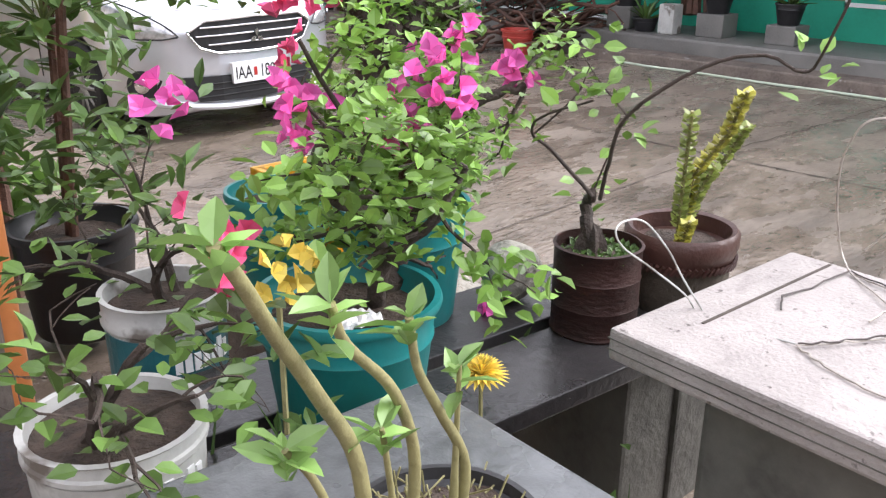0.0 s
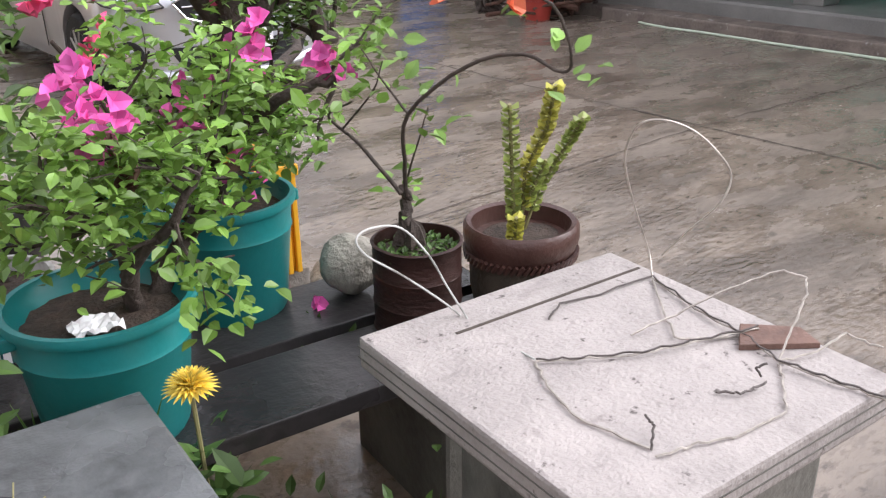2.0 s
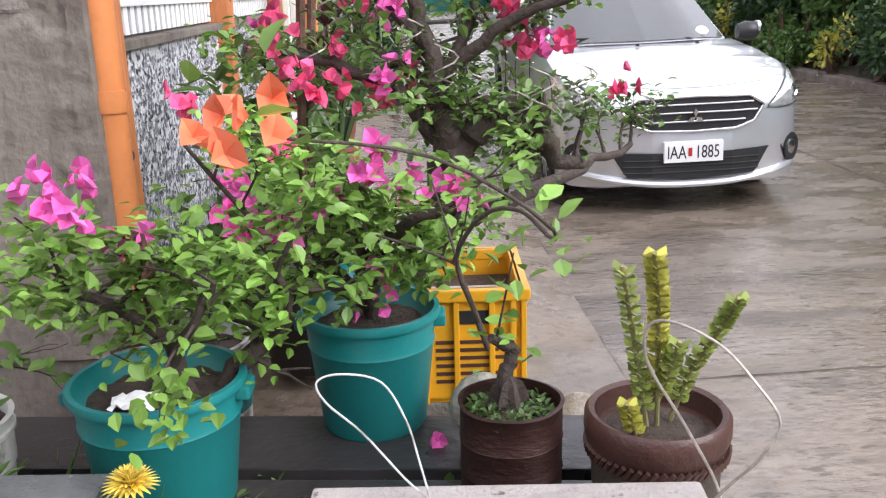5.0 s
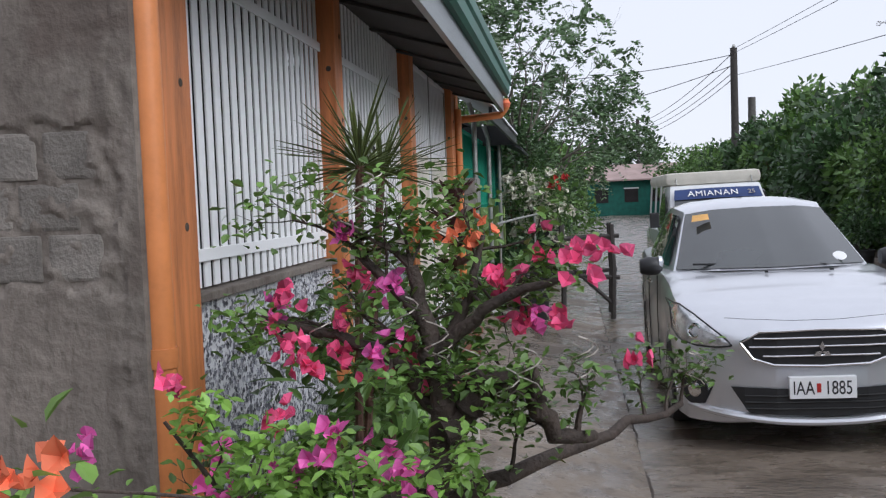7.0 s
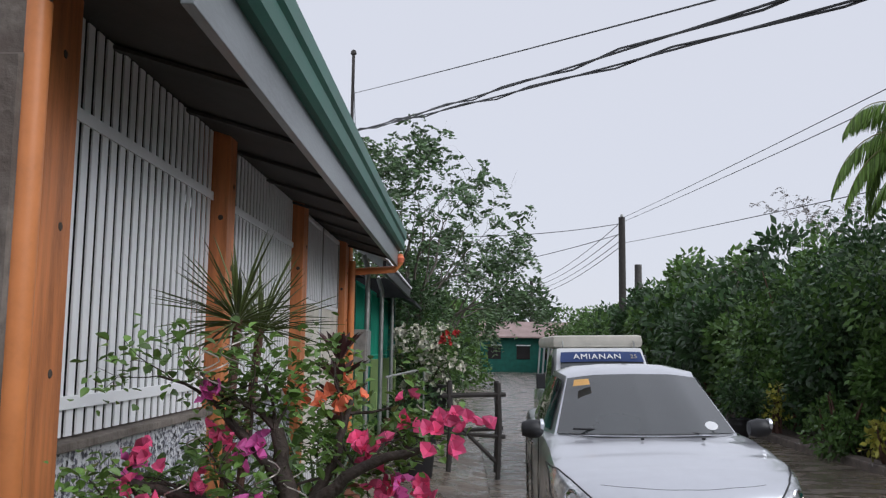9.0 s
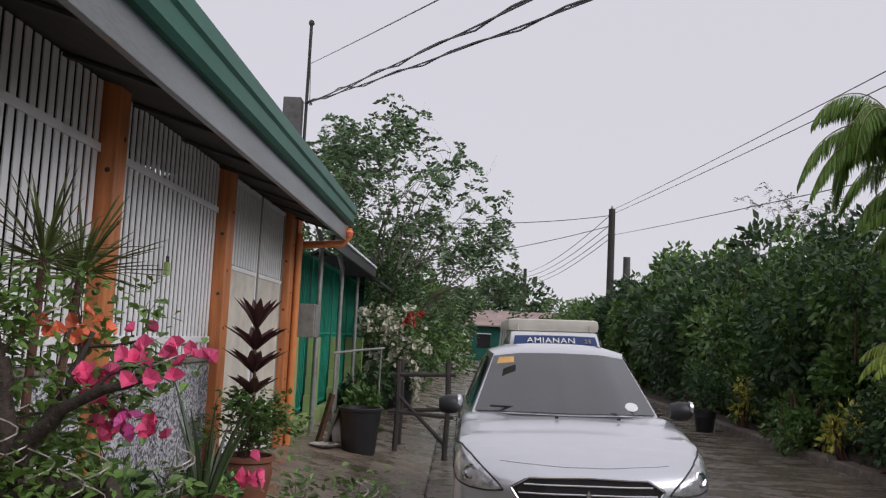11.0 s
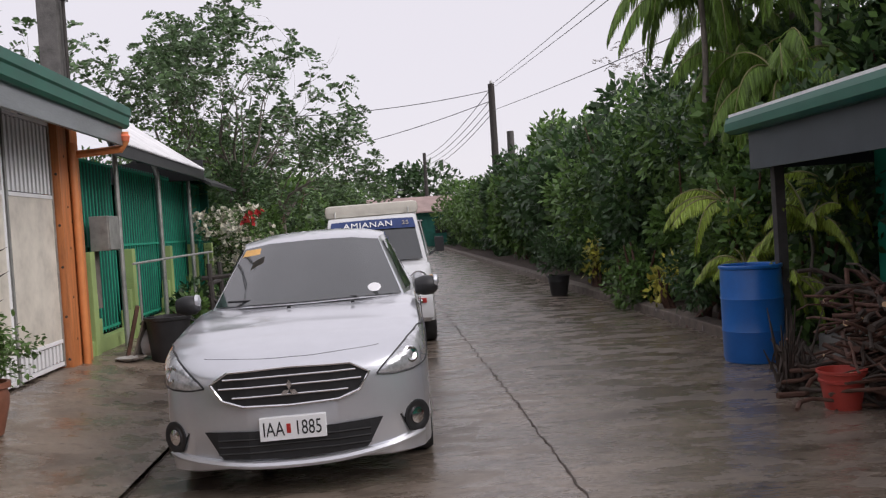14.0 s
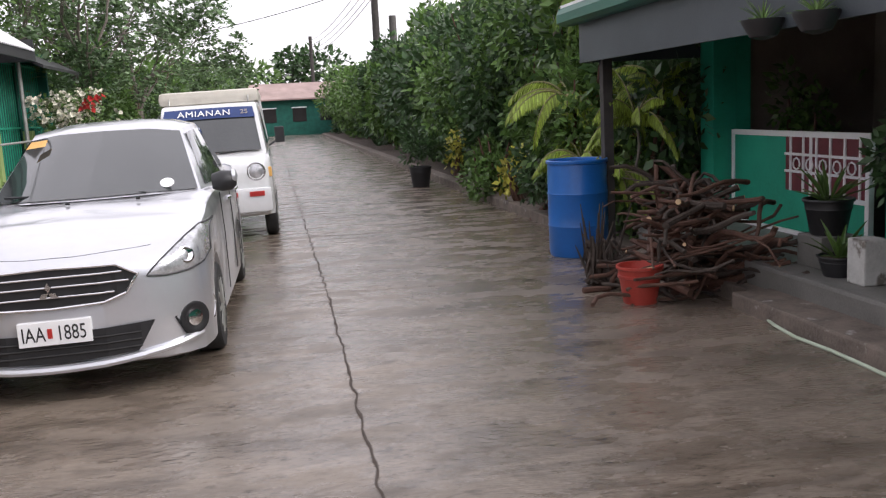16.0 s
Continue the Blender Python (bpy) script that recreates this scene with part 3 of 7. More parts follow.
# ---- green house across the street ----
GX = 5.8
gw = fixed("wall_green_street", Shape().box(GX, GX + 0.15, -14, 0.75, 0.2, 2.9).box(GX, GX + 0.15, 2.98, 3.15, 0.2, 2.9).box(GX, GX + 0.15, 0.75, 2.98, 2.2, 2.9), M_GREENWALL, "bright green house wall")
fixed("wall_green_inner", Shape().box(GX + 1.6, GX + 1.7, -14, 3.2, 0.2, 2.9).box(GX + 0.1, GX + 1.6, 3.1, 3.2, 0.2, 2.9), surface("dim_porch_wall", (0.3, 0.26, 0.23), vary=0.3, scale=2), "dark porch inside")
for (y0, y1, z0, z1) in ((-3.3, -2.2, 0.85, 0.89), (-2.24, -2.2, 0.6, 0.89), (-2.2, -1.6, 0.6, 0.64), (-1.64, -1.6, 0.6, 1.3), (-1.6, -0.9, 1.26, 1.3), (-0.94, -0.9, 0.9, 1.3)):
    fixed("trim", Shape().box(GX - 0.02, GX, y0, y1, z0, z1), M_WHITE)
fixed("wall_panel", Shape().box(GX - 0.012, GX, -1.6, 0.1, 0.65, 1.25), surface("olive_panel", (0.16, 0.2, 0.1), vary=0.2), "olive painted wall panel with white trim")
# low gate
lg = thing("porch_gate", pose(GX - 0.06, 0.85, 0.27), "green porch gate with white and maroon lattice", "gate")
part("board", Shape().box(0, 0.03, 0.05, 2.05, 0.04, 0.86), M_GREENWALL, lg, bevel=0.004)
for a in ((0, 2.1, 0.86, 0.91), (0, 2.1, 0, 0.04), (0, 0.05, 0.04, 0.86), (2.05, 2.1, 0.04, 0.86), (0.75, 0.79, 0.35, 0.86), (0.05, 0.75, 0.35, 0.39)):
    part("frame_bar", Shape().box(-0.012, 0.035, a[0], a[1], a[2], a[3]), M_WHITE, lg, bevel=0.003)
M_MAROON = surface("maroon_panel", (0.16, 0.03, 0.04), vary=0.2, rough=0.5)
part("maroon_panel", Shape().box(-0.006, 0.0, 0.05, 1.15, 0.39, 0.86), M_MAROON, lg)
for i in range(6):
    y = 0.1 + 0.19 * i
    part("lattice_bar", Shape().box(-0.02, -0.007, y, y + 0.022, 0.39, 0.86), M_WHITE, lg)
for z in (0.55, 0.7):
    part("lattice_bar", Shape().box(-0.019, -0.008, 0.05, 1.15, z, z + 0.022), M_WHITE, lg)
for i in range(5):
    y = 0.2 + 0.19 * i
    part("lattice_ring", Shape().tube([(-0.022, y + 0.05 * math.cos(k * 0.785), 0.63 + 0.05 * math.sin(k * 0.785)) for k in range(9)], 0.008, 5), M_WHITE, lg)
# window behind
gwn = thing("jalousie_window", pose(GX + 1.55, 0.9, 1.2), "brown louvred window in the porch shade", "window")
for k in range(3):
    part("window_frame", Shape().box(-0.04, 0, k * 0.72, k * 0.72 + 0.06, 0, 1.2), M_BARKPALE, gwn)
for i in range(10):
    part("louvre", Shape().box(-0.03, -0.02, 0.06, 1.44, 0.04 + 0.115 * i, 0.1 + 0.115 * i), M_TRUNKG, gwn)
fixed("pillar_green", Shape().box(5.55, 5.8, 2.98, 3.25, 0.2, 2.2), M_GREENWALL, "bright green porch pillar", bevel=0.01)
post = thing("porch_post", pose(4.55, 3.25, 0.05), "dark slender post carrying the porch roof", "post")
part("post", Shape().box(-0.05, 0.05, -0.05, 0.05, 0, 2.2), M_POLEW, post, bevel=0.006)
fixed("porch_beam", Shape().box(4.3, 4.34, -14, 3.3, 1.9, 2.3).box(4.34, 5.8, 3.26, 3.3, 1.9, 2.3), M_DARKPANEL, "dark blue-grey sheet below the porch roof")
fixed("porch_ceiling", Shape().box(4.3, 7.5, -14, 3.4, 2.3, 2.33), M_SOFFIT, "dark porch ceiling")
fixed("porch_gutter", Shape().prism([(4.14, 2.3), (4.2, 2.27), (4.3, 2.27), (4.3, 2.44), (4.17, 2.44), (4.14, 2.38)], "y", -14, 3.5), M_GREENPAINT, "dark green gutter of the porch roof")
fixed("porch_gutter_end", Shape().box(4.16, 7.5, 3.46, 3.5, 2.3, 2.44), M_GREENPAINT, "dark green roof edge board")
fixed("roof_porch", Shape().prism([(4.18, 2.44), (4.18, 2.47), (7.6, 3.35), (7.6, 3.3)], "y", -14, 3.48), M_ROOF, "grey zinc porch roof")
# closing walls behind the camera
fixed("wall_behind", Shape().box(-10, 14, -13.2, -13.0, -0.1, 3.2), M_PLASTER, "plain wall that closes the yard")
fixed("wall_yard", Shape().box(-6.7, -6.5, -13, -3.1, -0.1, 2.6), M_PLASTER, "plain yard wall")

# ---- parked sedan ----
def blend(table, y):
    for (a, *p), (b, *q) in zip(table, table[1:]):
        if a <= y <= b:
            k = (y - a) / (b - a)
            k = k * k * (3 - 2 * k) * 0.5 + k * 0.5
            return [u + (v - u) * k for u, v in zip(p, q)]
    return table[-1][1:]


def body_shell(table, wheels, radius, dy=0.04, zmid=0.55):
    """Lofts a car body along y: half width, sill height, shoulder and crown heights, with open wheel arches."""
    s = Shape()
    y0, y1 = table[0][0], table[-1][0]
    n = int((y1 - y0) / dy)
    ring = 0
    for i in range(n + 1):
        y = y0 + (y1 - y0) * i / n
        w, zb, zs, zc = blend(table, y)
        sill = zb
        for wy in wheels:
            if abs(y - wy) < radius:
                sill = max(sill, 0.29 + math.sqrt(radius ** 2 - (y - wy) ** 2))
        sill = min(sill, zs - 0.08)
        m = (sill + zs) / 2
        half = [(0, sill), (w * 0.93, sill), (w * 0.985, sill + 0.012), (w, m), (w * 0.985, zs - 0.07), (w * 0.95, zs - 0.012), (w * 0.88, zs + 0.012), (w * 0.45, zc - 0.012), (0, zc)]
        loop = half + [(-x, z) for x, z in half[-2:0:-1]]
        ring = len(loop)
        s.v += [(x, y, z) for x, z in loop]
        if i:
            a = (i - 1) * ring
            s.f += [(a + k, a + (k + 1) % ring, a + ring + (k + 1) % ring, a + ring + k) for k in range(ring)]
    s.f += [tuple(range(ring - 1, -1, -1)), tuple(n * ring + k for k in range(ring))]
    return s


def patch(corners, nu=8, nv=4, lift=0.0, bow=0.0):
    """A bowed four-cornered sheet with a little thickness."""
    a, b, c, d = [Vector(p) for p in corners]
    nrm = (b - a).cross(d - a).normalized()
    s = Shape()
    for j in range(nv + 1):
        for i in range(nu + 1):
            u, v = i / nu, j / nv
            p = (a * (1 - u) + b * u) * (1 - v) + (d * (1 - u) + c * u) * v
            s.v.append(p + nrm * (lift + bow * 4 * u * (1 - u)))
    for j in range(nv):
        for i in range(nu):
            k = j * (nu + 1) + i
            s.f.append((k, k + 1, k + nu + 2, k + nu + 1))
    return s


def flip_x(s):
    t = Shape()
    t.v = [(-x, y, z) for x, y, z in s.v]
    t.f = [tuple(reversed(f)) for f in s.f]
    return t


def wheel(parent, x, y, z, r, wide, spokes=10):
    w = part("wheel", Shape().lathe([(r * 0.66, -wide / 2), (r * 0.93, -wide / 2), (r, -wide * 0.36), (r, wide * 0.36), (r * 0.93, wide / 2), (r * 0.66, wide / 2)], 36, (x, y, z),
                                    turn=Euler((0, radians(90), 0)).to_matrix()), M_TYRE, parent, "black tyre", smooth=True)
    out = 1 if x > 0 else -1
    rim = Shape().lathe([(r * 0.67, -0.01), (r * 0.67, 0.012), (r * 0.6, 0.0)], 30, (x + out * wide * 0.44, y, z), turn=Euler((0, radians(90 * out), 0)).to_matrix())
    for k in range(spokes):
        a = 2 * math.pi * k / spokes
        d = Vector((0, math.cos(a), math.sin(a)))
        c = Vector((x + out * wide * 0.47, y, z))
        rim.tube([c + d * 0.03, c + d * r * 0.62], [0.02, 0.014], 6)
    rim.lathe([(0.05, 0), (0.045, 0.015), (0.0, 0.02)], 16, (x + out * wide * 0.46, y, z), turn=Euler((0, radians(90 * out), 0)).to_matrix())
    part("rim", rim, M_STEEL, w, "grey alloy rim", smooth=True)


def lettering(name, words, size, m, material, parent, depth=0.002, spacing=1.0):
    c = bpy.data.curves.new(name, 'FONT')
    c.body, c.size, c.extrude, c.align_x, c.align_y = words, size, depth, 'CENTER', 'CENTER'
    c.space_character = spacing
    tmp = new(name, c)
    mesh = bpy.data.meshes.new_from_object(tmp.evaluated_get(bpy.context.evaluated_depsgraph_get()))
    bpy.data.objects.remove(tmp)
    mesh.materials.append(material)
    ob = new(name, mesh)
    ob.parent = parent
    ob.matrix_local = m
    return ob


car = thing("parked_car", pose(0.02, 0, 0, 0, -1.1, -1.0), "silver four-door sedan parked on the wet street", "car")
TABLE = [(-0.05, 0.28, 0.24, 0.69, 0.74), (-0.02, 0.45, 0.20, 0.72, 0.77), (0.03, 0.6, 0.18, 0.745, 0.80), (0.1, 0.71, 0.17, 0.785, 0.845), (0.2, 0.785, 0.165, 0.83, 0.885), (0.36, 0.825, 0.17, 0.885, 0.925),
         (0.6, 0.84, 0.18, 0.935, 0.975), (1.0, 0.835, 0.19, 0.99, 1.03), (1.35, 0.84, 0.19, 1.02, 1.06), (2.2, 0.845, 0.19, 1.03, 1.05), (3.2, 0.845, 0.19, 1.05, 1.07),
         (3.75, 0.83, 0.2, 1.08, 1.13), (4.1, 0.78, 0.22, 1.06, 1.11), (4.24, 0.68, 0.28, 0.98, 1.03), (4.28, 0.5, 0.34, 0.9, 0.94)]


def nose(x, z=0.5):
    """How far back the front skin lies at a distance from the middle and a height."""
    y = -0.05
    while y < 1.2:
        w, zb, zs, zc = blend(TABLE, y)
        if w * 0.985 >= abs(x) and zs >= z:
            break
        y += 0.005
    return y


car_body = part("body", body_shell(TABLE, (0.84, 3.36), 0.35), M_SILVER, car, smooth=True)
part("underside", Shape().box(-0.74, 0.74, 0.3, 4.1, 0.2, 0.5), M_BLACK, car)
for sx in (-1, 1):
    for wy in (0.84, 3.36):
        wheel(car, sx * 0.735, wy, 0.295, 0.295, 0.19)
# cabin: a belt ring, a roof ring and a crown
belt = [(0, 1.12, 1.045), (0.4, 1.19, 1.045), (0.72, 1.42, 1.03), (0.775, 1.9, 1.03), (0.785, 2.6, 1.045), (0.765, 3.2, 1.06), (0.68, 3.68, 1.09), (0.35, 3.86, 1.12), (0, 3.9, 1.12)]
top = [(0, 1.98, 1.515), (0.33, 2.0, 1.508), (0.545, 2.08, 1.475), (0.585, 2.3, 1.5), (0.59, 2.7, 1.51), (0.575, 3.05, 1.49), (0.52, 3.24, 1.455), (0.27, 3.3, 1.47), (0, 3.32, 1.475)]
mid = [(0, 2.5, 1.575), (0.2, 2.5, 1.572), (0.36, 2.5, 1.56), (0.42, 2.55, 1.555), (0.43, 2.7, 1.553), (0.42, 2.85, 1.55), (0.36, 2.95, 1.545), (0.18, 2.95, 1.555), (0, 2.95, 1.56)]


def both(ring):
    return ring + [(-x, y, z) for x, y, z in ring[-2:0:-1]]


shell, n = Shape(), 16
for ring in (belt, top, mid):
    shell.v += both(ring)
shell.f = [(a * n + i, a * n + (i + 1) % n, (a + 1) * n + (i + 1) % n, (a + 1) * n + i) for a in (0, 1) for i in range(n)] + [tuple(2 * n + i for i in range(n))]
part("roof", shell, M_SILVER, car, smooth=True)


def pane(name, i0, i1, lo, hi, inset=0.0, mirror=False, mat=M_CARGLASS, out=0.012):
    """A window laid between two stations of the cabin's rings."""
    s, steps = Shape(), 6
    cen = Vector((0, 2.6, 1.2))
    for j in (lo, hi):
        for k in range(steps + 1):
            t = (i0 + inset) + (i1 - i0 - 2 * inset) * k / steps
            a = min(int(t), len(belt) - 2)
            f = t - a
            b = Vector(belt[a]).lerp(Vector(belt[a + 1]), f)
            u = Vector(top[a]).lerp(Vector(top[a + 1]), f)
            p = b.lerp(u, j)
            d = (p - cen)
            d.z = abs(d.z) * 0.8 + 0.15
            s.v.append(p + d.normalized() * out)
    s.f = [(k, k + 1, steps + 2 + k, steps + 1 + k) for k in range(steps)]
    return s


ws = pane("w", 0, 1.93, 0.03, 0.95)
ws2 = flip_x(ws)
part("windscreen", Shape().add(ws.v, ws.f).add(ws2.v, ws2.f), M_CARGLASS, car, "dark tinted windscreen", smooth=True)
rear = pane("r", 6.2, 8, 0.05, 0.93)
rear2 = flip_x(rear)
part("rear_window", Shape().add(rear.v, rear.f).add(rear2.v, rear2.f), M_CARGLASS, car, smooth=True)
for a, b in ((2.35, 3.9), (4.02, 5.1), (5.18, 5.75)):
    sw = pane("s", a, b, 0.06, 0.9)
    part("side_window", sw, M_CARGLASS, car, smooth=True)
    part("side_window", flip_x(sw), M_CARGLASS, car, smooth=True)
# front face
g_out = [(-0.47, 0.70), (-0.36, 0.765), (0, 0.775), (0.36, 0.765), (0.47, 0.70), (0.40, 0.60), (0.28, 0.56), (0, 0.55), (-0.28, 0.56), (-0.40, 0.60)]


def front(points, out, thick):
    """A panel on the rounded nose, between the upper and lower edge of an outline."""
    xs = np.linspace(min(p[0] for p in points), max(p[0] for p in points), 41)
    xs[0], xs[-1] = xs[0] + 0.002, xs[-1] - 0.002
    s = Shape()
    for x in xs:
        zz = []
        for a, b in zip(points, points[1:] + points[:1]):
            if (a[0] - x) * (b[0] - x) <= 0 and abs(a[0] - b[0]) > 1e-6:
                zz.append(a[1] + (b[1] - a[1]) * (x - a[0]) / (b[0] - a[0]))
        lo, hi = min(zz), max(zz)
        for k in range(4):
            s.v.append((x, nose(x, 0.5) - out, lo + (hi - lo) * k / 3))
    for c in range(40):
        for k in range(3):
            a = c * 4 + k
            s.f.append((a, a + 4, a + 5, a + 1))
    return s


def denser(pts, n=6):
    return [(a[0] + (b[0] - a[0]) * k / n, a[1] + (b[1] - a[1]) * k / n) for a, b in zip(pts, pts[1:] + pts[:1]) for k in range(n)]


g_dense = denser(g_out)
grille_part = part("grille", front(g_out, 0.022, 0.05), M_BLACK, car, "black grille with chrome bars")
ring_pts = [(x, nose(x) - 0.028, z) for x, z in g_dense + g_dense[:1]]
part("grille_surround", Shape().tube(ring_pts, 0.008, 6), M_CHROME, grille_part, "chrome surround", smooth=True)
for z, w in ((0.725, 0.39), (0.672, 0.42), (0.615, 0.34)):
    part("grille_bar", Shape().tube([(x * w, nose(x * w) - 0.03, z) for x in np.linspace(-1, 1, 21)], 0.0058, 6), M_CHROME, grille_part, smooth=True)
emb = Shape()
for a in (90, 210, 330):
    c = Vector((0.03 * math.cos(radians(a)), 0, 0.03 * math.sin(radians(a))))
    d, e = c.normalized() * 0.03, Vector((-c.z, 0, c.x)).normalized() * 0.017
    emb.add([(p.x, -0.105 + q, p.z + 0.645) for q in (0, 0.012) for p in (c + d, c + e, c - d, c - e)], [(0, 1, 2, 3), (7, 6, 5, 4), (0, 4, 5, 1), (1, 5, 6, 2), (2, 6, 7, 3), (3, 7, 4, 0)])
part("badge", emb, M_CHROME, grille_part, "plain chrome badge")
intake = part("lower_intake", front([(-0.53, 0.42), (0, 0.405), (0.53, 0.42), (0.43, 0.255), (0, 0.235), (-0.43, 0.255)], 0.016, 0.05), M_BLACK, car, "black lower air intake")
for z in (0.285, 0.325, 0.365):
    part("intake_bar", Shape().tube([(x, nose(x) - 0.02, z) for x in np.linspace(-0.45, 0.45, 21)], 0.006, 5), M_TYRE, intake)
part("bumper_lip", Shape().tube([(x, nose(x) - 0.005, 0.2 + 0.14 * x * x) for x in np.linspace(-0.76, 0.76, 25)], 0.026, 8), M_SILVER, car, smooth=True)
bpy.context.view_layer.update()


def on_body(x, z, out=0.0):
    """The place on the body's skin straight ahead of (x, z)."""
    hit, p, nrm, _ = car_body.ray_cast(Vector((x, -1, z)), Vector((0, 1, 0)))
    return p + nrm * out if hit else None


def on_hood(x, y, out=0.0):
    hit, p, nrm, _ = car_body.ray_cast(Vector((x, y, 2)), Vector((0, 0, -1)))
    return p + nrm * out


part("hood_line", Shape().tube([on_hood(x, 0.055 + 0.34 * x * x, 0.0) for x in np.linspace(-0.53, 0.53, 31)], 0.002, 5), M_BLACK, car)
plate = part("licence_plate", Shape().box(-0.195, 0.195, -0.09, -0.04, 0.35, 0.485), M_WHITE, car, "white licence plate with black figures", bevel=0.004)
for words, x in (("IAA", -0.113), ("1885", 0.09)):
    lettering("plate_lettering", words, 0.12, pose(x, -0.0905, 0.413, 90) @ Matrix.Diagonal((0.68, 1.0, 1.0, 1.0)), M_BLACK, plate, 0.0015, 1.0)
part("plate_emblem", Shape().box(-0.036, -0.012, -0.0935, -0.09, 0.39, 0.445), M_RED, plate)
for sx in (-1, 1):
    # headlight: a swept lens over a bright reflector
    flat = [(0.51, 0.675), (0.61, 0.665), (0.72, 0.67), (0.80, 0.69), (0.828, 0.74), (0.83, 0.82), (0.825, 0.895), (0.78, 0.895), (0.71, 0.85), (0.63, 0.785), (0.55, 0.72)]

    lens, cols, rows_ = Shape(), 26, 9
    last = None
    for c in range(cols + 1):
        x = 0.513 + 0.312 * c / cols
        zz = [a[1] + (b[1] - a[1]) * (x - a[0]) / (b[0] - a[0]) for a, b in zip(flat, flat[1:] + flat[:1]) if (a[0] - x) * (b[0] - x) <= 0 and abs(a[0] - b[0]) > 1e-6]
        lo, hi = min(zz), max(zz)
        for k in range(rows_ + 1):
            p = on_body(sx * x, lo + (hi - lo) * k / rows_, 0.007 + 0.012 * math.sin(math.pi * k / rows_) * math.sin(math.pi * c / cols))
            last = p if p is not None else last
            lens.v.append(last.copy())
    for c in range(cols):
        for k in range(rows_):
            a = c * (rows_ + 1) + k
            f = (a, a + rows_ + 1, a + rows_ + 2, a + 1)
            lens.f.append(f if sx > 0 else f[::-1])
    hl = part("headlight", lens, M_LAMP, car, "clear swept-back headlight", smooth=True)
    R = rows_ + 1
    ed = [lens.v[c * R] for c in range(cols + 1)] + [lens.v[cols * R + k] for k in range(1, R)] + [lens.v[c * R + rows_] for c in range(cols - 1, -1, -1)] + [lens.v[0]]
    part("headlight_rim", Shape().tube(ed, 0.006, 5), M_BLACK, hl)
    q = on_body(sx * 0.715, 0.755, 0.012)
    part("lamp_bowl", Shape().lathe([(0.05, 0), (0.052, 0.006), (0.042, 0.01), (0.03, 0.004), (0, 0.002)], 20, q, turn=Euler((radians(75), 0, radians(38 * sx))).to_matrix()), M_CHROME, hl, smooth=True)
    ring = [(0.63, 0.41), (0.73, 0.45), (0.815, 0.465), (0.822, 0.39), (0.815, 0.32), (0.75, 0.28), (0.68, 0.3)]
    s = Shape()
    s.v = [(sx * x, nose(x) - 0.014, z) for x, z in ring] + [(sx * 0.74, nose(0.74) - 0.006, 0.375)]
    s.f = [(i, (i + 1) % 7, 7) if sx > 0 else ((i + 1) % 7, i, 7) for i in range(7)]
    fog = part("fog_recess", Shape().add(s.v, s.f), M_BLACK, car, "black fog lamp recess")
    part("fog_trim", Shape().tube([(sx * (x + 0.004), nose(x) - 0.016, z) for x, z in ring[2:6]], 0.008, 5), M_CHROME, fog, smooth=True)
    fq, ft = on_body(sx * 0.728, 0.38, 0.002), Euler((radians(90), 0, radians(40 * sx))).to_matrix()
    part("fog_bezel", Shape().lathe([(0.095, -0.03), (0.097, 0.012), (0.085, 0.016), (0.06, 0.008), (0.05, 0.004)], 24, fq, turn=ft), M_BLACK, fog, smooth=True)
    part("fog_lamp", Shape().lathe([(0.05, 0.004), (0.048, 0.014), (0.03, 0.02), (0, 0.022)], 18, fq, turn=ft), M_CHROME, fog, smooth=True)
    mir = part("mirror", Shape().lathe([(0.0, -0.09), (0.055, -0.085), (0.075, -0.02), (0.07, 0.05), (0.04, 0.085), (0, 0.09)], 16, (sx * 0.89, 1.4, 1.085), turn=Euler((0, radians(90), 0)).to_matrix()), M_BLACK, car, "black wing mirror", smooth=True)
    part("mirror_cap", Shape().lathe([(0.03, 0.055), (0.05, 0.06), (0.045, 0.085), (0, 0.1)], 16, (sx * 0.89, 1.385, 1.115), turn=Euler((0, radians(90), 0)).to_matrix()), M_SILVER, mir, smooth=True)
    for dy in (2.05, 2.95):
        part("door_handle", Shape().tube([(sx * 0.845, dy, 0.9), (sx * 0.862, dy + 0.03, 0.905), (sx * 0.862, dy + 0.16, 0.905), (sx * 0.845, dy + 0.19, 0.9)], 0.012, 6), M_CHROME, car, smooth=True)
    for dy in (1.5, 2.42, 3.2):
        part("door_gap", Shape().tube([(sx * 0.838, dy, 1.0), (sx * 0.847, dy + 0.01, 0.7), (sx * 0.842, dy + 0.03, 0.28)], 0.005, 4), M_BLACK, car)
for k in range(2):
    x0 = -0.28 + 0.4 * k
    part("wiper", Shape().tube([(x0 + 0.25, 1.2, 1.06), (x0, 1.255, 1.085), (x0 - 0.3, 1.31, 1.09)], 0.009, 5), M_BLACK, car)
part("windscreen_sticker", patch([(-0.52, 1.79, 1.375), (-0.38, 1.77, 1.39), (-0.38, 1.86, 1.435), (-0.5, 1.88, 1.425)], 2, 2, 0.03), M_AMBER, car, "amber paper sticker")
part("windscreen_decal", Shape().lathe([(0.05, 0), (0.045, 0.003)], 18, (0.5, 1.335, 1.11), turn=Euler((radians(38), 0, 0)).to_matrix()), M_WHITE, car, "small white round decal")
for sx in (-0.1, 0.35):
    part("washer_jet", Shape().box(sx - 0.012, sx + 0.012, 0.98, 1.0, 1.035, 1.05), M_BLACK, car)

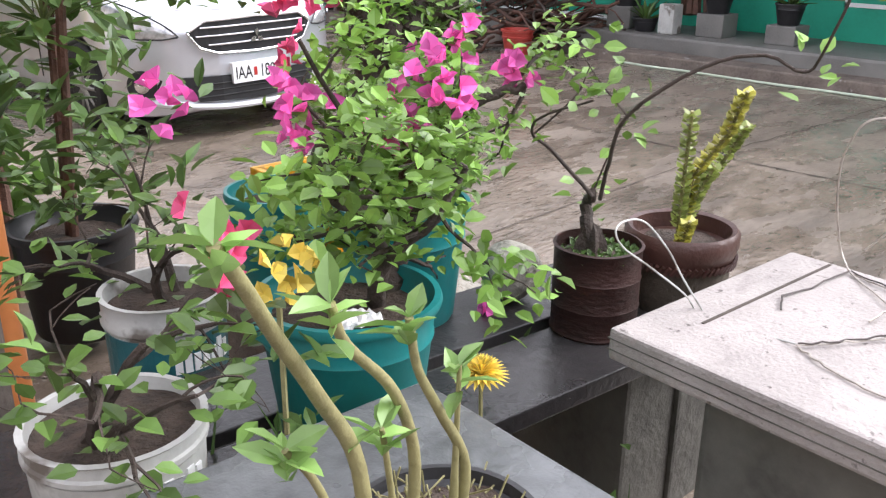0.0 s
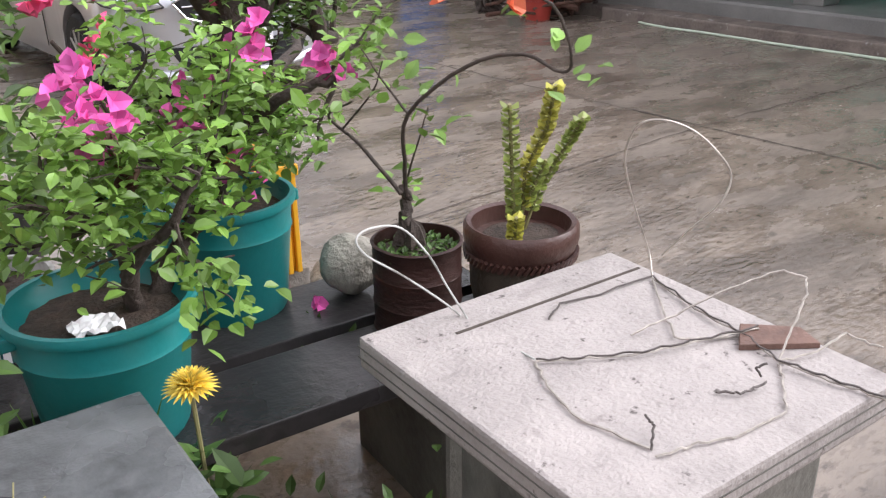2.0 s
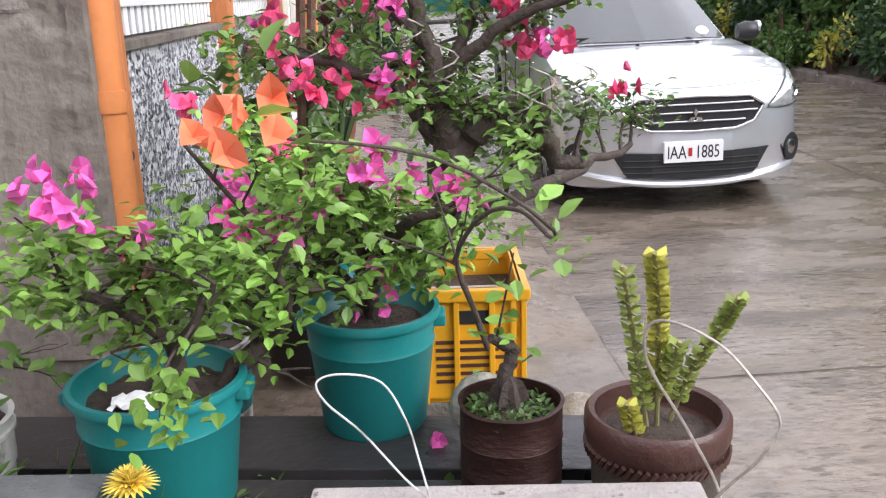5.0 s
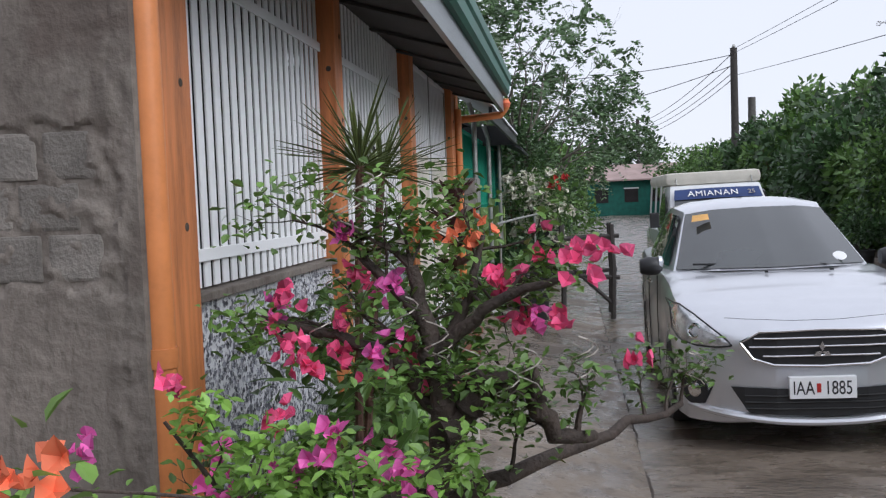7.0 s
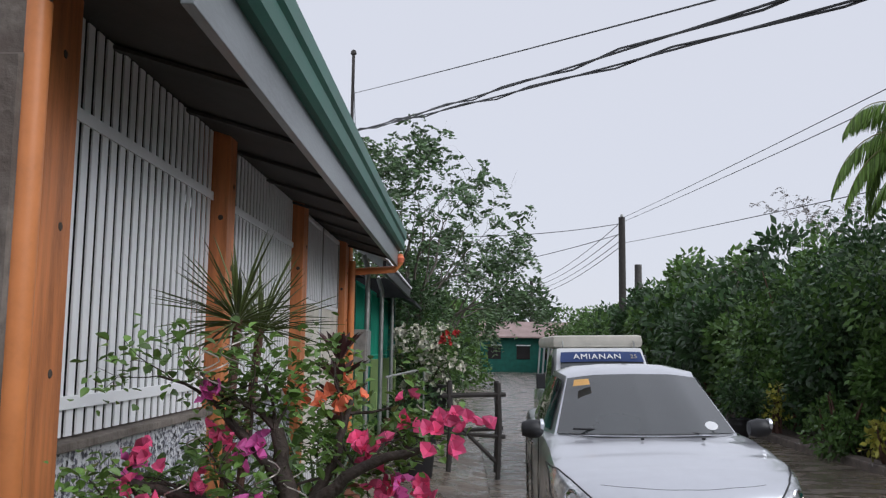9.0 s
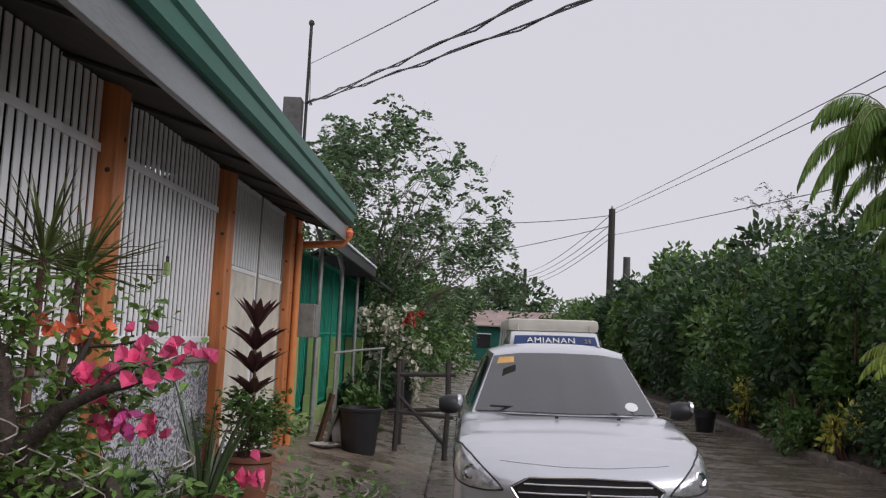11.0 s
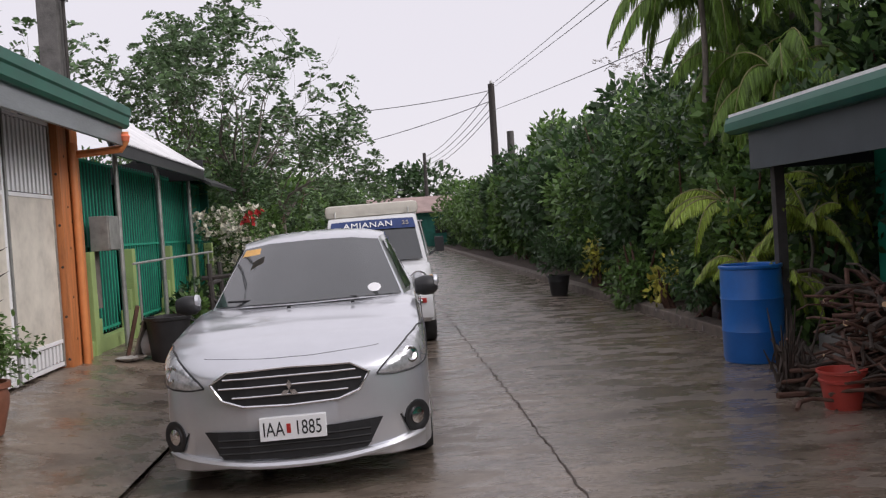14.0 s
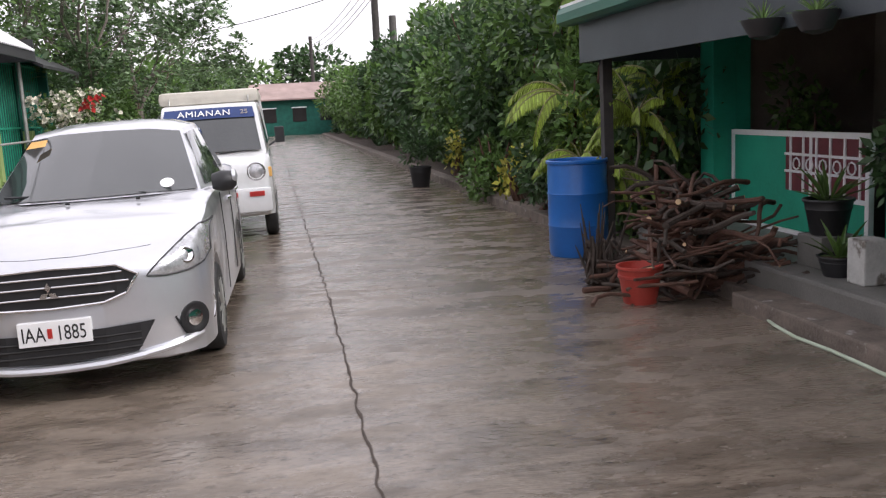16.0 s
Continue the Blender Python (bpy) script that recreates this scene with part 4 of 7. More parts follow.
# ---- parked minivan ----
van = thing("parked_minivan", pose(0.52, 5.95, 0.01, 0, -1.1), "white minivan with a canvas roof parked behind the sedan", "van")
VT = [(0.0, 0.62, 0.34, 0.9, 0.93), (0.05, 0.68, 0.31, 0.95, 0.99), (0.16, 0.72, 0.3, 1.02, 1.06), (0.3, 0.735, 0.3, 1.06, 1.1), (1.2, 0.74, 0.3, 1.1, 1.12), (3.2, 0.74, 0.32, 1.1, 1.12), (3.3, 0.7, 0.36, 1.05, 1.08)]
car_body = part("body", body_shell(VT, (0.62, 2.6), 0.31), M_VANWHITE, van, smooth=True)
cab = Shape()
lo, hi = [(-0.69, 0.24, 1.05), (0.69, 0.24, 1.05), (0.72, 3.2, 1.05), (-0.72, 3.2, 1.05)], [(-0.6, 0.86, 1.72), (0.6, 0.86, 1.72), (0.62, 1.5, 1.74), (-0.62, 1.5, 1.74)]
cab.add(lo[:2] + [(0.72, 1.6, 1.05), (-0.72, 1.6, 1.05)] + hi, [(0, 1, 5, 4), (1, 2, 6, 5), (2, 3, 7, 6), (3, 0, 4, 7), (4, 5, 6, 7), (0, 3, 2, 1)])
part("cab", cab, M_VANWHITE, van, bevel=0.05, smooth=True)
part("windscreen", patch([(-0.62, 0.27, 1.1), (0.62, 0.27, 1.1), (0.55, 0.76, 1.64), (-0.55, 0.76, 1.64)], 8, 4, 0.02, 0.015), M_CARGLASS, van, "dark windscreen")
vis = part("visor_strip", patch([(-0.575, 0.63, 1.51), (0.575, 0.63, 1.51), (0.55, 0.755, 1.645), (-0.55, 0.755, 1.645)], 8, 2, 0.026, 0.015), M_BLUETEXT, van, "blue visor strip with white lettering")
lettering("visor_lettering", "AMIANAN", 0.135, pose(-0.06, 0.643, 1.602, 47), M_WHITE, vis, 0.003, 1.1)
lettering("visor_number", "25", 0.1, pose(0.44, 0.648, 1.6, 47), M_WIRE, vis, 0.003)
for sx in (-1, 1):
    part("side_window", Shape().add([(sx * 0.735, 0.5, 1.12), (sx * 0.735, 1.4, 1.12), (sx * 0.655, 1.35, 1.62), (sx * 0.655, 0.9, 1.62)], [(0, 1, 2, 3)]), M_CARGLASS, van)
    hl = part("headlight", Shape().lathe([(0.105, 0), (0.1, 0.025), (0.085, 0.03), (0.05, 0.045), (0, 0.05)], 24, (sx * 0.53, 0.03, 0.86), turn=Euler((radians(90), 0, 0)).to_matrix()), M_LAMP, van, "round headlight", smooth=True)
    part("lamp_ring", Shape().tube([(sx * 0.53 + 0.105 * math.cos(k * math.pi / 12), 0.005, 0.86 + 0.105 * math.sin(k * math.pi / 12)) for k in range(25)], 0.012, 6), M_CHROME, hl, smooth=True)
    part("indicator", Shape().box(sx * 0.68 - 0.04, sx * 0.68 + 0.04, 0.08, 0.13, 0.78, 0.9), M_AMBER, van, bevel=0.008)
    part("bumper_lamp", Shape().box(sx * 0.52 - 0.09, sx * 0.52 + 0.09, -0.065, -0.04, 0.56, 0.62), M_RED, van, bevel=0.004)
    mir = part("mirror", Shape().box(sx * 0.86 - 0.06, sx * 0.86 + 0.06, 0.42, 0.46, 1.18, 1.38), M_BLACK, van, "black side mirror", bevel=0.012)
    part("mirror_arm", Shape().tube([(sx * 0.72, 0.45, 1.15), (sx * 0.83, 0.44, 1.22)], 0.012, 6), M_BLACK, mir)
    for wy in (0.62, 2.6):
        wheel(van, sx * 0.655, wy, 0.27, 0.27, 0.16, 6)
part("bumper", Shape().box(-0.7, 0.7, -0.05, 0.1, 0.36, 0.66), M_VANWHITE, van, bevel=0.035, smooth=True)
part("wiper", Shape().tube([(0.1, 0.25, 1.1), (0.5, 0.27, 1.13)], 0.008, 5), M_BLACK, van)
canopy = Shape().box(-0.64, 0.64, 0.95, 3.3, 1.72, 1.9)
part("canvas_roof", canopy, M_CANVAS, van, "cream canvas roof", bevel=0.07, smooth=True)
for x in (-0.5, 0.5):
    part("roof_stay", Shape().tube([(x, 0.9, 1.73), (x, 0.93, 1.8), (x, 1.0, 1.83)], 0.012, 5), M_STEEL, van)
for sx in (-1, 1):
    for y in (1.7, 2.4, 3.2):
        part("canopy_post", Shape().tube([(sx * 0.68, y, 1.08), (sx * 0.62, y, 1.75)], 0.015, 6), M_VANWHITE, van)

# ---- plants ----
def grow(wood, tips, p, d, length, r, depth, rng, droop=0.0, spread=0.7, forks=2, n=6):
    """A wandering branch that forks; the ends are gathered in tips."""
    pts, rad = [Vector(p)], [r]
    d = Vector(d).normalized()
    for i in range(4):
        d = (d + Vector(rng.normal(0, 0.16, 3)) + Vector((0, 0, -droop))).normalized()
        pts.append(pts[-1] + d * length / 4)
        rad.append(r * (1 - 0.1 * (i + 1)))
    wood.tube(pts, rad, n)
    tips += [(pts[2], d), (pts[3], d), (pts[4], d)]
    if depth > 0:
        for k in range(forks):
            e = (d + Vector(rng.normal(0, spread, 3))).normalized()
            grow(wood, tips, pts[-1 - (k % 2)], e, length * 0.75, rad[-1] * 0.75, depth - 1, rng, droop, spread, forks, max(4, n - 1))


def strew(tips, per, length, width, rng, scatter=0.03, lift=0.3):
    """Leaves round the ends of twigs."""
    s = Shape()
    for p, d in tips:
        for k in range(per):
            a = Vector(rng.normal(0, 1, 3))
            a.z *= 0.4
            way = (a.normalized() * 0.9 + d * 0.4 + Vector((0, 0, lift * rng.uniform(-1, 1)))).normalized()
            k_ = rng.uniform(0.6, 1.25)
            s.leaf(p + Vector(rng.normal(0, scatter, 3)), way, (rng.normal(0, 0.4), rng.normal(0, 0.4), 1), length * k_, width * k_, rng.uniform(0.05, 0.3))
    return s


def bracts(c, size, rng, count=9, spread=0.03):
    """A head of papery bracts."""
    s = Shape()
    for i in range(count):
        q = Vector(c) + Vector(rng.normal(0, spread, 3))
        ax = Vector((rng.normal(0, 0.8), rng.normal(0, 0.8) - 0.3, rng.uniform(0.1, 1.0))).normalized()
        u = ax.orthogonal().normalized()
        w = ax.cross(u)
        for k in range(3):
            a = 2 * math.pi * (k / 3 + rng.uniform(-0.08, 0.08))
            way = u * math.cos(a) + w * math.sin(a) + ax * rng.uniform(0.5, 1.1)
            s.leaf(q, way, ax, size * rng.uniform(0.8, 1.2), size * 1.2, 0.3)
    return s


def eased(pts, n=5):
    """A smooth line through the points."""
    q = [Vector(p) for p in pts]
    q = [q[0] * 2 - q[1]] + q + [q[-1] * 2 - q[-2]]
    out = []
    for a, b, c, d in zip(q, q[1:], q[2:], q[3:]):
        for k in range(n):
            t = k / n
            out.append(0.5 * (2 * b + (c - a) * t + (2 * a - 5 * b + 4 * c - d) * t * t + (3 * b - a - 3 * c + d) * t ** 3))
    return out + [q[-2]]


def local(base, pts):
    return [Vector(p) - Vector(base) for p in pts]


def tub(t, r, h, taper, mat, rim=True, soil_at=0.86, name="pot", ears=False):
    """A round tub with a turned lip and soil inside."""
    b = r * taper
    rings = [(b * 0.96, 0), (b, 0.01), (b + (r - b) * 0.7, h * 0.7), (b + (r - b) * 0.72 + 0.004, h * 0.72), (b + (r - b) * 0.75, h * 0.75), (r * 0.985, h * 0.93)]
    if rim:
        rings += [(r * 1.04, h * 0.93), (r * 1.06, h * 0.96), (r * 1.04, h), (r * 0.97, h)]
    else:
        rings += [(r, h), (r * 0.97, h)]
    rings += [(r * 0.93, h * 0.9), (b * 0.9, h * soil_at * 0.9)]
    pot = part(name, Shape().lathe(rings, 40), mat, t, smooth=True)
    sr = r * 0.93
    soil = Shape()
    for i in range(7):
        for k in range(24):
            a = 2 * math.pi * k / 24
            q = sr * i / 6
            soil.v.append((q * math.cos(a), q * math.sin(a), h * soil_at + 0.012 * noise.noise((q * 30 * math.cos(a), q * 30 * math.sin(a), h * 7)) - 0.006 * (i == 6)))
    for i in range(6):
        for k in range(24):
            m = (k + 1) % 24
            soil.f.append((i * 24 + k, (i + 1) * 24 + k, (i + 1) * 24 + m, i * 24 + m))
    part("soil", soil, M_SOIL, t, "dark damp soil", smooth=True)
    if ears:
        for sx in (-1, 1):
            part("handle", Shape().box(sx * r * 1.03 - 0.016, sx * r * 1.03 + 0.016, -0.035, 0.035, h * 0.84, h * 0.94), mat, pot, bevel=0.006)
    return pot


def bougainvillea(name, base, label, r, h, mat, limbs, flowers, seed, per=5, leaf=0.05, depth=1, ears=True, taper=0.8, twig=0.13, wire=False, leafmat=M_LEAF):
    """A potted bonsai: limbs are world paths with a start radius, flowers are world places with size and colour."""
    rng = np.random.default_rng(seed)
    t = thing(name, pose(*base), label, "potted plant", "potted bougainvilleas")
    tub(t, r, h, taper, mat, ears=ears)
    wood, twigs, tips = Shape(), Shape(), []
    for pts, r0, sub in limbs:
        q = local(base, pts)
        fine = []
        for a, b in zip(q, q[1:]):
            for k in range(4):
                fine.append(a.lerp(b, k / 4) + Vector(rng.normal(0, r0 * 0.22, 3)))
        fine.append(q[-1])
        wood.tube(fine, [r0 * (1 - 0.72 * i / len(fine)) for i in range(len(fine))], 10)
        for i in range(len(fine) // 3, len(fine)):
            if rng.random() < sub:
                grow(twigs, tips, fine[i], Vector(rng.normal(0, 0.7, 3)) + Vector((0, 0, 0.55)), twig * rng.uniform(0.7, 1.2), r0 * 0.2 + 0.0015, depth, rng, 0.0, 0.6, 2, 5)
    part("trunk", wood, M_BARK, t, "dark gnarled trunk", smooth=True)
    part("twig_growth", twigs, M_BARK, t, "thin dark twigs", smooth=True, kind="stuff")
    tips = [q for q in tips if q[0].z > h + 0.07 or rng.random() < 0.12]
    part("leaves", strew(tips, per, leaf, leaf * 0.66, rng), leafmat, t, "fresh green leaves", kind="stuff")
    for c, size, mt, cnt in flowers:
        part("flower_head", bracts(Vector(c) - Vector(base), size * 0.8, rng, cnt + 3, size * 0.72), mt, t, kind="stuff")
    if wire:
        w = Shape()
        for i in range(40):
            p, d = tips[int(rng.integers(len(tips)))]
            c = p + Vector(rng.normal(0, 0.02, 3))
            w.tube([c + Vector((0.03 * math.cos(k), 0.03 * math.sin(k), 0.012 * k - 0.03)) for k in np.linspace(0, 6 + rng.uniform(0, 4), 12)], 0.0022, 4)
        part("training_wire", w, M_WIRE, t, "pale aluminium training wire", kind="stuff")
    return t


spot[0] = YARD
F1, F2, F3 = M_MAGENTA, M_CORAL, M_ORANGEFL
ZB = 0.575
bougainvillea("bougainvillea_pot", (-2.47, -4.30, ZB), "teal plastic pot with leafy bougainvillea on the plank bench", 0.17, 0.285, M_TEAL,
              [([(-2.36, -4.27, 0.78), (-2.30, -4.24, 0.87), (-2.2, -4.2, 0.94), (-2.22, -4.25, 1.05)], 0.028, 0.9), ([(-2.4, -4.3, 0.78), (-2.42, -4.34, 0.95), (-2.5, -4.4, 1.05), (-2.6, -4.42, 1.1)], 0.02, 0.9),
               ([(-2.42, -4.34, 0.9), (-2.35, -4.42, 1.02), (-2.3, -4.44, 1.1)], 0.014, 0.9)],
              [((-2.42, -4.43, 1.12), 0.035, M_BARKPALE, 2), ((-2.442, -4.4, 1.175), 0.03, F1, 5), ((-2.516, -4.6, 1.3), 0.03, F1, 5), ((-2.474, -4.6, 1.28), 0.028, F1, 4), ((-2.68, -4.05, 1.2), 0.035, F1, 6),
               ((-2.81, -4.47, 1.09), 0.035, F2, 6), ((-2.79, -4.42, 1.03), 0.03, F2, 5)], 11, per=9, leaf=0.036)
bougainvillea("bougainvillea_pot", (-2.055, -3.96, ZB), "teal plastic pot with pink bougainvillea on the plank bench", 0.16, 0.3, M_TEAL,
              [([(-2.05, -3.93, 0.8), (-2.06, -3.92, 0.95), (-2.02, -4.0, 1.05), (-1.92, -4.1, 1.13), (-1.84, -4.15, 1.16)], 0.026, 0.7), ([(-2.05, -3.9, 0.85), (-2.15, -3.98, 1.0), (-2.3, -4.0, 1.1)], 0.018, 0.8),
               ([(-2.05, -3.92, 0.9), (-2.08, -4.0, 1.1), (-2.05, -4.1, 1.2)], 0.014, 0.8), ([(-2.05, -3.92, 0.85), (-2.2, -4.05, 1.0), (-2.42, -4.1, 1.3)], 0.012, 0.6)],
              [((-2.02, -4.128, 1.25), 0.04, F1, 8), ((-1.854, -4.128, 1.19), 0.036, F1, 8), ((-2.361, -3.967, 1.16), 0.036, F1, 8), ((-2.355, -3.97, 1.09), 0.036, F1, 7), ((-2.152, -4.061, 1.15), 0.03, F1, 4),
               ((-2.435, -4.05, 1.37), 0.034, F2, 5), ((-2.03, -4.0, 0.94), 0.035, F1, 7), ((-1.963, -3.9, 1.16), 0.035, F1, 6), ((-2.218, -4.2, 1.13), 0.03, F1, 6), ((-2.255, -3.8, 1.22), 0.035, F2, 6)], 12, per=8, leaf=0.035)
scrap_paper = thing("paper_scrap", pose(-2.5, -4.36, ZB + 0.247), "crumpled white paper lying on the pot soil", "paper")
crumple = Shape()
for i in range(9):
    for k in range(9):
        crumple.v.append((0.011 * (i - 4) + 0.003 * math.sin(k), 0.009 * (k - 4), 0.012 + 0.016 * noise.noise((i * 0.7, k * 0.7, 4.0))))
crumple.f = [(i * 9 + k, i * 9 + 9 + k, i * 9 + 10 + k, i * 9 + k + 1) for i in range(8) for k in range(8)]
part("sheet", crumple, M_WHITE, scrap_paper)
spot[0] = ASIS
FL = [(-2.062, -3.5, 1.57), (-2.226, -3.5, 1.41), (-2.035, -3.5, 1.45), (-2.18, -3.6, 1.27), (-2.2, -3.6, 1.31), (-1.96, -3.6, 1.28), (-1.684, -3.5, 1.43), (-1.563, -3.5, 1.5), (-1.44, -3.6, 1.51), (-1.47, -3.72, 1.49),
      (-1.572, -3.5, 1.354), (-1.327, -3.3, 1.21), (-2.089, -3.5, 1.33), (-2.089, -3.5, 1.25), (-1.987, -3.5, 1.233), (-2.263, -3.5, 1.352), (-1.914, -3.5, 1.247), (-1.627, -3.5, 1.33), (-1.503, -3.5, 1.325),
      (-1.666, -3.5, 1.41), (-1.965, -3.5, 1.43), (-2.131, -3.6, 1.25)]
bougainvillea("bougainvillea_tree", (-2.03, -3.3, 0.388), "large old bougainvillea bonsai with wired limbs in a teal pot", 0.135, 0.32, M_TEAL,
              [([(-2.0, -3.3, 0.62), (-1.88, -3.4, 0.85), (-1.83, -3.52, 1.08), (-1.86, -3.5, 1.3), (-1.9, -3.48, 1.48)], 0.055, 0.5), ([(-1.83, -3.5, 1.05), (-1.72, -3.52, 1.18), (-1.6, -3.53, 1.2), (-1.55, -3.5, 1.05), (-1.45, -3.4, 1.02)], 0.045, 0.45),
               ([(-1.83, -3.5, 1.1), (-1.95, -3.5, 1.25), (-2.15, -3.5, 1.32), (-2.3, -3.5, 1.36)], 0.024, 0.7), ([(-1.85, -3.5, 1.25), (-1.7, -3.55, 1.38), (-1.5, -3.62, 1.46)], 0.022, 0.75),
               ([(-1.88, -3.5, 1.35), (-2.0, -3.48, 1.48), (-2.08, -3.47, 1.55)], 0.018, 0.8), ([(-1.89, -3.38, 0.8), (-1.68, -3.38, 0.9), (-1.4, -3.1, 0.95), (-1.15, -2.75, 0.95)], 0.03, 0.55),
               ([(-1.84, -3.5, 1.2), (-1.75, -3.45, 1.42), (-1.72, -3.4, 1.55)], 0.018, 0.8)],
              [(p, 0.033, F2 if i % 5 else F1, 4 + i % 3) for i, p in enumerate(FL)] + [((-1.758, -3.4, 1.56), 0.035, F3, 6), ((-1.85, -3.4, 1.55), 0.03, F3, 5)], 13, per=4, leaf=0.031, depth=2, twig=0.12, wire=True, leafmat=M_LEAFTRAINED, ears=False)
spot[0] = YARD
# bonsai in a rusted tin
b0 = (-1.753, -4.33, ZB)
tin = thing("bonsai_tin", pose(*b0), "sparse wired bonsai in a rusted brown tin on the bench", "potted plant", "potted bougainvilleas")
pot_ = part("tin", Shape().lathe([(0.105, 0), (0.108, 0.006), (0.105, 0.012), (0.105, 0.07), (0.107, 0.074), (0.105, 0.078), (0.105, 0.14), (0.107, 0.144), (0.105, 0.148), (0.105, 0.215), (0.109, 0.22), (0.101, 0.222), (0.099, 0.18)], 40, wobble=0.012), M_RUST, tin, smooth=True)
part("soil", Shape().lathe([(0.1, 0.185), (0.07, 0.195), (0.0, 0.2)], 24, wobble=0.05), M_SOIL, tin, smooth=True)
rng_ = np.random.default_rng(5)
moss = Shape()
for i in range(240):
    a, q = rng_.uniform(0, 6.28), 0.094 * math.sqrt(rng_.random())
    moss.leaf((q * math.cos(a), q * math.sin(a), 0.195), rng_.normal(0, 1, 3) + np.array((0, 0, 1.0)), (0, 0, 1), 0.018, 0.014)
part("cress", moss, M_MOSS, tin, "low green cress", kind="stuff")
wood, tips = Shape(), []
twisted_limbs = [([(-1.753, -4.33, 0.75), (-1.76, -4.3, 0.83), (-1.74, -4.28, 0.88), (-1.79, -4.33, 0.93)], 0.021), ([(-1.8, -4.36, 0.92), (-1.83, -4.4, 1.02), (-1.86, -4.46, 1.137), (-1.82, -4.6, 1.25), (-1.77, -4.7, 1.28), (-1.731, -4.76, 1.25), (-1.75, -4.8, 1.29), (-1.9, -4.9, 1.4), (-2.1, -5.0, 1.45)], 0.011),
         ([(-1.86, -4.46, 1.137), (-1.88, -4.4, 1.2), (-1.9, -4.36, 1.26)], 0.006), ([(-1.8, -4.34, 0.92), (-1.84, -4.24, 1.02), (-1.86, -4.2, 1.05), (-1.95, -4.3, 1.12), (-2.0, -4.48, 1.19)], 0.011), ([(-1.86, -4.2, 1.05), (-1.84, -4.3, 1.15), (-1.83, -4.33, 1.22)], 0.006),
         ([(-1.78, -4.32, 0.92), (-1.76, -4.36, 1.05), (-1.75, -4.38, 1.12)], 0.006)]
for pts, r0 in twisted_limbs:
    r0 = r0 if r0 > 0.02 else r0 * 0.46
    q = local(b0, pts)
    fine = [p + Vector(rng_.normal(0, r0 * 0.16, 3)) for p in eased(q, 4)]
    wood.tube(fine, [r0 * (1 - 0.6 * i / len(fine)) for i in range(len(fine))], 8)
    tips += [(fine[-1], Vector((0, 0, 1))), (fine[len(fine) * 2 // 3], Vector((0, 0, 1)))]
wood.lathe([(0.0, 0), (0.034, 0.012), (0.03, 0.035), (0.02, 0.06), (0, 0.075)], 14, (0.0, 0.02, 0.19), wobble=0.3)
part("trunk", wood, M_BARK, tin, "gnarled stump with thin arching limbs", smooth=True)
part("leaves", strew(tips, 8, 0.043, 0.027, rng_, 0.035), M_LEAF, tin, "sparse pale green leaves", kind="stuff")
part("flower_head", bracts(Vector((-2.10, -5.0, 1.46)) - Vector(b0), 0.03, rng_, 5, 0.02), M_ORANGEFL, tin, "large orange bracts")
part("flower_head", bracts(Vector((-2.15, -4.95, 1.45)) - Vector(b0), 0.025, rng_, 3, 0.012), M_ORANGEFL, tin)

# terracotta bowl with an upright yellow-green succulent
c0 = (-1.462, -4.37, 0.5)
bowl = thing("terracotta_bowl", pose(*c0), "dark terracotta pot with a rope band and a yellow-green succulent", "potted plant")
bp = part("bowl", Shape().lathe([(0.101, 0), (0.107, 0.01), (0.128, 0.12), (0.130, 0.2), (0.131, 0.2)], 40), M_MOSSY, bowl, "mossy dark pot side", smooth=True)
part("rim", Shape().lathe([(0.129, 0.2), (0.137, 0.215), (0.146, 0.245), (0.145, 0.275), (0.137, 0.285), (0.125, 0.28), (0.120, 0.24)], 40), M_TERRA, bp, "glossy brown rolled rim", smooth=True)
rope = Shape()
for i in range(56):
    a = 2 * math.pi * i / 56
    rope.tube([(0.139 * math.cos(a), 0.139 * math.sin(a), 0.195), (0.1415 * math.cos(a + 0.1), 0.1415 * math.sin(a + 0.1), 0.215)], 0.006, 5)
part("rope_band", rope, M_TERRA, bp, smooth=True)
part("soil", Shape().lathe([(0.121, 0.235), (0.09, 0.243), (0.0, 0.246)], 24, wobble=0.04), M_SOIL, bowl, smooth=True)
for k, (pts, cnt) in enumerate([([(0, 0, 0.24), (-0.01, -0.02, 0.42), (-0.04, -0.12, 0.55), (-0.065, -0.17, 0.66)], 70), ([(0.03, 0.02, 0.24), (0.06, 0.0, 0.36), (0.1, -0.05, 0.47), (0.12, -0.08, 0.54)], 52), ([(-0.02, 0.0, 0.24), (-0.05, -0.02, 0.4), (-0.09, -0.05, 0.6)], 50),
                                ([(-0.05, -0.03, 0.24), (-0.08, -0.07, 0.33)], 22), ([(0, 0, 0.3), (0.02, -0.06, 0.45)], 26)]):
    st = part("stem", Shape().tube(pts, 0.005, 6), M_STEM, bowl, smooth=True)
    s = Shape()
    cnt = int(cnt * 1.4)
    for i in range(cnt):
        f = (0.15 + 0.85 * i / cnt) * (len(pts) - 1)
        j = min(int(f), len(pts) - 2)
        p = Vector(pts[j]).lerp(Vector(pts[j + 1]), f - j)
        a = i * 2.4
        s.leaf(p, (math.cos(a), math.sin(a), 0.75), (0, 0, 1), 0.026, 0.028, -0.25)
    part("leaves", s, M_LEAFYEL if k in (0, 3) else foliage("succulent_green", (0.3, 0.36, 0.09)), st, kind="stuff")
blk = thing("pot_stand", pose(-1.46, -4.36, 0.0), "dark concrete block under the terracotta pot", "block")
part("block", Shape().box(-0.14, 0.14, -0.14, 0.14, 0, 0.5), M_DARKCONC, blk, bevel=0.01)

spot[0] = ASIS
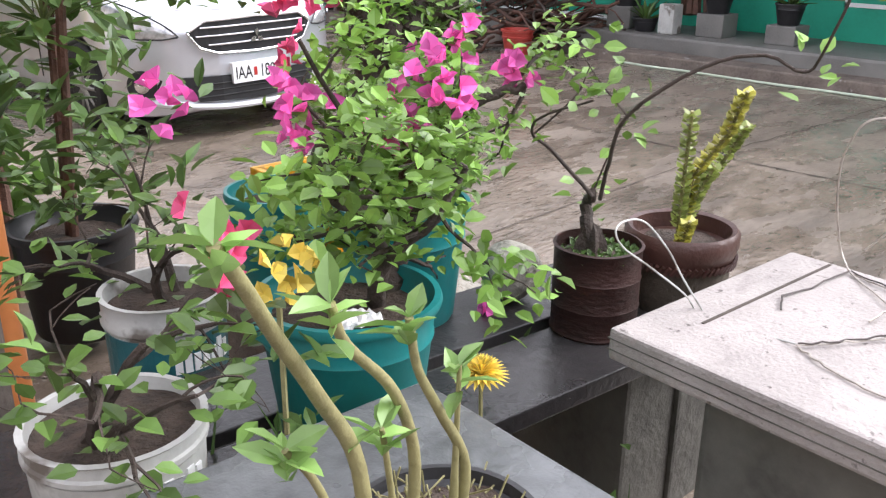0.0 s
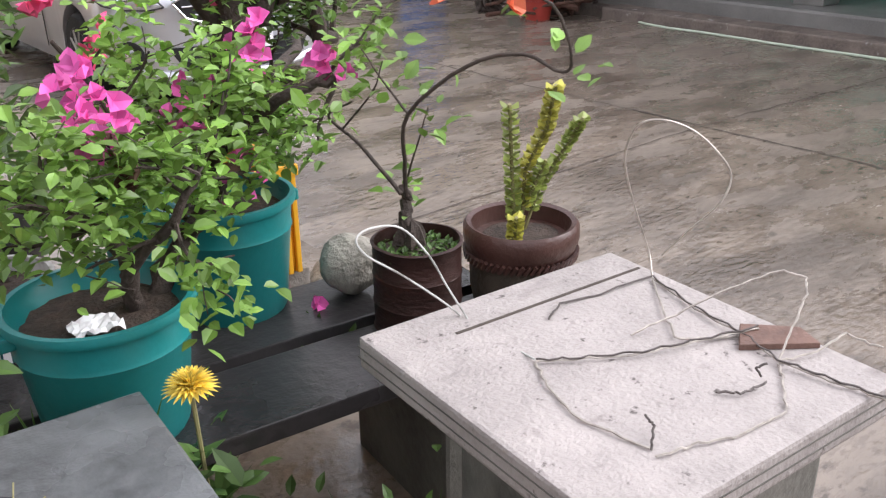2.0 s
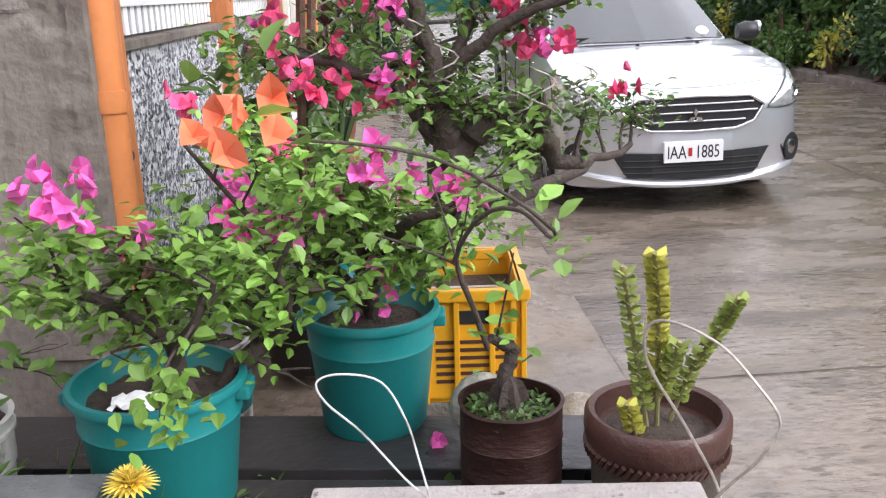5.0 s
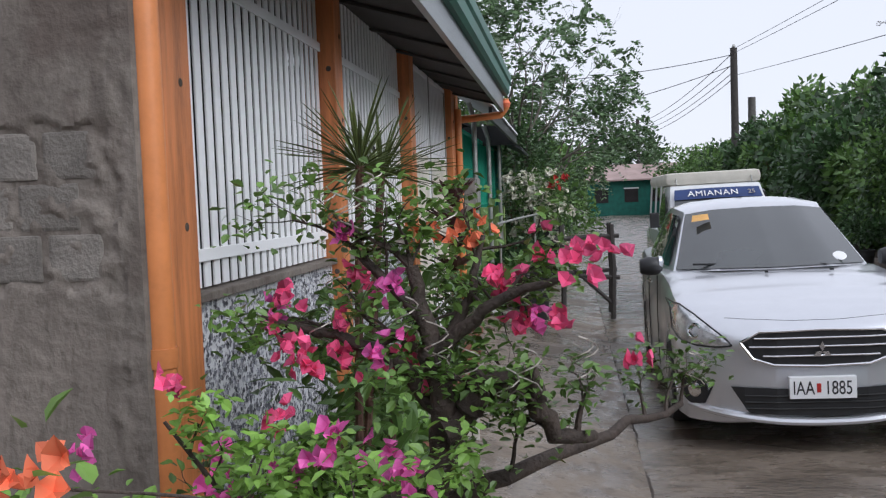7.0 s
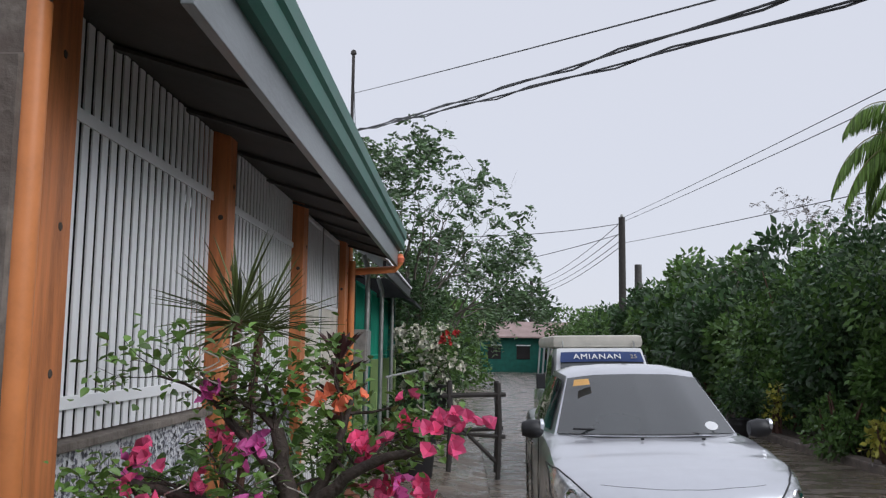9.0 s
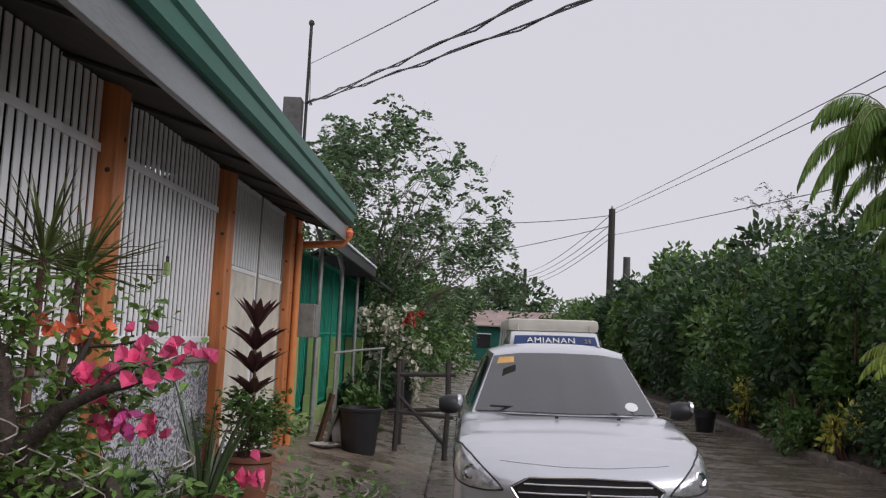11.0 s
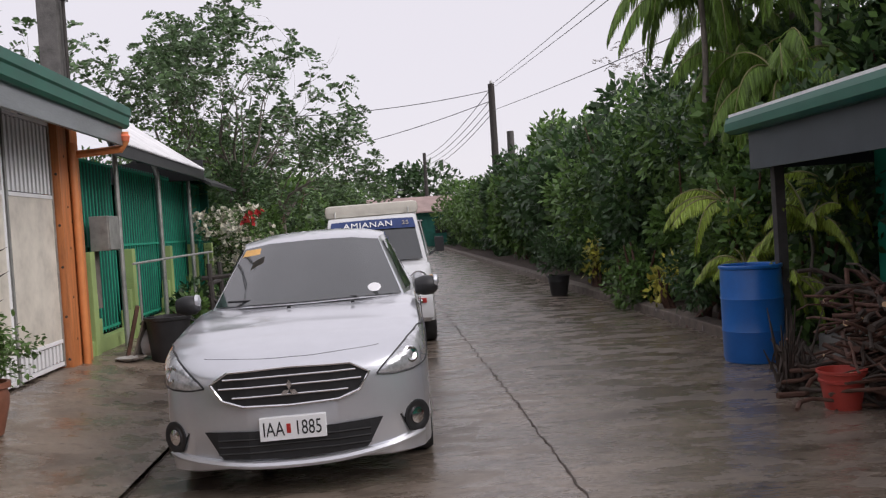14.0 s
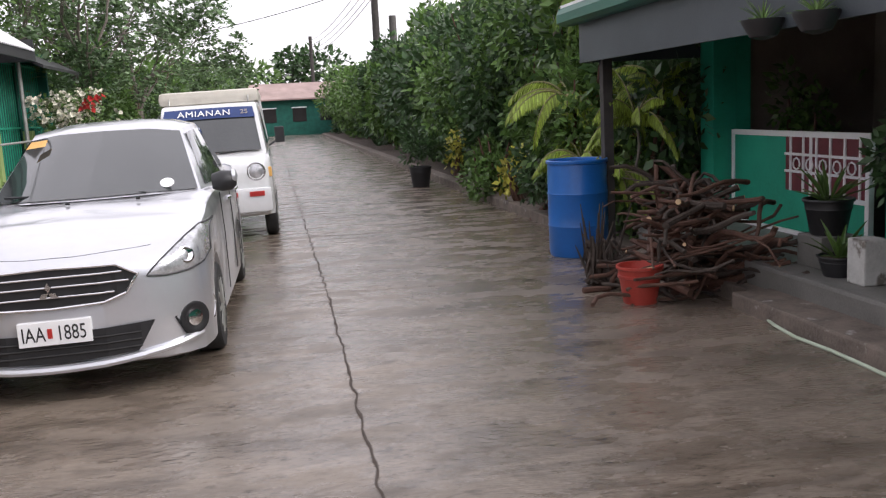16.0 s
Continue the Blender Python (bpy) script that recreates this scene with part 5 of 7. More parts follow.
# yellow crate on blocks
cr = thing("plastic_crate", pose(-1.742, -3.17, 0.325, 0, 0, -3), "yellow plastic crate with printed side behind the pots", "crate")
W2, D2, H2 = 0.14, 0.2, 0.345
for (x0, x1, y0, y1) in ((-W2, W2, -D2, -D2 + 0.012), (-W2, W2, D2 - 0.012, D2), (-W2, -W2 + 0.012, -D2, D2), (W2 - 0.012, W2, -D2, D2)):
    part("side", Shape().box(x0, x1, y0, y1, 0, H2), M_YELLOW, cr, bevel=0.003)
part("crate_floor", Shape().box(-W2, W2, -D2, D2, 0.002, 0.014), M_YELLOW, cr)
part("rim", Shape().box(-W2 - 0.018, W2 + 0.018, -D2 - 0.018, -D2 + 0.016, H2 - 0.035, H2).box(-W2 - 0.018, W2 + 0.018, D2 - 0.016, D2 + 0.018, H2 - 0.035, H2)
     .box(W2 - 0.016, W2 + 0.018, -D2, D2, H2 - 0.035, H2).box(-W2 - 0.018, -W2 + 0.016, -D2, D2, H2 - 0.035, H2), M_YELLOW, cr, bevel=0.005)
for x in (-W2, -0.05, 0.05, W2 - 0.03, W2):
    part("rib", Shape().box(x - 0.008, x + 0.008, -D2 - 0.014, -D2, 0.0, H2 - 0.03), M_YELLOW, cr, bevel=0.003)
for y in (-0.1, 0.0, 0.1):
    part("rib", Shape().box(W2, W2 + 0.014, y - 0.008, y + 0.008, 0, H2 - 0.03), M_YELLOW, cr, bevel=0.003)
part("hand_slot", Shape().box(-0.045, 0.045, -D2 - 0.003, -D2 + 0.001, 0.24, 0.28), M_BLACK, cr)
for i in range(6):
    part("print_bar", Shape().box(-0.11, 0.09 - 0.02 * (i % 3), -D2 - 0.002, -D2 + 0.001, 0.06 + 0.024 * i, 0.071 + 0.024 * i), M_TERRA, cr)
part("soil", Shape().box(-W2 + 0.014, W2 - 0.014, -D2 + 0.014, D2 - 0.014, 0.016, 0.26), M_SOIL, cr)
part("lid_sheet", Shape().box(-W2 + 0.02, W2 - 0.04, -D2 + 0.02, 0.05, 0.262, 0.27), M_PAIL, cr, "pale wet plastic sheet", bevel=0.002)
hb = thing("hollow_block", pose(-2.03, -3.3, 0.0), "grey block stack under the bonsai pot", "block", "blocks under the crate")
part("block", Shape().box(-0.13, 0.12, -0.15, 0.15, 0.0, 0.386), M_BLOCK, hb, bevel=0.008)
for x in (-1.832, -1.648):
    hb = thing("hollow_block", pose(x, -3.17, 0.0), "grey hollow block holding the crate", "block", "blocks under the crate")
    part("block", Shape().box(-0.08, 0.08, -0.2, 0.2, 0.0, 0.324), M_BLOCK, hb, bevel=0.008)


spot[0] = YARD
# plank bench
bench = thing("plank_bench", pose(-2.25, -4.22, 0, 0, 0, -4), "low bench of dark wet planks with a gap", "bench")
part("plank", Shape().box(-0.95, 0.72, -0.27, -0.015, ZB - 0.045, ZB), M_PLANK, bench, bevel=0.005)
part("plank", Shape().box(-0.95, 0.78, 0.03, 0.29, ZB - 0.045, ZB), M_PLANK, bench, bevel=0.005)
part("plank", Shape().box(-0.95, 0.6, -0.015, 0.03, ZB - 0.09, ZB - 0.03), M_DARKCONC, bench)
for x in (-0.8, 0.62):
    part("bench_block", Shape().box(x - 0.14, x + 0.14, -0.22, 0.24, 0, ZB - 0.047), M_DARKCONC, bench, "mossy concrete block support", bevel=0.012)

# slab table
st_ = thing("slab_table", pose(-1.779, -4.994, 0, 0, 0, -2), "pale pebbled concrete slab on a dark block base", "table")
top_ = Shape().box(-0.35, 0.3, -0.336, 0.336, 0.735, 0.8)
part("slab", top_, M_SLAB, st_, "rough pale concrete slab", bevel=0.008)
for z in (0.757, 0.779):
    part("edge_groove", Shape().box(-0.3515, 0.3015, -0.3375, 0.3375, z - 0.0012, z + 0.0012), M_DARKCONC, st_)
part("base", Shape().box(-0.22, 0.24, -0.26, 0.2, 0, 0.733), surface("damp_block_base", (0.15, 0.145, 0.13), vary=0.45, scale=5, fine=35, rough=0.6, bump=0.6), st_, "dark damp block base", bevel=0.015)
part("groove", Shape().box(-0.2, 0.285, 0.231, 0.238, 0.797, 0.8015), M_CRACK, st_)
chip = thing("brick_chip", pose(-1.545, -5.13, 0.8005, 0, 0, -38), "thin broken piece of reddish brick on the slab", "brick")
part("chip", Shape().prism([(-0.07, -0.035), (0.075, -0.03), (0.06, 0.03), (-0.045, 0.045)], "z", 0, 0.012), surface("brick_chip", (0.15, 0.085, 0.065), vary=0.3, scale=20, bump=0.5), chip, bevel=0.002)
WIRES = [([(-1.933, -4.922, 0.805), (-1.871, -4.966, 0.806), (-1.771, -5.023, 0.808), (-1.660, -5.060, 0.810), (-1.545, -5.103, 0.815)], 1), ([(-1.933, -4.926, 0.804), (-1.969, -4.992, 0.804), (-1.997, -5.086, 0.804), (-1.971, -5.209, 0.804)], 0),
         ([(-1.979, -5.230, 0.804), (-1.916, -5.244, 0.804), (-1.850, -5.269, 0.804), (-1.731, -5.279, 0.804), (-1.675, -5.240, 0.805), (-1.612, -5.188, 0.806)], 0), ([(-1.803, -4.821, 0.804), (-1.743, -4.792, 0.804), (-1.647, -4.808, 0.804), (-1.506, -4.818, 0.804)], 2),
         ([(-1.510, -4.825, 0.804), (-1.558, -4.971, 0.806), (-1.580, -5.094, 0.808), (-1.612, -5.187, 0.808), (-1.596, -5.275, 0.806), (-1.575, -5.362, 0.803), (-1.564, -5.427, 0.770)], 1),
         ([(-1.609, -5.185, 0.806), (-1.529, -5.155, 0.830), (-1.460, -5.135, 0.870), (-1.428, -5.113, 0.885), (-1.440, -5.062, 0.885), (-1.549, -5.021, 0.860), (-1.653, -4.980, 0.820), (-1.734, -4.964, 0.806)], 0), ([(-1.609, -5.185, 0.806), (-1.533, -5.211, 0.810), (-1.452, -5.215, 0.820), (-1.431, -5.274, 0.808)], 0),
         ([(-1.511, -4.827, 0.805), (-1.614, -4.940, 0.806), (-1.680, -5.023, 0.806), (-1.641, -5.056, 0.806), (-1.585, -5.085, 0.806)], 0), ([(-1.771, -5.175, 0.805), (-1.745, -5.207, 0.806), (-1.688, -5.215, 0.810)], 2), ([(-1.675, -5.197, 0.806), (-1.681, -5.186, 0.820), (-1.668, -5.196, 0.830)], 2),
         ([(-1.971, -5.212, 0.804), (-1.936, -5.186, 0.815), (-1.929, -5.164, 0.820)], 2)]
for pts, tw in WIRES:
    t = thing("loose_wire", pose(*pts[0]), "bent loose wire lying on the slab", "wire", "wires on the slab")
    q = local(pts[0], pts)
    fine = [a.lerp(b, k / 6) for a, b in zip(q, q[1:]) for k in range(6)] + [q[-1]]
    part("strand", Shape().tube([p + Vector(RNG.normal(0, 0.0012, 3)) for p in fine], 0.0022, 5), M_WIREOLD if tw == 2 else M_WIRE, t)
    if tw == 1:
        part("twist", Shape().tube([p + Vector((0.004 * math.cos(i * 1.9), 0.004 * math.sin(i * 1.9), 0.004)) for i, p in enumerate(fine)], 0.0018, 4), M_WIREOLD, t)
big = [(-1.504, -4.819, 0.806), (-1.473, -4.780, 0.840), (-1.528, -4.780, 0.952), (-1.590, -4.800, 1.056), (-1.610, -4.820, 1.111), (-1.605, -4.840, 1.151), (-1.577, -4.870, 1.160), (-1.530, -4.900, 1.140), (-1.495, -4.930, 1.103), (-1.463, -4.950, 1.051), (-1.485, -4.950, 1.001), (-1.503, -4.900, 0.933), (-1.518, -4.850, 0.866)]
t = thing("wire_loop", pose(*big[0]), "tall bare wire loop standing on the slab", "wire", "wires on the slab")
part("strand", Shape().tube(eased(local(big[0], big)), 0.0023, 6), M_WIRE, t, smooth=True)
lw = [(-1.929, -4.918, 0.806), (-1.899, -4.720, 0.777), (-1.960, -4.700, 0.842), (-2.027, -4.660, 0.904), (-2.086, -4.640, 0.951), (-2.100, -4.630, 0.984), (-2.060, -4.620, 0.992), (-1.995, -4.620, 0.975), (-1.955, -4.650, 0.919), (-1.935, -4.680, 0.859), (-1.915, -4.720, 0.796)]
t = thing("wire_loop", pose(*lw[0]), "bent white wire loop reaching over the bench", "wire", "wires on the slab")
part("strand", Shape().tube(eased(local(lw[0], lw)), 0.002, 6), M_PAIL, t, smooth=True)

# stones and fallen bracts
def stone(base, r, squash, seed, mat, label):
    rng = np.random.default_rng(seed)
    o = rng.uniform(0, 50)
    bm = bmesh.new()
    bmesh.ops.create_icosphere(bm, subdivisions=4, radius=r)
    for v in bm.verts:
        k = 1 + 0.16 * noise.noise(v.co / r * 1.2 + Vector((o, 0, 0))) + 0.05 * noise.noise(v.co / r * 5 + Vector((0, o, 0)))
        v.co = Vector((v.co.x * k, v.co.y * k, v.co.z * k * squash))
    low = min(v.co.z for v in bm.verts)
    for v in bm.verts:
        v.co.z -= low
    mesh = bpy.data.meshes.new("stone")
    bm.to_mesh(mesh)
    bm.free()
    mesh.materials.append(mat)
    for p in mesh.polygons:
        p.use_smooth = True
    ob = new("stone", mesh)
    ob.matrix_world = spot[0] @ pose(*base)
    return tagged(ob, label, "stone")


stone((-1.79, -4.08, ZB), 0.08, 0.95, 3, M_ROCK, "round pale pitted rock on the bench")
stone((-1.52, -4.02, 0.3), 0.1, 0.7, 8, M_WETSTONE, "dark smooth stone behind the pots")
stone((-1.4, -3.4, 0.02), 0.17, 0.9, 9, M_ROCK, "grey stone beside the crate")
pt = thing("fallen_bract", pose(-1.9, -4.1, ZB), "magenta bract fallen on the wet plank", "petal")
part("bract", bracts((0, 0, 0.012), 0.03, np.random.default_rng(2), 2, 0.006), M_MAGENTA, pt)

# wet stone slab, adenium, chrysanthemum and pails
gs = thing("stone_slab", pose(-2.49, -4.54, 0.0, 0, 0, -2), "wet dark grey stone slab on a block", "slab")
part("slab", Shape().box(-0.62, 0, -0.62, 0, 0.74, 0.78), M_WETSTONE, gs, "smooth wet stone", bevel=0.006)
part("base", Shape().box(-0.5, -0.12, -0.5, -0.12, 0, 0.738), M_DARKCONC, gs, bevel=0.01)
a0 = (-2.79, -4.83, 0.782)
ad = thing("adenium_pot", pose(a0[0] - 0.045, a0[1] - 0.145, a0[2]) @ Matrix.Scale(0.82, 4), "adenium with bare olive stems in a black pot", "potted plant")
tub(ad, 0.13, 0.16, 0.8, M_BLACK, soil_at=0.9)
for pts, r0 in (([(-2.933, -4.860, 0.987), (-2.954, -4.870, 1.122), (-3.007, -4.880, 1.233), (-3.066, -4.900, 1.331), (-3.104, -4.920, 1.396), (-3.137, -4.940, 1.444)], 0.017), ([(-2.867, -4.840, 0.971), (-2.857, -4.850, 1.073), (-2.895, -4.860, 1.189), (-2.972, -4.880, 1.281), (-3.003, -4.900, 1.342)], 0.014),
                ([(-2.764, -4.820, 0.884), (-2.745, -4.820, 1.006), (-2.791, -4.820, 1.106), (-2.827, -4.820, 1.179), (-2.840, -4.820, 1.250)], 0.014), ([(-2.933, -4.860, 1.001), (-3.004, -4.870, 1.115), (-3.050, -4.880, 1.191)], 0.01), ([(-2.767, -4.820, 1.090), (-2.758, -4.820, 1.159)], 0.008), ([(-2.868, -4.840, 1.045), (-2.909, -4.860, 1.119), (-2.922, -4.870, 1.159)], 0.008)):
    r0 *= 0.52
    q = local(a0, pts)
    q[0].z = min(q[0].z, 0.13)
    fine = eased(q)
    stem = part("stem", Shape().tube(fine, [r0 * (2.0 - 0.4 * i if i < 3 else 1.15 - 0.45 * i / len(fine)) for i in range(len(fine))], 12), M_STEM, ad, smooth=True)
    s = Shape()
    for i in range(9):
        a = i * 2.4 + RNG.normal(0, 0.5)
        s.leaf(q[-1] + Vector((0, 0, -0.012 * (i % 4))), (math.cos(a), math.sin(a), RNG.uniform(-0.1, 1.3)), (RNG.normal(0, 0.4), RNG.normal(0, 0.4), 1), RNG.uniform(0.03, 0.065), 0.026, 0.2)
    part("leaves", s, M_LEAFADEN, stem)
gr = Shape()
for i in range(160):
    a, q = RNG.uniform(0, 6.28), 0.11 * math.sqrt(RNG.random())
    p = Vector((q * math.cos(a), q * math.sin(a), 0.145))
    gr.tube([p, p + Vector(RNG.normal(0, 0.02, 3)) + Vector((0, 0, 0.015))], 0.0015, 4)
part("straw", gr, M_STEM, ad, "pale dry straw on the soil", kind="stuff")
y0 = (-2.43, -4.62, 0.0)
ch = thing("chrysanthemum", pose(*y0), "single yellow chrysanthemum on a leafy stem", "flower")
part("stem", Shape().tube([(0, 0.0, 0), (0.01, 0.0, 0.4), (0, 0, 0.79)], 0.004, 6), M_STEM, ch)
fl = Shape()
for ring in range(6):
    for i in range(22):
        a = 2 * math.pi * (i + 0.5 * ring) / 22
        e = 0.1 + 0.28 * ring
        fl.leaf((0, 0, 0.8), (math.cos(a) * math.cos(e), math.sin(a) * math.cos(e), math.sin(e) * 0.8), (0, 0, 1), 0.05 - 0.003 * ring, 0.011, 0.3)
part("petals", fl, M_YELFL, ch, "yellow petals")
part("leaves", strew([(Vector((0.02, 0, z)), Vector((0.3, 0, 1))) for z in (0.45, 0.5, 0.55, 0.6, 0.65)], 5, 0.09, 0.045, RNG, 0.03), M_LEAFMID, ch, "broad green leaves")


def pail(base, r, h, label, seed, band):
    p = thing("paint_pail", pose(*base), label, "pail", "old paint pails")
    body_ = part("pail_body", Shape().lathe([(r * 0.86, 0), (r * 0.9, 0.01), (r * 0.97, h * 0.8), (r * 1.03, h * 0.82), (r * 1.03, h * 0.86), (r, h * 0.88), (r, h * 0.97), (r * 1.04, h), (r * 0.95, h), (r * 0.9, h * 0.85)], 36), M_PAIL, p, smooth=True)
    part("printed_band", Shape().lathe([(r * 0.965, h * 0.45), (r * 0.985, h * 0.78)], 36), band, body_, "dark teal printed band")
    part("soil", Shape().lathe([(r * 0.92, h * 0.9), (r * 0.5, h * 0.92), (0, h * 0.93)], 24, wobble=0.04), M_SOIL, p, smooth=True)
    for i in range(7):
        a = -1.9 + 0.16 * i
        part("print_mark", Shape().box(-0.008, 0.008, -0.002, 0.002, 0, h * (0.16 if i % 2 else 0.12), Matrix.Translation((r * 0.985 * math.cos(a), r * 0.985 * math.sin(a), h * 0.55)) @ Matrix.Rotation(a + math.pi / 2, 4, 'Z')), M_WHITE, body_)
    rng = np.random.default_rng(seed)
    wood, tips = Shape(), []
    for i in range(3):
        grow(wood, tips, (rng.normal(0, 0.03), rng.normal(0, 0.03), h * 0.9), (rng.normal(0, 0.5), rng.normal(0, 0.5), 1), 0.17, 0.013, 3, rng, 0.02, 0.6, 2)
    part("trunk", wood, M_BARK, p, "dark twisted stems", smooth=True, kind="stuff")
    part("leaves", strew(tips[::3], 3, 0.046, 0.03, rng), M_LEAFTRAINED, p, kind="stuff")
    return p


M_BAND = surface("teal_print", (0.02, 0.12, 0.14), vary=0.2, rough=0.4)
spot[0] = ASIS
pail((-2.49, -3.52, 0.28), 0.135, 0.34, "white and dark teal printed paint pail with a bonsai", 21, M_BAND)
spot[0] = YARD
pail((-2.93, -4.3, ZB), 0.14, 0.2, "dirty white paint pail with a bonsai stump", 22, M_PAIL)
spot[0] = ASIS
pb = thing("hollow_block", pose(-2.47, -3.52, 0), "dark block under the paint pail", "block", "blocks under the crate")
part("block", Shape().box(-0.15, 0.15, -0.15, 0.15, 0, 0.28), M_DARKCONC, pb, bevel=0.01)
spot[0] = YARD
# weeds between pots
def weeds(name, spots, seed, mat, label, blades=26, tall=0.3):
    rng = np.random.default_rng(seed)
    s = Shape()
    for x, y, z, w in spots:
        for i in range(blades):
            p = Vector((x + rng.normal(0, w), y + rng.normal(0, w), z))
            d = Vector((rng.normal(0, 0.5), rng.normal(0, 0.5), 1)).normalized()
            k = tall * rng.uniform(0.3, 1)
            if i % 3 == 0:
                s.leaf(p, d, rng.normal(0, 1, 3), k, 0.012, 0.2)
            else:
                s.leaf(p + d * k * 0.7, d + Vector(rng.normal(0, 0.8, 3)), (0, 0, 1), 0.05, 0.025, 0.15)
    ob = part(name, s, mat, None)
    ob.matrix_world = spot[0]
    return tagged(ob, label, "weeds", kind="stuff")


weeds("weeds", [(x, y, z, 0.07) for x in (-2.95, -2.8, -2.65, -2.5) for y in (-4.5, -4.35) for z in (0.25, 0.42)], 31, M_LEAFMID, "tangled green weeds between the pots", 40)
weeds("weeds", [(-2.3, -4.75, 0.05, 0.1), (-2.15, -4.7, 0.05, 0.1), (-2.5, -4.7, 0.1, 0.1), (-2.4, -4.55, 0.1, 0.08)], 32, M_LEAFMID, "leafy weeds under the bench", 50, 0.45)
weeds("weeds", [(-2.0, -4.22, 0.5, 0.08), (-2.3, -4.2, 0.5, 0.06)], 33, M_MOSS, "moss in the gap between planks", 60, 0.06)
ix = thing("ixora_sprig", pose(-2.75, -4.52, 0.5), "small pale yellow star flowers on a leafy sprig", "flower")
part("stem", Shape().tube([(0, 0, -0.4), (0, 0, 0.5)], 0.005, 5), M_STEM, ix)
part("petals", bracts((0, 0, 0.52), 0.022, RNG, 12, 0.03), M_YELFL, ix, kind="stuff")
part("leaves", strew([(Vector((0, 0, z)), Vector((0, 0, 1))) for z in (0.2, 0.3, 0.4, 0.46)], 6, 0.07, 0.03, RNG), M_LEAFMID, ix)

spot[0] = ASIS
# ---- plants in front of the house ----
def clay_pot(t, r, h, mat):
    part("pot", Shape().lathe([(r * 0.62, 0), (r * 0.7, 0.01), (r * 0.95, h * 0.55), (r * 0.98, h * 0.75), (r * 0.9, h * 0.86), (r * 1.05, h * 0.9), (r * 1.05, h), (r * 0.93, h), (r * 0.88, h * 0.9)], 32), mat, t, smooth=True)
    part("soil", Shape().lathe([(r * 0.9, h * 0.92), (0, h * 0.94)], 24), M_SOIL, t)


t = thing("cordyline_pot", pose(-2.42, 1.42, 0.2), "dark red cordyline and green bush in a brown clay pot", "potted plant")
clay_pot(t, 0.2, 0.4, M_CLAY)
rng_ = np.random.default_rng(41)
wood, tips = Shape(), []
for i in range(6):
    grow(wood, tips, (rng_.normal(0, 0.05), rng_.normal(0, 0.05), 0.36), (rng_.normal(0, 0.35), rng_.normal(0, 0.35), 1), 0.24, 0.008, 3, rng_, 0, 0.5, 2)
part("bush_twigs", wood, M_BARKPALE, t)
part("bush_leaves", strew([q for q in tips if q[0].z < 1.0], 5, 0.06, 0.035, rng_, 0.04), M_LEAFMID, t, "glossy green leaves", kind="stuff")
part("cane", Shape().tube([(0, 0, 0.36), (0.02, -0.02, 0.9), (-0.02, 0, 1.38)], 0.013, 8), M_BARKPALE, t)
s = Shape()
for z in (0.85, 1.02, 1.2, 1.36):
    for i in range(9):
        a = i * 0.75 + z * 5
        s.leaf((0, 0, z), (math.cos(a), math.sin(a), 1.8 if z > 1.3 else 1.0), (0, 0, 1), 0.32 if z > 1 else 0.26, 0.085, 0.2)
part("cordyline_leaves", s, M_LEAFRED, t, "dark red strap leaves")
t = thing("small_pail_plant", pose(-2.38, 0.5, 0.18), "small white pail with a yellow-green shrub", "potted plant")
part("pail_body", Shape().lathe([(0.075, 0), (0.08, 0.005), (0.09, 0.2), (0.094, 0.2), (0.085, 0.19)], 24), M_PAIL, t, smooth=True)
part("base_band", Shape().lathe([(0.0775, 0.004), (0.084, 0.05)], 24), M_BLACK, t)
part("leaves", strew([(Vector((RNG.normal(0, 0.06), RNG.normal(0, 0.06), 0.2 + RNG.uniform(0, 0.16))), Vector((0, 0, 1))) for i in range(50)], 4, 0.05, 0.028, RNG), M_LEAFADEN, t, "yellow-green leaves", kind="stuff")
t = thing("concrete_block", pose(-2.28, -0.25, 0.09, 0, 0, 12), "pale grooved concrete block carrying a clay pot", "block")
part("block", Shape().box(-0.18, 0.18, -0.12, 0.12, 0, 0.26), surface("pale_block", (0.5, 0.47, 0.42), vary=0.2, bump=0.5), t, bevel=0.008)
for i in range(5):
    part("groove", Shape().box(-0.15 + 0.07 * i, -0.142 + 0.07 * i, -0.1215, -0.119, 0.02, 0.24), M_CRACK, t)


def blades_pot(base, r, h, label, seed, tall):
    t = thing("aloe_pot", pose(*base), label, "potted plant", "pots along the house wall")
    clay_pot(t, r, h, M_CLAY)
    rng = np.random.default_rng(seed)
    s = Shape()
    for i in range(13):
        a = rng.uniform(0, 6.28)
        d = Vector((math.cos(a) * 0.35, math.sin(a) * 0.35, 1)).normalized()
        p, L = Vector((0.03 * math.cos(a), 0.03 * math.sin(a), h * 0.9)), tall * rng.uniform(0.4, 1.1)
        pts = [p + d * L * k / 5 + Vector((math.cos(a), math.sin(a), -0.3)) * 0.12 * L * (k / 5) ** 2 for k in range(6)]
        s.tube(pts, [0.016, 0.018, 0.016, 0.012, 0.007, 0.002], 5)
    part("foliage_tuft", s, foliage("aloe_blade", (0.06, 0.1, 0.035)), t, "long thick dark green blades", smooth=True, kind="stuff")
    return t


blades_pot((-2.28, -0.25, 0.352), 0.13, 0.22, "clay pot with long snake-like blades", 51, 0.75)
blades_pot((-2.42, -0.75, 0.07), 0.15, 0.26, "clay pot with dark green blades", 52, 0.55)
blades_pot((-2.52, 0.1, 0.14), 0.12, 0.22, "small clay pot with thin blades", 53, 0.45)
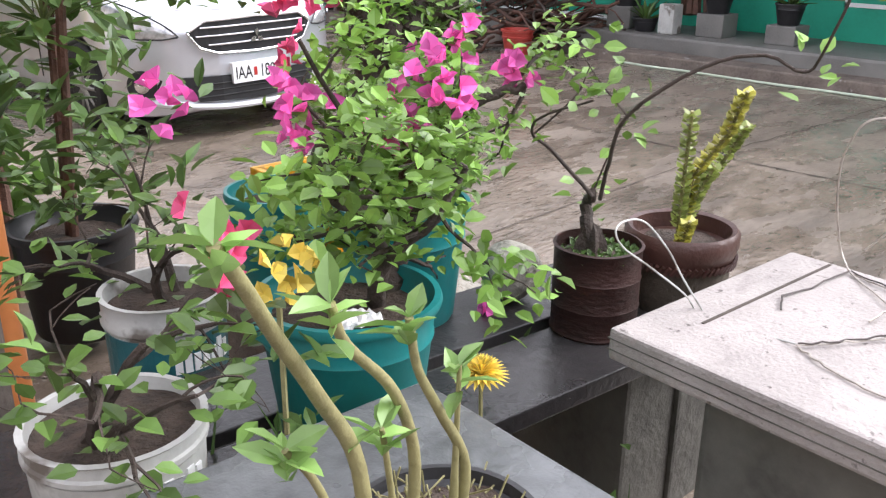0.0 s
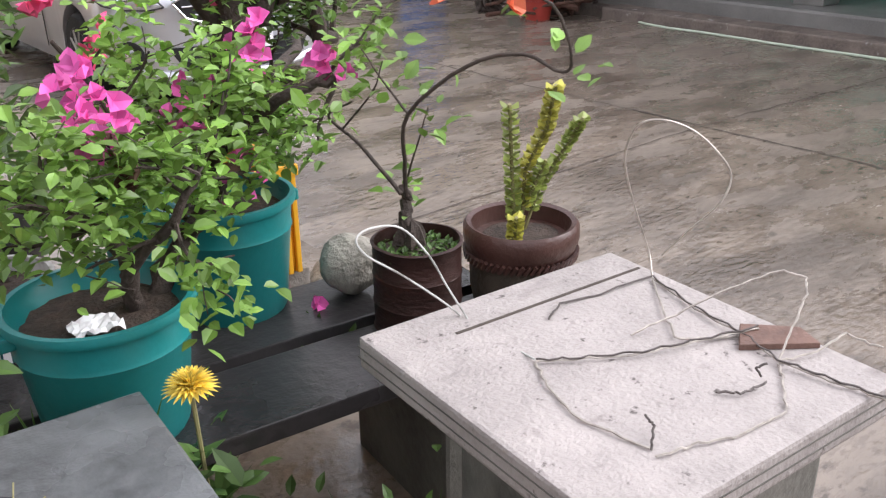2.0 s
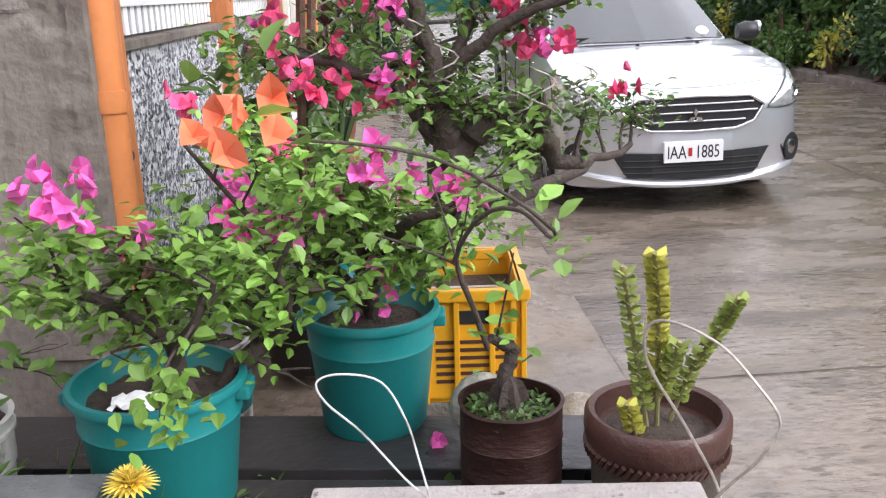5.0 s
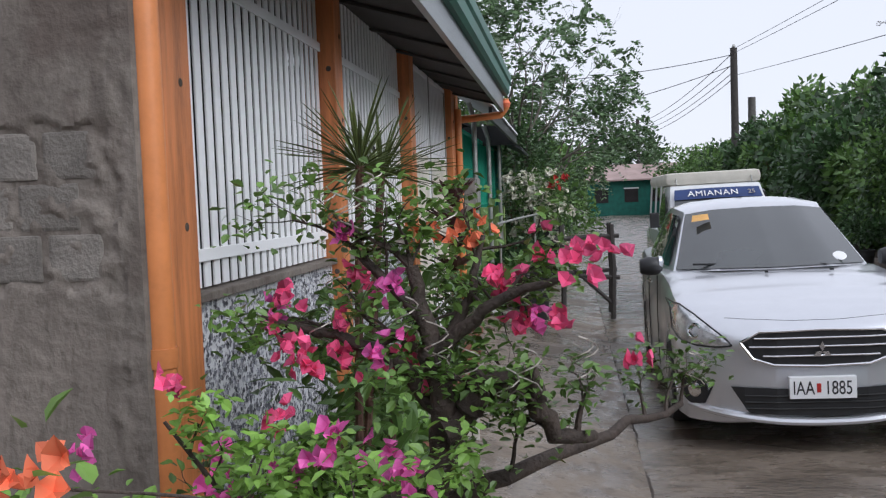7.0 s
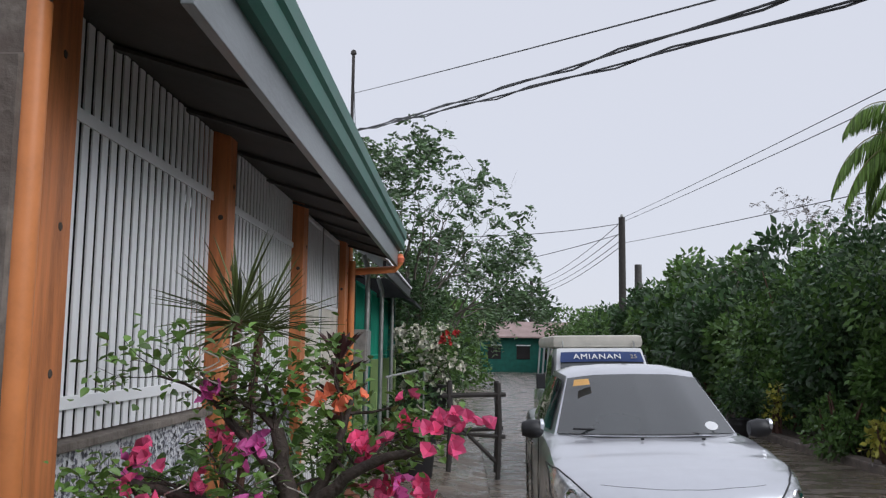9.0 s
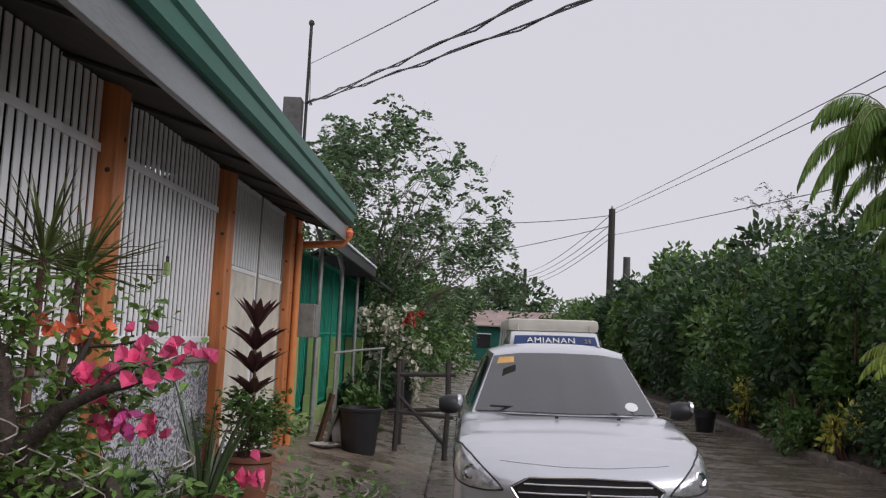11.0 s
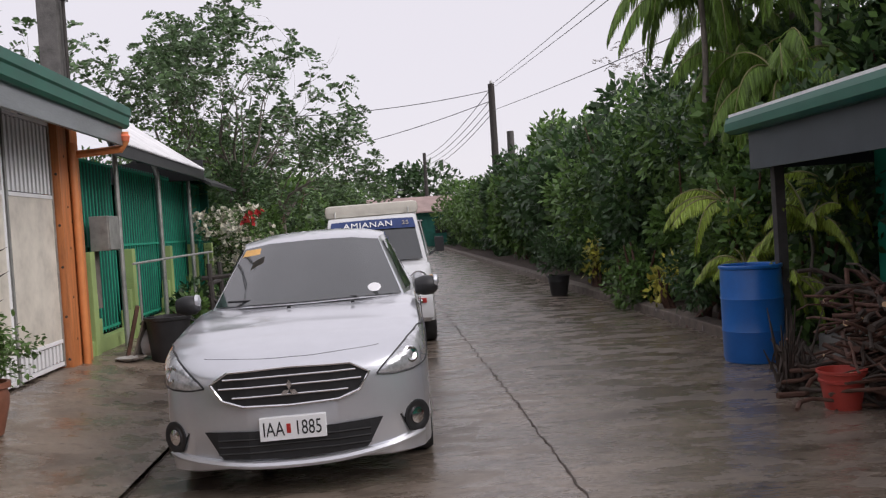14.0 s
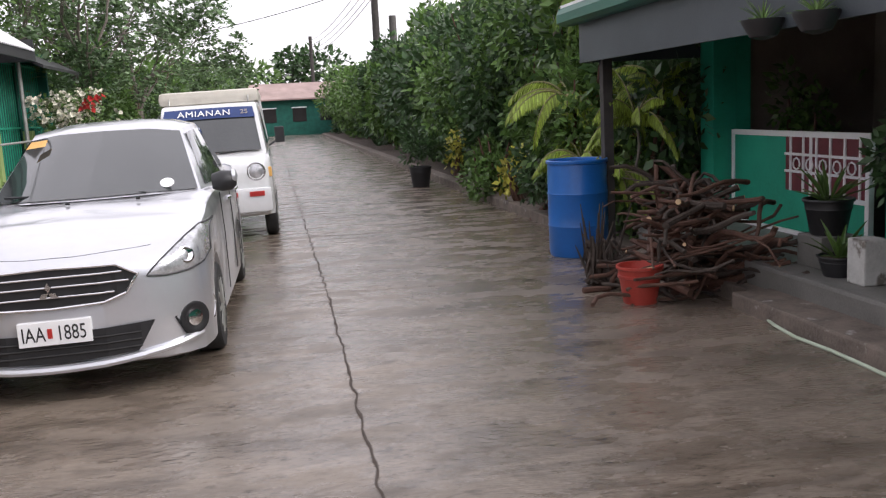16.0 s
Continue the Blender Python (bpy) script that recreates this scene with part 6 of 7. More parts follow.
# dracaena with two spiky heads
d0 = (-2.3, -2.55, 0.13)
t = thing("dracaena_pot", pose(*d0), "tall dracaena with two spiky heads in a dark pot", "potted plant")
tub(t, 0.19, 0.36, 0.8, M_BLACK)
part("cane", Shape().tube([(0, 0, 0.3), (0.03, -0.04, 0.9), (0.08, -0.1, 1.65)], 0.016, 8), M_BARKPALE, t)
part("cane", Shape().tube([(0, 0.03, 0.3), (0.05, 0.08, 0.9), (0.1, 0.16, 1.62)], 0.016, 8), M_BARKPALE, t)
s = Shape()
for c, nn in (((0.08, -0.1, 1.64), 70), ((0.1, 0.16, 1.61), 70), ((0.02, 0.05, 0.95), 26)):
    for i in range(nn):
        a, e = RNG.uniform(0, 6.28), RNG.uniform(-0.25, 1.4)
        s.leaf(c, (math.cos(a) * math.cos(e), math.sin(a) * math.cos(e), math.sin(e)), (0, 0, 1), RNG.uniform(0.22, 0.36), 0.013, 0.2)
part("foliage_tuft", s, M_DRAC, t, "narrow stiff blades", kind="stuff")
part("leaves", strew([(Vector((RNG.normal(0, 0.16), RNG.normal(0, 0.2), RNG.uniform(0.4, 1.15))), Vector((0, 0, 1))) for i in range(110)], 4, 0.11, 0.04, RNG), M_LEAFMID, t, "green undergrowth leaves", kind="stuff")

# ---- street side: drum, branch pile, porch pots ----
drum = thing("plastic_drum", pose(4.23, 3.27, 0.0), "blue plastic drum standing at the kerb", "drum")
part("drum_body", Shape().lathe([(0.27, 0), (0.285, 0.01), (0.295, 0.05), (0.297, 0.3), (0.303, 0.315), (0.297, 0.33), (0.297, 0.62), (0.303, 0.635), (0.297, 0.65), (0.293, 0.9), (0.285, 0.93)], 44), M_BLUE, drum, smooth=True)
part("drum_rim", Shape().lathe([(0.285, 0.925), (0.305, 0.93), (0.308, 0.955), (0.295, 0.965), (0.275, 0.955), (0.27, 0.9), (0.262, 0.6)], 44), M_BLUE, drum, smooth=True)
bk = thing("bucket", pose(3.92, 1.0, 0.0), "faded red plastic bucket under cut branches", "bucket")
part("bucket_body", Shape().lathe([(0.12, 0), (0.125, 0.01), (0.165, 0.27), (0.178, 0.275), (0.178, 0.295), (0.16, 0.295), (0.12, 0.02)], 36), surface("faded_red", (0.42, 0.055, 0.04), vary=0.2, scale=4, rough=0.45), bk, smooth=True)
part("bucket_band", Shape().lathe([(0.156, 0.2), (0.166, 0.205), (0.168, 0.225), (0.161, 0.23)], 36), surface("red_band", (0.36, 0.045, 0.035), rough=0.45), bk, smooth=True)
pile = thing("branch_pile", pose(4.5, 1.2, 0.0), "heap of cut brown branches beside the kerb", "branches")
rng_ = np.random.default_rng(61)
M_CUT = surface("cut_wood_end", (0.55, 0.38, 0.22), vary=0.2, rough=0.7)
for i in range(190):
    a, q = rng_.uniform(0, 6.28), rng_.normal(0, 0.26)
    high = max(0.0, 0.82 * (1 - (q / 0.7) ** 2)) * rng_.random() ** 0.7
    c = Vector((-0.05 + q * 0.8, rng_.normal(0, 0.28), 0.06 + high))
    L, r0 = rng_.uniform(0.3, 1.0), rng_.uniform(0.008, 0.03)
    d = Vector((math.cos(a), math.sin(a), rng_.normal(0.0, 0.28)))
    if i % 5 == 0:
        d = Vector((rng_.uniform(0.2, 1), -rng_.uniform(0.2, 1), rng_.uniform(-0.1, 0.35)))
        c = Vector((0.25, -0.2, rng_.uniform(0.08, 0.35)))
    d.normalize()
    pts = [c + d * L * (k / 6 - 0.5) for k in range(7)]
    bend = Vector(rng_.normal(0, 0.06, 3))
    pts = [p + bend * math.sin(k * 0.9) for k, p in enumerate(pts)]
    pts = [Vector((p.x, p.y, max(p.z, r0 + 0.002))) for p in pts]
    br = part("branch", Shape().tube(pts, [r0 * (1 - 0.07 * k) for k in range(7)], 7), M_BARKPALE if i % 3 else M_BARK, pile, smooth=True)
    if i % 4 == 0:
        e = (pts[0] - pts[1]).normalized()
        part("cut_end", Shape().tube([pts[0], pts[0] + e * 0.004], r0 * 0.96, 8), M_CUT, br)
root = Shape()
for i in range(40):
    a = rng_.uniform(0, 6.28)
    root.tube([(-0.62 + rng_.normal(0, 0.05), 0.55 + rng_.normal(0, 0.08), 0.03), (-0.62 + 0.12 * math.cos(a), 0.55 + 0.12 * math.sin(a), rng_.uniform(0.08, 0.4)), (-0.6 + 0.25 * math.cos(a), 0.5 + 0.25 * math.sin(a), rng_.uniform(0.02, 0.75))], [0.03, 0.015, 0.004], 6)
part("root_clump", root, M_BARK, pile, "dark tangled root clump", smooth=True, kind="stuff")
hose = thing("garden_hose", pose(4.4, 0, 0.0), "pale green hose lying along the kerb", "hose")
part("hose", Shape().tube([(0.12, 0.35, 0.02), (0.03, 0.0, 0.014)] + [(-0.01 + 0.04 * noise.noise((i * 0.4, 0, 0)), -0.3 - i * 0.35, 0.013) for i in range(24)], 0.012, 8), M_HOSE, hose, smooth=True)


def porch_pot(base, r, h, seed, label, tall=0.35):
    t = thing("porch_pot", pose(*base), label, "potted plant", "pots on the porch edge")
    tub(t, r, h, 0.72, M_BLACK)
    rng = np.random.default_rng(seed)
    s = Shape()
    for i in range(26):
        a, e = rng.uniform(0, 6.28), rng.uniform(0.3, 1.3)
        s.leaf((0.02 * math.cos(a), 0.02 * math.sin(a), h * 0.86), (math.cos(a) * math.cos(e), math.sin(a) * math.cos(e), math.sin(e)), (0, 0, 1), tall * rng.uniform(0.6, 1.1), 0.035, 0.3)
    part("foliage_tuft", s, M_LEAFMID, t, "pointed green blades")
    return t


fixed("ledge_block", Shape().box(5.0, 5.3, 0.35, 0.65, 0.27, 0.5).box(5.0, 5.3, -0.75, -0.45, 0.27, 0.5).box(5.0, 5.3, -1.5, -1.2, 0.27, 0.45), M_PORCH, "small concrete plinth on the porch", bevel=0.01)
porch_pot((5.15, 0.5, 0.5), 0.17, 0.26, 71, "dark pot with aloe on a small plinth")
porch_pot((5.0, 0.15, 0.27), 0.14, 0.14, 72, "low dark pot with aloe leaves", 0.3)
porch_pot((5.15, -0.6, 0.5), 0.15, 0.22, 73, "dark pot with pointed leaves on a plinth")
porch_pot((5.15, -1.35, 0.45), 0.14, 0.2, 74, "black pot with a leafy plant")
wb = thing("wall_box", pose(5.0, -0.15, 0.27), "pale grey plastic box on the porch", "box")
part("box_body", Shape().box(-0.09, 0.09, -0.09, 0.09, 0, 0.3), M_PAIL, wb, bevel=0.015)
for k, (p, y) in enumerate((((4.220, -0.206, 1.932), 0), ((4.220, -0.745, 1.920), 1))):
    t = thing("hanging_pot", pose(p[0], p[1], p[2] - 0.09), "black hanging pot with spider plant under the porch roof", "hanging pot", "hanging pots")
    part("bowl", Shape().lathe([(0.02, 0), (0.08, 0.02), (0.125, 0.1), (0.13, 0.12), (0.115, 0.12), (0.06, 0.06)], 28), M_BLACK, t, smooth=True)
    part("hanger", Shape().tube([(0.0, 0, 0.1), (0.04, 0, 0.3), (0.08, 0, 2.3 - p[2] + 0.12)], 0.003, 4), M_BLACK, t)
    s = Shape()
    for i in range(36):
        a, e = RNG.uniform(0, 6.28), RNG.uniform(0.2, 1.2)
        s.leaf((0, 0, 0.1), (math.cos(a) * math.cos(e), math.sin(a) * math.cos(e), math.sin(e)), (0, 0, 1), RNG.uniform(0.1, 0.22), 0.013, 0.2)
    part("foliage_tuft", s, M_LEAFADEN, t, "arching pale green blades", kind="stuff")

# ---- left side: bin, frame, junk ----
bn = thing("rubbish_bin", pose(-1.99, 5.4, 0.14), "black plastic bin on the apron", "bin")
part("bin_body", Shape().lathe([(0.2, -0.02), (0.205, 0.0), (0.255, 0.5), (0.275, 0.505), (0.28, 0.54), (0.25, 0.545), (0.2, 0.05)], 36), M_BLACK, bn, smooth=True)
for sx in (-1, 1):
    part("handle", Shape().tube([(sx * 0.27, -0.07, 0.5), (sx * 0.31, -0.05, 0.47), (sx * 0.31, 0.05, 0.47), (sx * 0.27, 0.07, 0.5)], 0.01, 6), M_BLACK, bn)
jk = thing("scrap_heap", pose(-2.5, 5.45, 0.22), "scrap boards and a grey sack leaning by the pillar", "scrap")
part("board", Shape().box(-0.02, 0.02, -0.12, 0.1, 0, 0.62, Euler((0, radians(14), 0.3)).to_matrix()), M_BARKPALE, jk, bevel=0.004)
part("board", Shape().box(0.1, 0.125, -0.1, 0.16, 0, 0.5, Euler((0, radians(20), -0.2)).to_matrix()), M_TRUNKG, jk, bevel=0.004)
part("sack", Shape().lathe([(0.1, 0), (0.14, 0.05), (0.15, 0.2), (0.1, 0.32), (0.03, 0.38)], 16, (0.3, 0.05, 0), wobble=0.15), surface("grey_sack", (0.35, 0.34, 0.33), vary=0.3, bump=0.5), jk, smooth=True)
part("basin", Shape().lathe([(0.12, 0), (0.17, 0.03), (0.175, 0.035), (0.12, 0.012)], 24, (0.12, -0.28, 0.0)), M_PAIL, jk, smooth=True)
fr = thing("wooden_frame", pose(-1.25, 6.1, 0.05), "rough dark wooden trestle frame beside the street", "trestle")
for x, y in ((-0.35, 0), (0.3, 0), (-0.35, 0.7), (0.3, 0.7)):
    part("leg", Shape().tube([(x, y, -0.05), (x + 0.02, y, 0.6), (x, y, 1.2)], 0.035, 7), M_POLEW, fr)
for a, b in (((-0.45, 0, 1.02), (0.4, 0, 1.05)), ((-0.45, 0.7, 1.0), (0.4, 0.7, 1.02)), ((-0.35, -0.05, 0.95), (-0.35, 0.8, 0.95)), ((0.3, -0.05, 0.95), (0.3, 0.8, 0.95)), ((-0.38, 0, 0.8), (0.3, 0, 0.15)), ((-0.45, 0, 0.55), (0.4, 0, 0.5)), ((-0.45, 0.7, 0.5), (0.4, 0.7, 0.55))):
    part("rail", Shape().tube([a, b], 0.03, 6), M_POLEW, fr)
wt = thing("white_bougainvillea", pose(-1.95, 11.6, 0.0), "white and red bougainvillea in stacked black pots", "potted plant")
tub(wt, 0.28, 0.55, 0.8, M_BLACK)
part("upper_pot", Shape().lathe([(0.2, 0.5), (0.27, 0.95), (0.29, 1.0), (0.25, 1.0)], 28), M_BLACK, wt, smooth=True)
rng_ = np.random.default_rng(81)
wood, tips = Shape(), []
for i in range(7):
    grow(wood, tips, (rng_.normal(0, 0.05), rng_.normal(0, 0.05), 0.98), (rng_.normal(0, 0.45), rng_.normal(0, 0.45), 1), 0.5, 0.02, 3, rng_, 0.02, 0.6, 2)
part("trunk", wood, M_BARK, wt)
part("leaves", strew(tips, 6, 0.09, 0.055, rng_, 0.12), M_LEAFMID, wt, kind="stuff")
for i in range(140):
    p, d = tips[int(rng_.integers(len(tips)))]
    part("flower_head", bracts(p + d * 0.12 + Vector((0, -0.08, 0)), 0.07, rng_, 4, 0.06), M_REDFL if (p.x > 0.15 and p.z > 1.7) else M_WHITEFL, wt, kind="stuff")

# ---- trees, hedge and palms ----
def mass(pts, dirs, length, width, rng):
    """Many small pointed leaves as plain folded blades."""
    n = len(pts)
    way = dirs / np.linalg.norm(dirs, axis=1, keepdims=True)
    side = np.cross(way, rng.normal(0, 1, (n, 3)))
    side /= np.linalg.norm(side, axis=1, keepdims=True) + 1e-9
    L = (length * rng.uniform(0.6, 1.3, n))[:, None]
    W = L * (width / length)
    v = np.stack([pts, pts + way * L * 0.45 + side * W / 2, pts + way * L, pts + way * L * 0.45 - side * W / 2], 1).reshape(-1, 3)
    s = Shape()
    s.v = v.tolist()
    s.f = (np.arange(n)[:, None] * 4 + np.arange(4)).tolist()
    return s


def crown_points(n, rng, radii, lumps=9, gap=0.0):
    """Places in an uneven crown of several lumps, denser at the skin."""
    c = rng.normal(0, 0.42, (lumps, 3))
    c[:, 2] = np.clip(c[:, 2], -0.7, 0.75)
    r = rng.uniform(0.28, 0.6, lumps)
    k = rng.integers(lumps, size=n)
    d = rng.normal(0, 1, (n, 3))
    d /= np.linalg.norm(d, axis=1, keepdims=True)
    q = c[k] + d * (r[k] * rng.uniform(0.35, 1.0, n) ** 0.5)[:, None] * (1 + 0.3 * rng.normal(0, 1, n) * 0.3)[:, None]
    return q * np.array(radii), d


def shrub(x, y, z0, radii, n, leaf, mat, seed, label, category="shrub", stems=5, group="hedge shrubs", lumps=9):
    rng = np.random.default_rng(seed)
    t = thing("shrub", pose(x, y, z0), label, category, group)
    for i in range(stems):
        w = Shape()
        a = rng.uniform(0, 6.28)
        e = np.array((math.cos(a) * radii[0] * 0.6, math.sin(a) * radii[1] * 0.6, radii[2] * rng.uniform(0.9, 1.7)))
        w.tube([(rng.normal(0, 0.1), rng.normal(0, 0.1), -0.1), tuple(e * 0.5 + rng.normal(0, 0.05, 3)), tuple(e)], [0.05, 0.03, 0.01], 6)
        part("stem", w, M_BARKPALE, t)
    p, d = crown_points(n, rng, radii, lumps)
    p[:, 2] += radii[2] * 0.95
    keep = p[:, 2] > 0.02
    part("leaves", mass(p[keep], d[keep] + rng.normal(0, 0.7, (keep.sum(), 3)) - np.array((0, 0, 0.25)), leaf, leaf * 0.5, rng), mat, t, kind="stuff")
    return t


rng_ = np.random.default_rng(90)
mats = (M_LEAFDARK, M_LEAFMID, M_LEAFDARK, M_LEAFMID, M_LEAFDARK)
y, k = 4.6, 0
while y < 62:
    near = y < 16
    h = (1.35 if y < 9 else 1.75) + rng_.uniform(-0.2, 0.35)
    shrub(5.75 + rng_.uniform(-0.2, 0.3) + (0.012 * y), y, 0.05, (1.15, 1.3 if near else 2.3, h), 6500 if near else 5200, 0.15 if near else 0.24, mats[k % 5], 100 + k, "dense dark green roadside shrub", lumps=14)
    shrub(7.9 + rng_.uniform(-0.3, 0.5), y + 0.6, 0.05, (1.7, 1.7 if near else 2.6, h * (1.45 if y < 8 else 1.15) + (0.25 if k % 3 == 0 else 0)), 5200, 0.2 if near else 0.32, mats[(k + 1) % 5], 200 + k, "tall green tree behind the hedge", "tree", lumps=12)
    y += 1.5 if near else 3.6
    k += 1
for i, (x, yy, h) in enumerate(((7.9, 6.2, 3.5), (7.6, 8.0, 2.7), (9.2, 4.8, 3.0), (8.0, 4.6, 3.2))):
    shrub(x, yy, 0.3, (1.5, 1.5, h), 6500, 0.2, M_LEAFMID if i % 2 else M_LEAFDARK, 260 + i, "tall leafy tree above the hedge", "tree", lumps=12)
shrub(7.3, 6.0, 0.05, (1.5, 1.3, 2.5), 6500, 0.2, M_LEAFDARK, 272, "dark leafy tree behind the palms", "tree", lumps=14)
shrub(6.5, 7.4, 0.05, (1.1, 1.2, 2.0), 6000, 0.18, M_LEAFMID, 273, "leafy tree between the palms", "tree", lumps=14)
shrub(5.1, 5.3, 0.05, (0.6, 0.7, 1.2), 4500, 0.12, M_LEAFMID, 270, "leafy shrub hiding the palm trunk")
for i, (x, yy, r, h, m) in enumerate(((-2.45, -1.95, 0.3, 0.42, M_LEAFTRAINED), (-2.5, -1.3, 0.26, 0.36, M_LEAFMID), (-2.58, -0.45, 0.2, 0.3, M_LEAFDARK), (-2.6, 0.75, 0.16, 0.26, M_LEAFDARK))):
    shrub(x, yy, 0.08, (r, r * 1.2, h), 900, 0.1, m, 330 + i, "leafy green undergrowth along the house wall", group="plants along the house wall", stems=6)
# low yellowish plants and ferns beside the drum
shrub(4.95, 4.15, 0.05, (0.35, 0.4, 0.3), 700, 0.12, foliage("lime_croton", (0.22, 0.27, 0.03)), 301, "low lime green croton by the kerb")
shrub(5.3, 3.75, 0.05, (0.5, 0.4, 0.85), 1800, 0.13, M_LEAFMID, 302, "leafy shrub beside the porch post")
for i, (x, yy, z) in enumerate(((4.8, 7.6, 0.4), (4.85, 12.5, 0.6))):
    shrub(x, yy, 0.05, (0.26, 0.3, z), 170, 0.13, M_LEAFYEL, 310 + i, "yellow-green variegated shrub in the hedge", stems=3)
shrub(4.95, 6.3, 0.05, (0.45, 0.7, 0.55), 1800, 0.1, M_LEAFDARK, 303, "low dark shrub at the kerb")
shrub(4.85, 9.3, 0.05, (0.5, 0.9, 0.6), 2000, 0.11, M_LEAFMID, 304, "low shrub leaning over the kerb")
shrub(6.3, 2.55, 0.3, (0.35, 0.3, 0.7), 900, 0.1, M_LEAFMID, 305, "dim potted shrub inside the porch")
shrub(5.3, -0.2, 0.55, (0.3, 0.35, 0.45), 900, 0.09, M_LEAFDARK, 306, "leafy shrub with red blossoms on the porch")
fp = thing("kerb_pot", pose(4.07, 12.2, 0.0), "black pot with a leafy shrub at the kerb", "potted plant")
tub(fp, 0.22, 0.4, 0.75, M_BLACK)
p_, d_ = crown_points(1200, rng_, (0.5, 0.5, 0.5))
part("leaves", mass(p_ + np.array((0, 0, 0.8)), d_, 0.1, 0.05, rng_), M_LEAFDARK, fp, kind="stuff")


def palm(x, y, z0, height, fronds, length, seed, mat=M_PALM, droop=0.22, label="tall palm with drooping feathery fronds"):
    rng = np.random.default_rng(seed)
    t = thing("palm", pose(x, y, z0), label, "palm", "palms")
    part("trunk", Shape().tube([(0.03 * math.sin(i), 0.02 * math.cos(i), height * i / 10) for i in range(11)], [min(0.09, 0.03 * length) * (1 - 0.03 * i) for i in range(11)], 12), M_TRUNKG, t, smooth=True)
    for i in range(fronds):
        a, e = 2 * math.pi * (i * 0.382 + rng.uniform(-0.04, 0.04)), rng.uniform(0.25, 1.35)
        d = Vector((math.cos(a) * math.cos(e), math.sin(a) * math.cos(e), math.sin(e)))
        sag = droop * rng.uniform(0.55, 1.3)
        L, p, pts = length * rng.uniform(0.75, 1.15), Vector((0, 0, height)), []
        for k in range(15):
            pts.append(p.copy())
            p = p + d * L / 14
            d = (d + Vector((0, 0, -sag))).normalized()
        fr_ = part("frond", Shape().tube(pts, [0.016 * (1 - k / 16) for k in range(15)], 5), M_STEM, t)
        s = Shape()
        for k in range(2, 15):
            w = (pts[k] - pts[k - 1]).normalized()
            sd = w.cross(Vector((0, 0, 1))).normalized()
            for j in range(5):
                q = pts[k - 1].lerp(pts[k], j / 5)
                for sg in (-1, 1):
                    ll = 0.46 * math.sin(math.pi * (0.12 + 0.8 * k / 15)) * rng.uniform(0.85, 1.1) * length / 2.0
                    s.leaf(q, w * 0.6 + sd * sg * 0.75 + Vector((0, 0, -1.3 + rng.normal(0, 0.25))), (0, 0, 1), ll, 0.014 + 0.007 * length, 0.15)
        part("leaflet_fringe", s, mat, fr_, kind="stuff")
    return t


palm(5.3, 7.0, 0.05, 4.7, 30, 1.8, 401, droop=0.27)
palm(6.2, 5.5, 0.05, 5.0, 30, 1.9, 402, droop=0.27)
palm(6.9, 7.6, 0.05, 5.6, 26, 2.0, 411, droop=0.27)
palm(5.75, 5.6, 0.05, 3.0, 26, 1.5, 405, droop=0.28)
palm(6.1, 7.2, 0.05, 3.4, 24, 1.6, 410, droop=0.28)
LIMEY = "lime green young palm with feathery fronds"
palm(4.93, 3.42, 0.05, 1.25, 16, 0.65, 403, M_FERN, 0.2, LIMEY)
palm(5.3, 3.6, 0.05, 1.55, 12, 0.6, 406, M_FERN, 0.2, LIMEY)
palm(4.75, 3.5, 0.05, 0.7, 14, 0.6, 408, M_FERN, 0.2, LIMEY)
palm(4.75, 4.6, 0.05, 0.75, 14, 0.7, 407, M_FERN, 0.2, LIMEY)
palm(4.85, 5.3, 0.05, 1.5, 14, 0.9, 409, M_FERN, 0.22, LIMEY)
palm(6.6, 8.4, 0.05, 4.2, 16, 2.0, 404)


def airy_tree(x, y, z0, trunk, seed, height, reach, n_limbs, per, leaf, mat, label, depth=4):
    """An open tree with thin limbs and small feathery leaves."""
    rng = np.random.default_rng(seed)
    t = thing("tree", pose(x, y, z0), label, "tree", "street trees")
    w, tips = Shape(), []
    w.tube([(0, 0, -0.1), (0.05, 0.05, height * 0.25), (0, 0.1, height * 0.45)], [trunk, trunk * 0.8, trunk * 0.6], 10)
    for i in range(n_limbs):
        a = 2 * math.pi * i / n_limbs + rng.uniform(-0.3, 0.3)
        grow(w, tips, (0, 0.05, height * rng.uniform(0.3, 0.45)), (math.cos(a) * reach, math.sin(a) * reach, 1), height * 0.24, trunk * 0.45, depth, rng, -0.02, 0.42, 2)
    part("trunk", w, M_TRUNKG, t, "pale grey trunk and thin limbs")
    pts, dirs = [], []
    for p, d in tips[len(tips) // 6:]:
        for k in range(per if rng.random() < 0.72 else 0):
            a = (Vector(rng.normal(0, 1, 3)) + d * 0.9 + Vector((0, 0, 0.2))).normalized()
            side = a.cross(Vector(rng.normal(0, 0.3, 3)) + Vector((0, 0, 1))).normalized()
            for j in range(1, 9):
                q = p + a * 0.05 * j + Vector((0, 0, -0.004 * j * j))
                for sg in (-1, 1):
                    pts.append(q)
                    dirs.append(side * sg + a * 0.35 + Vector(rng.normal(0, 0.15, 3)))
    part("leaves", mass(np.array(pts), np.array(dirs), leaf, leaf * 0.5, rng), mat, t, "small feathery leaves", kind="stuff")
    return t


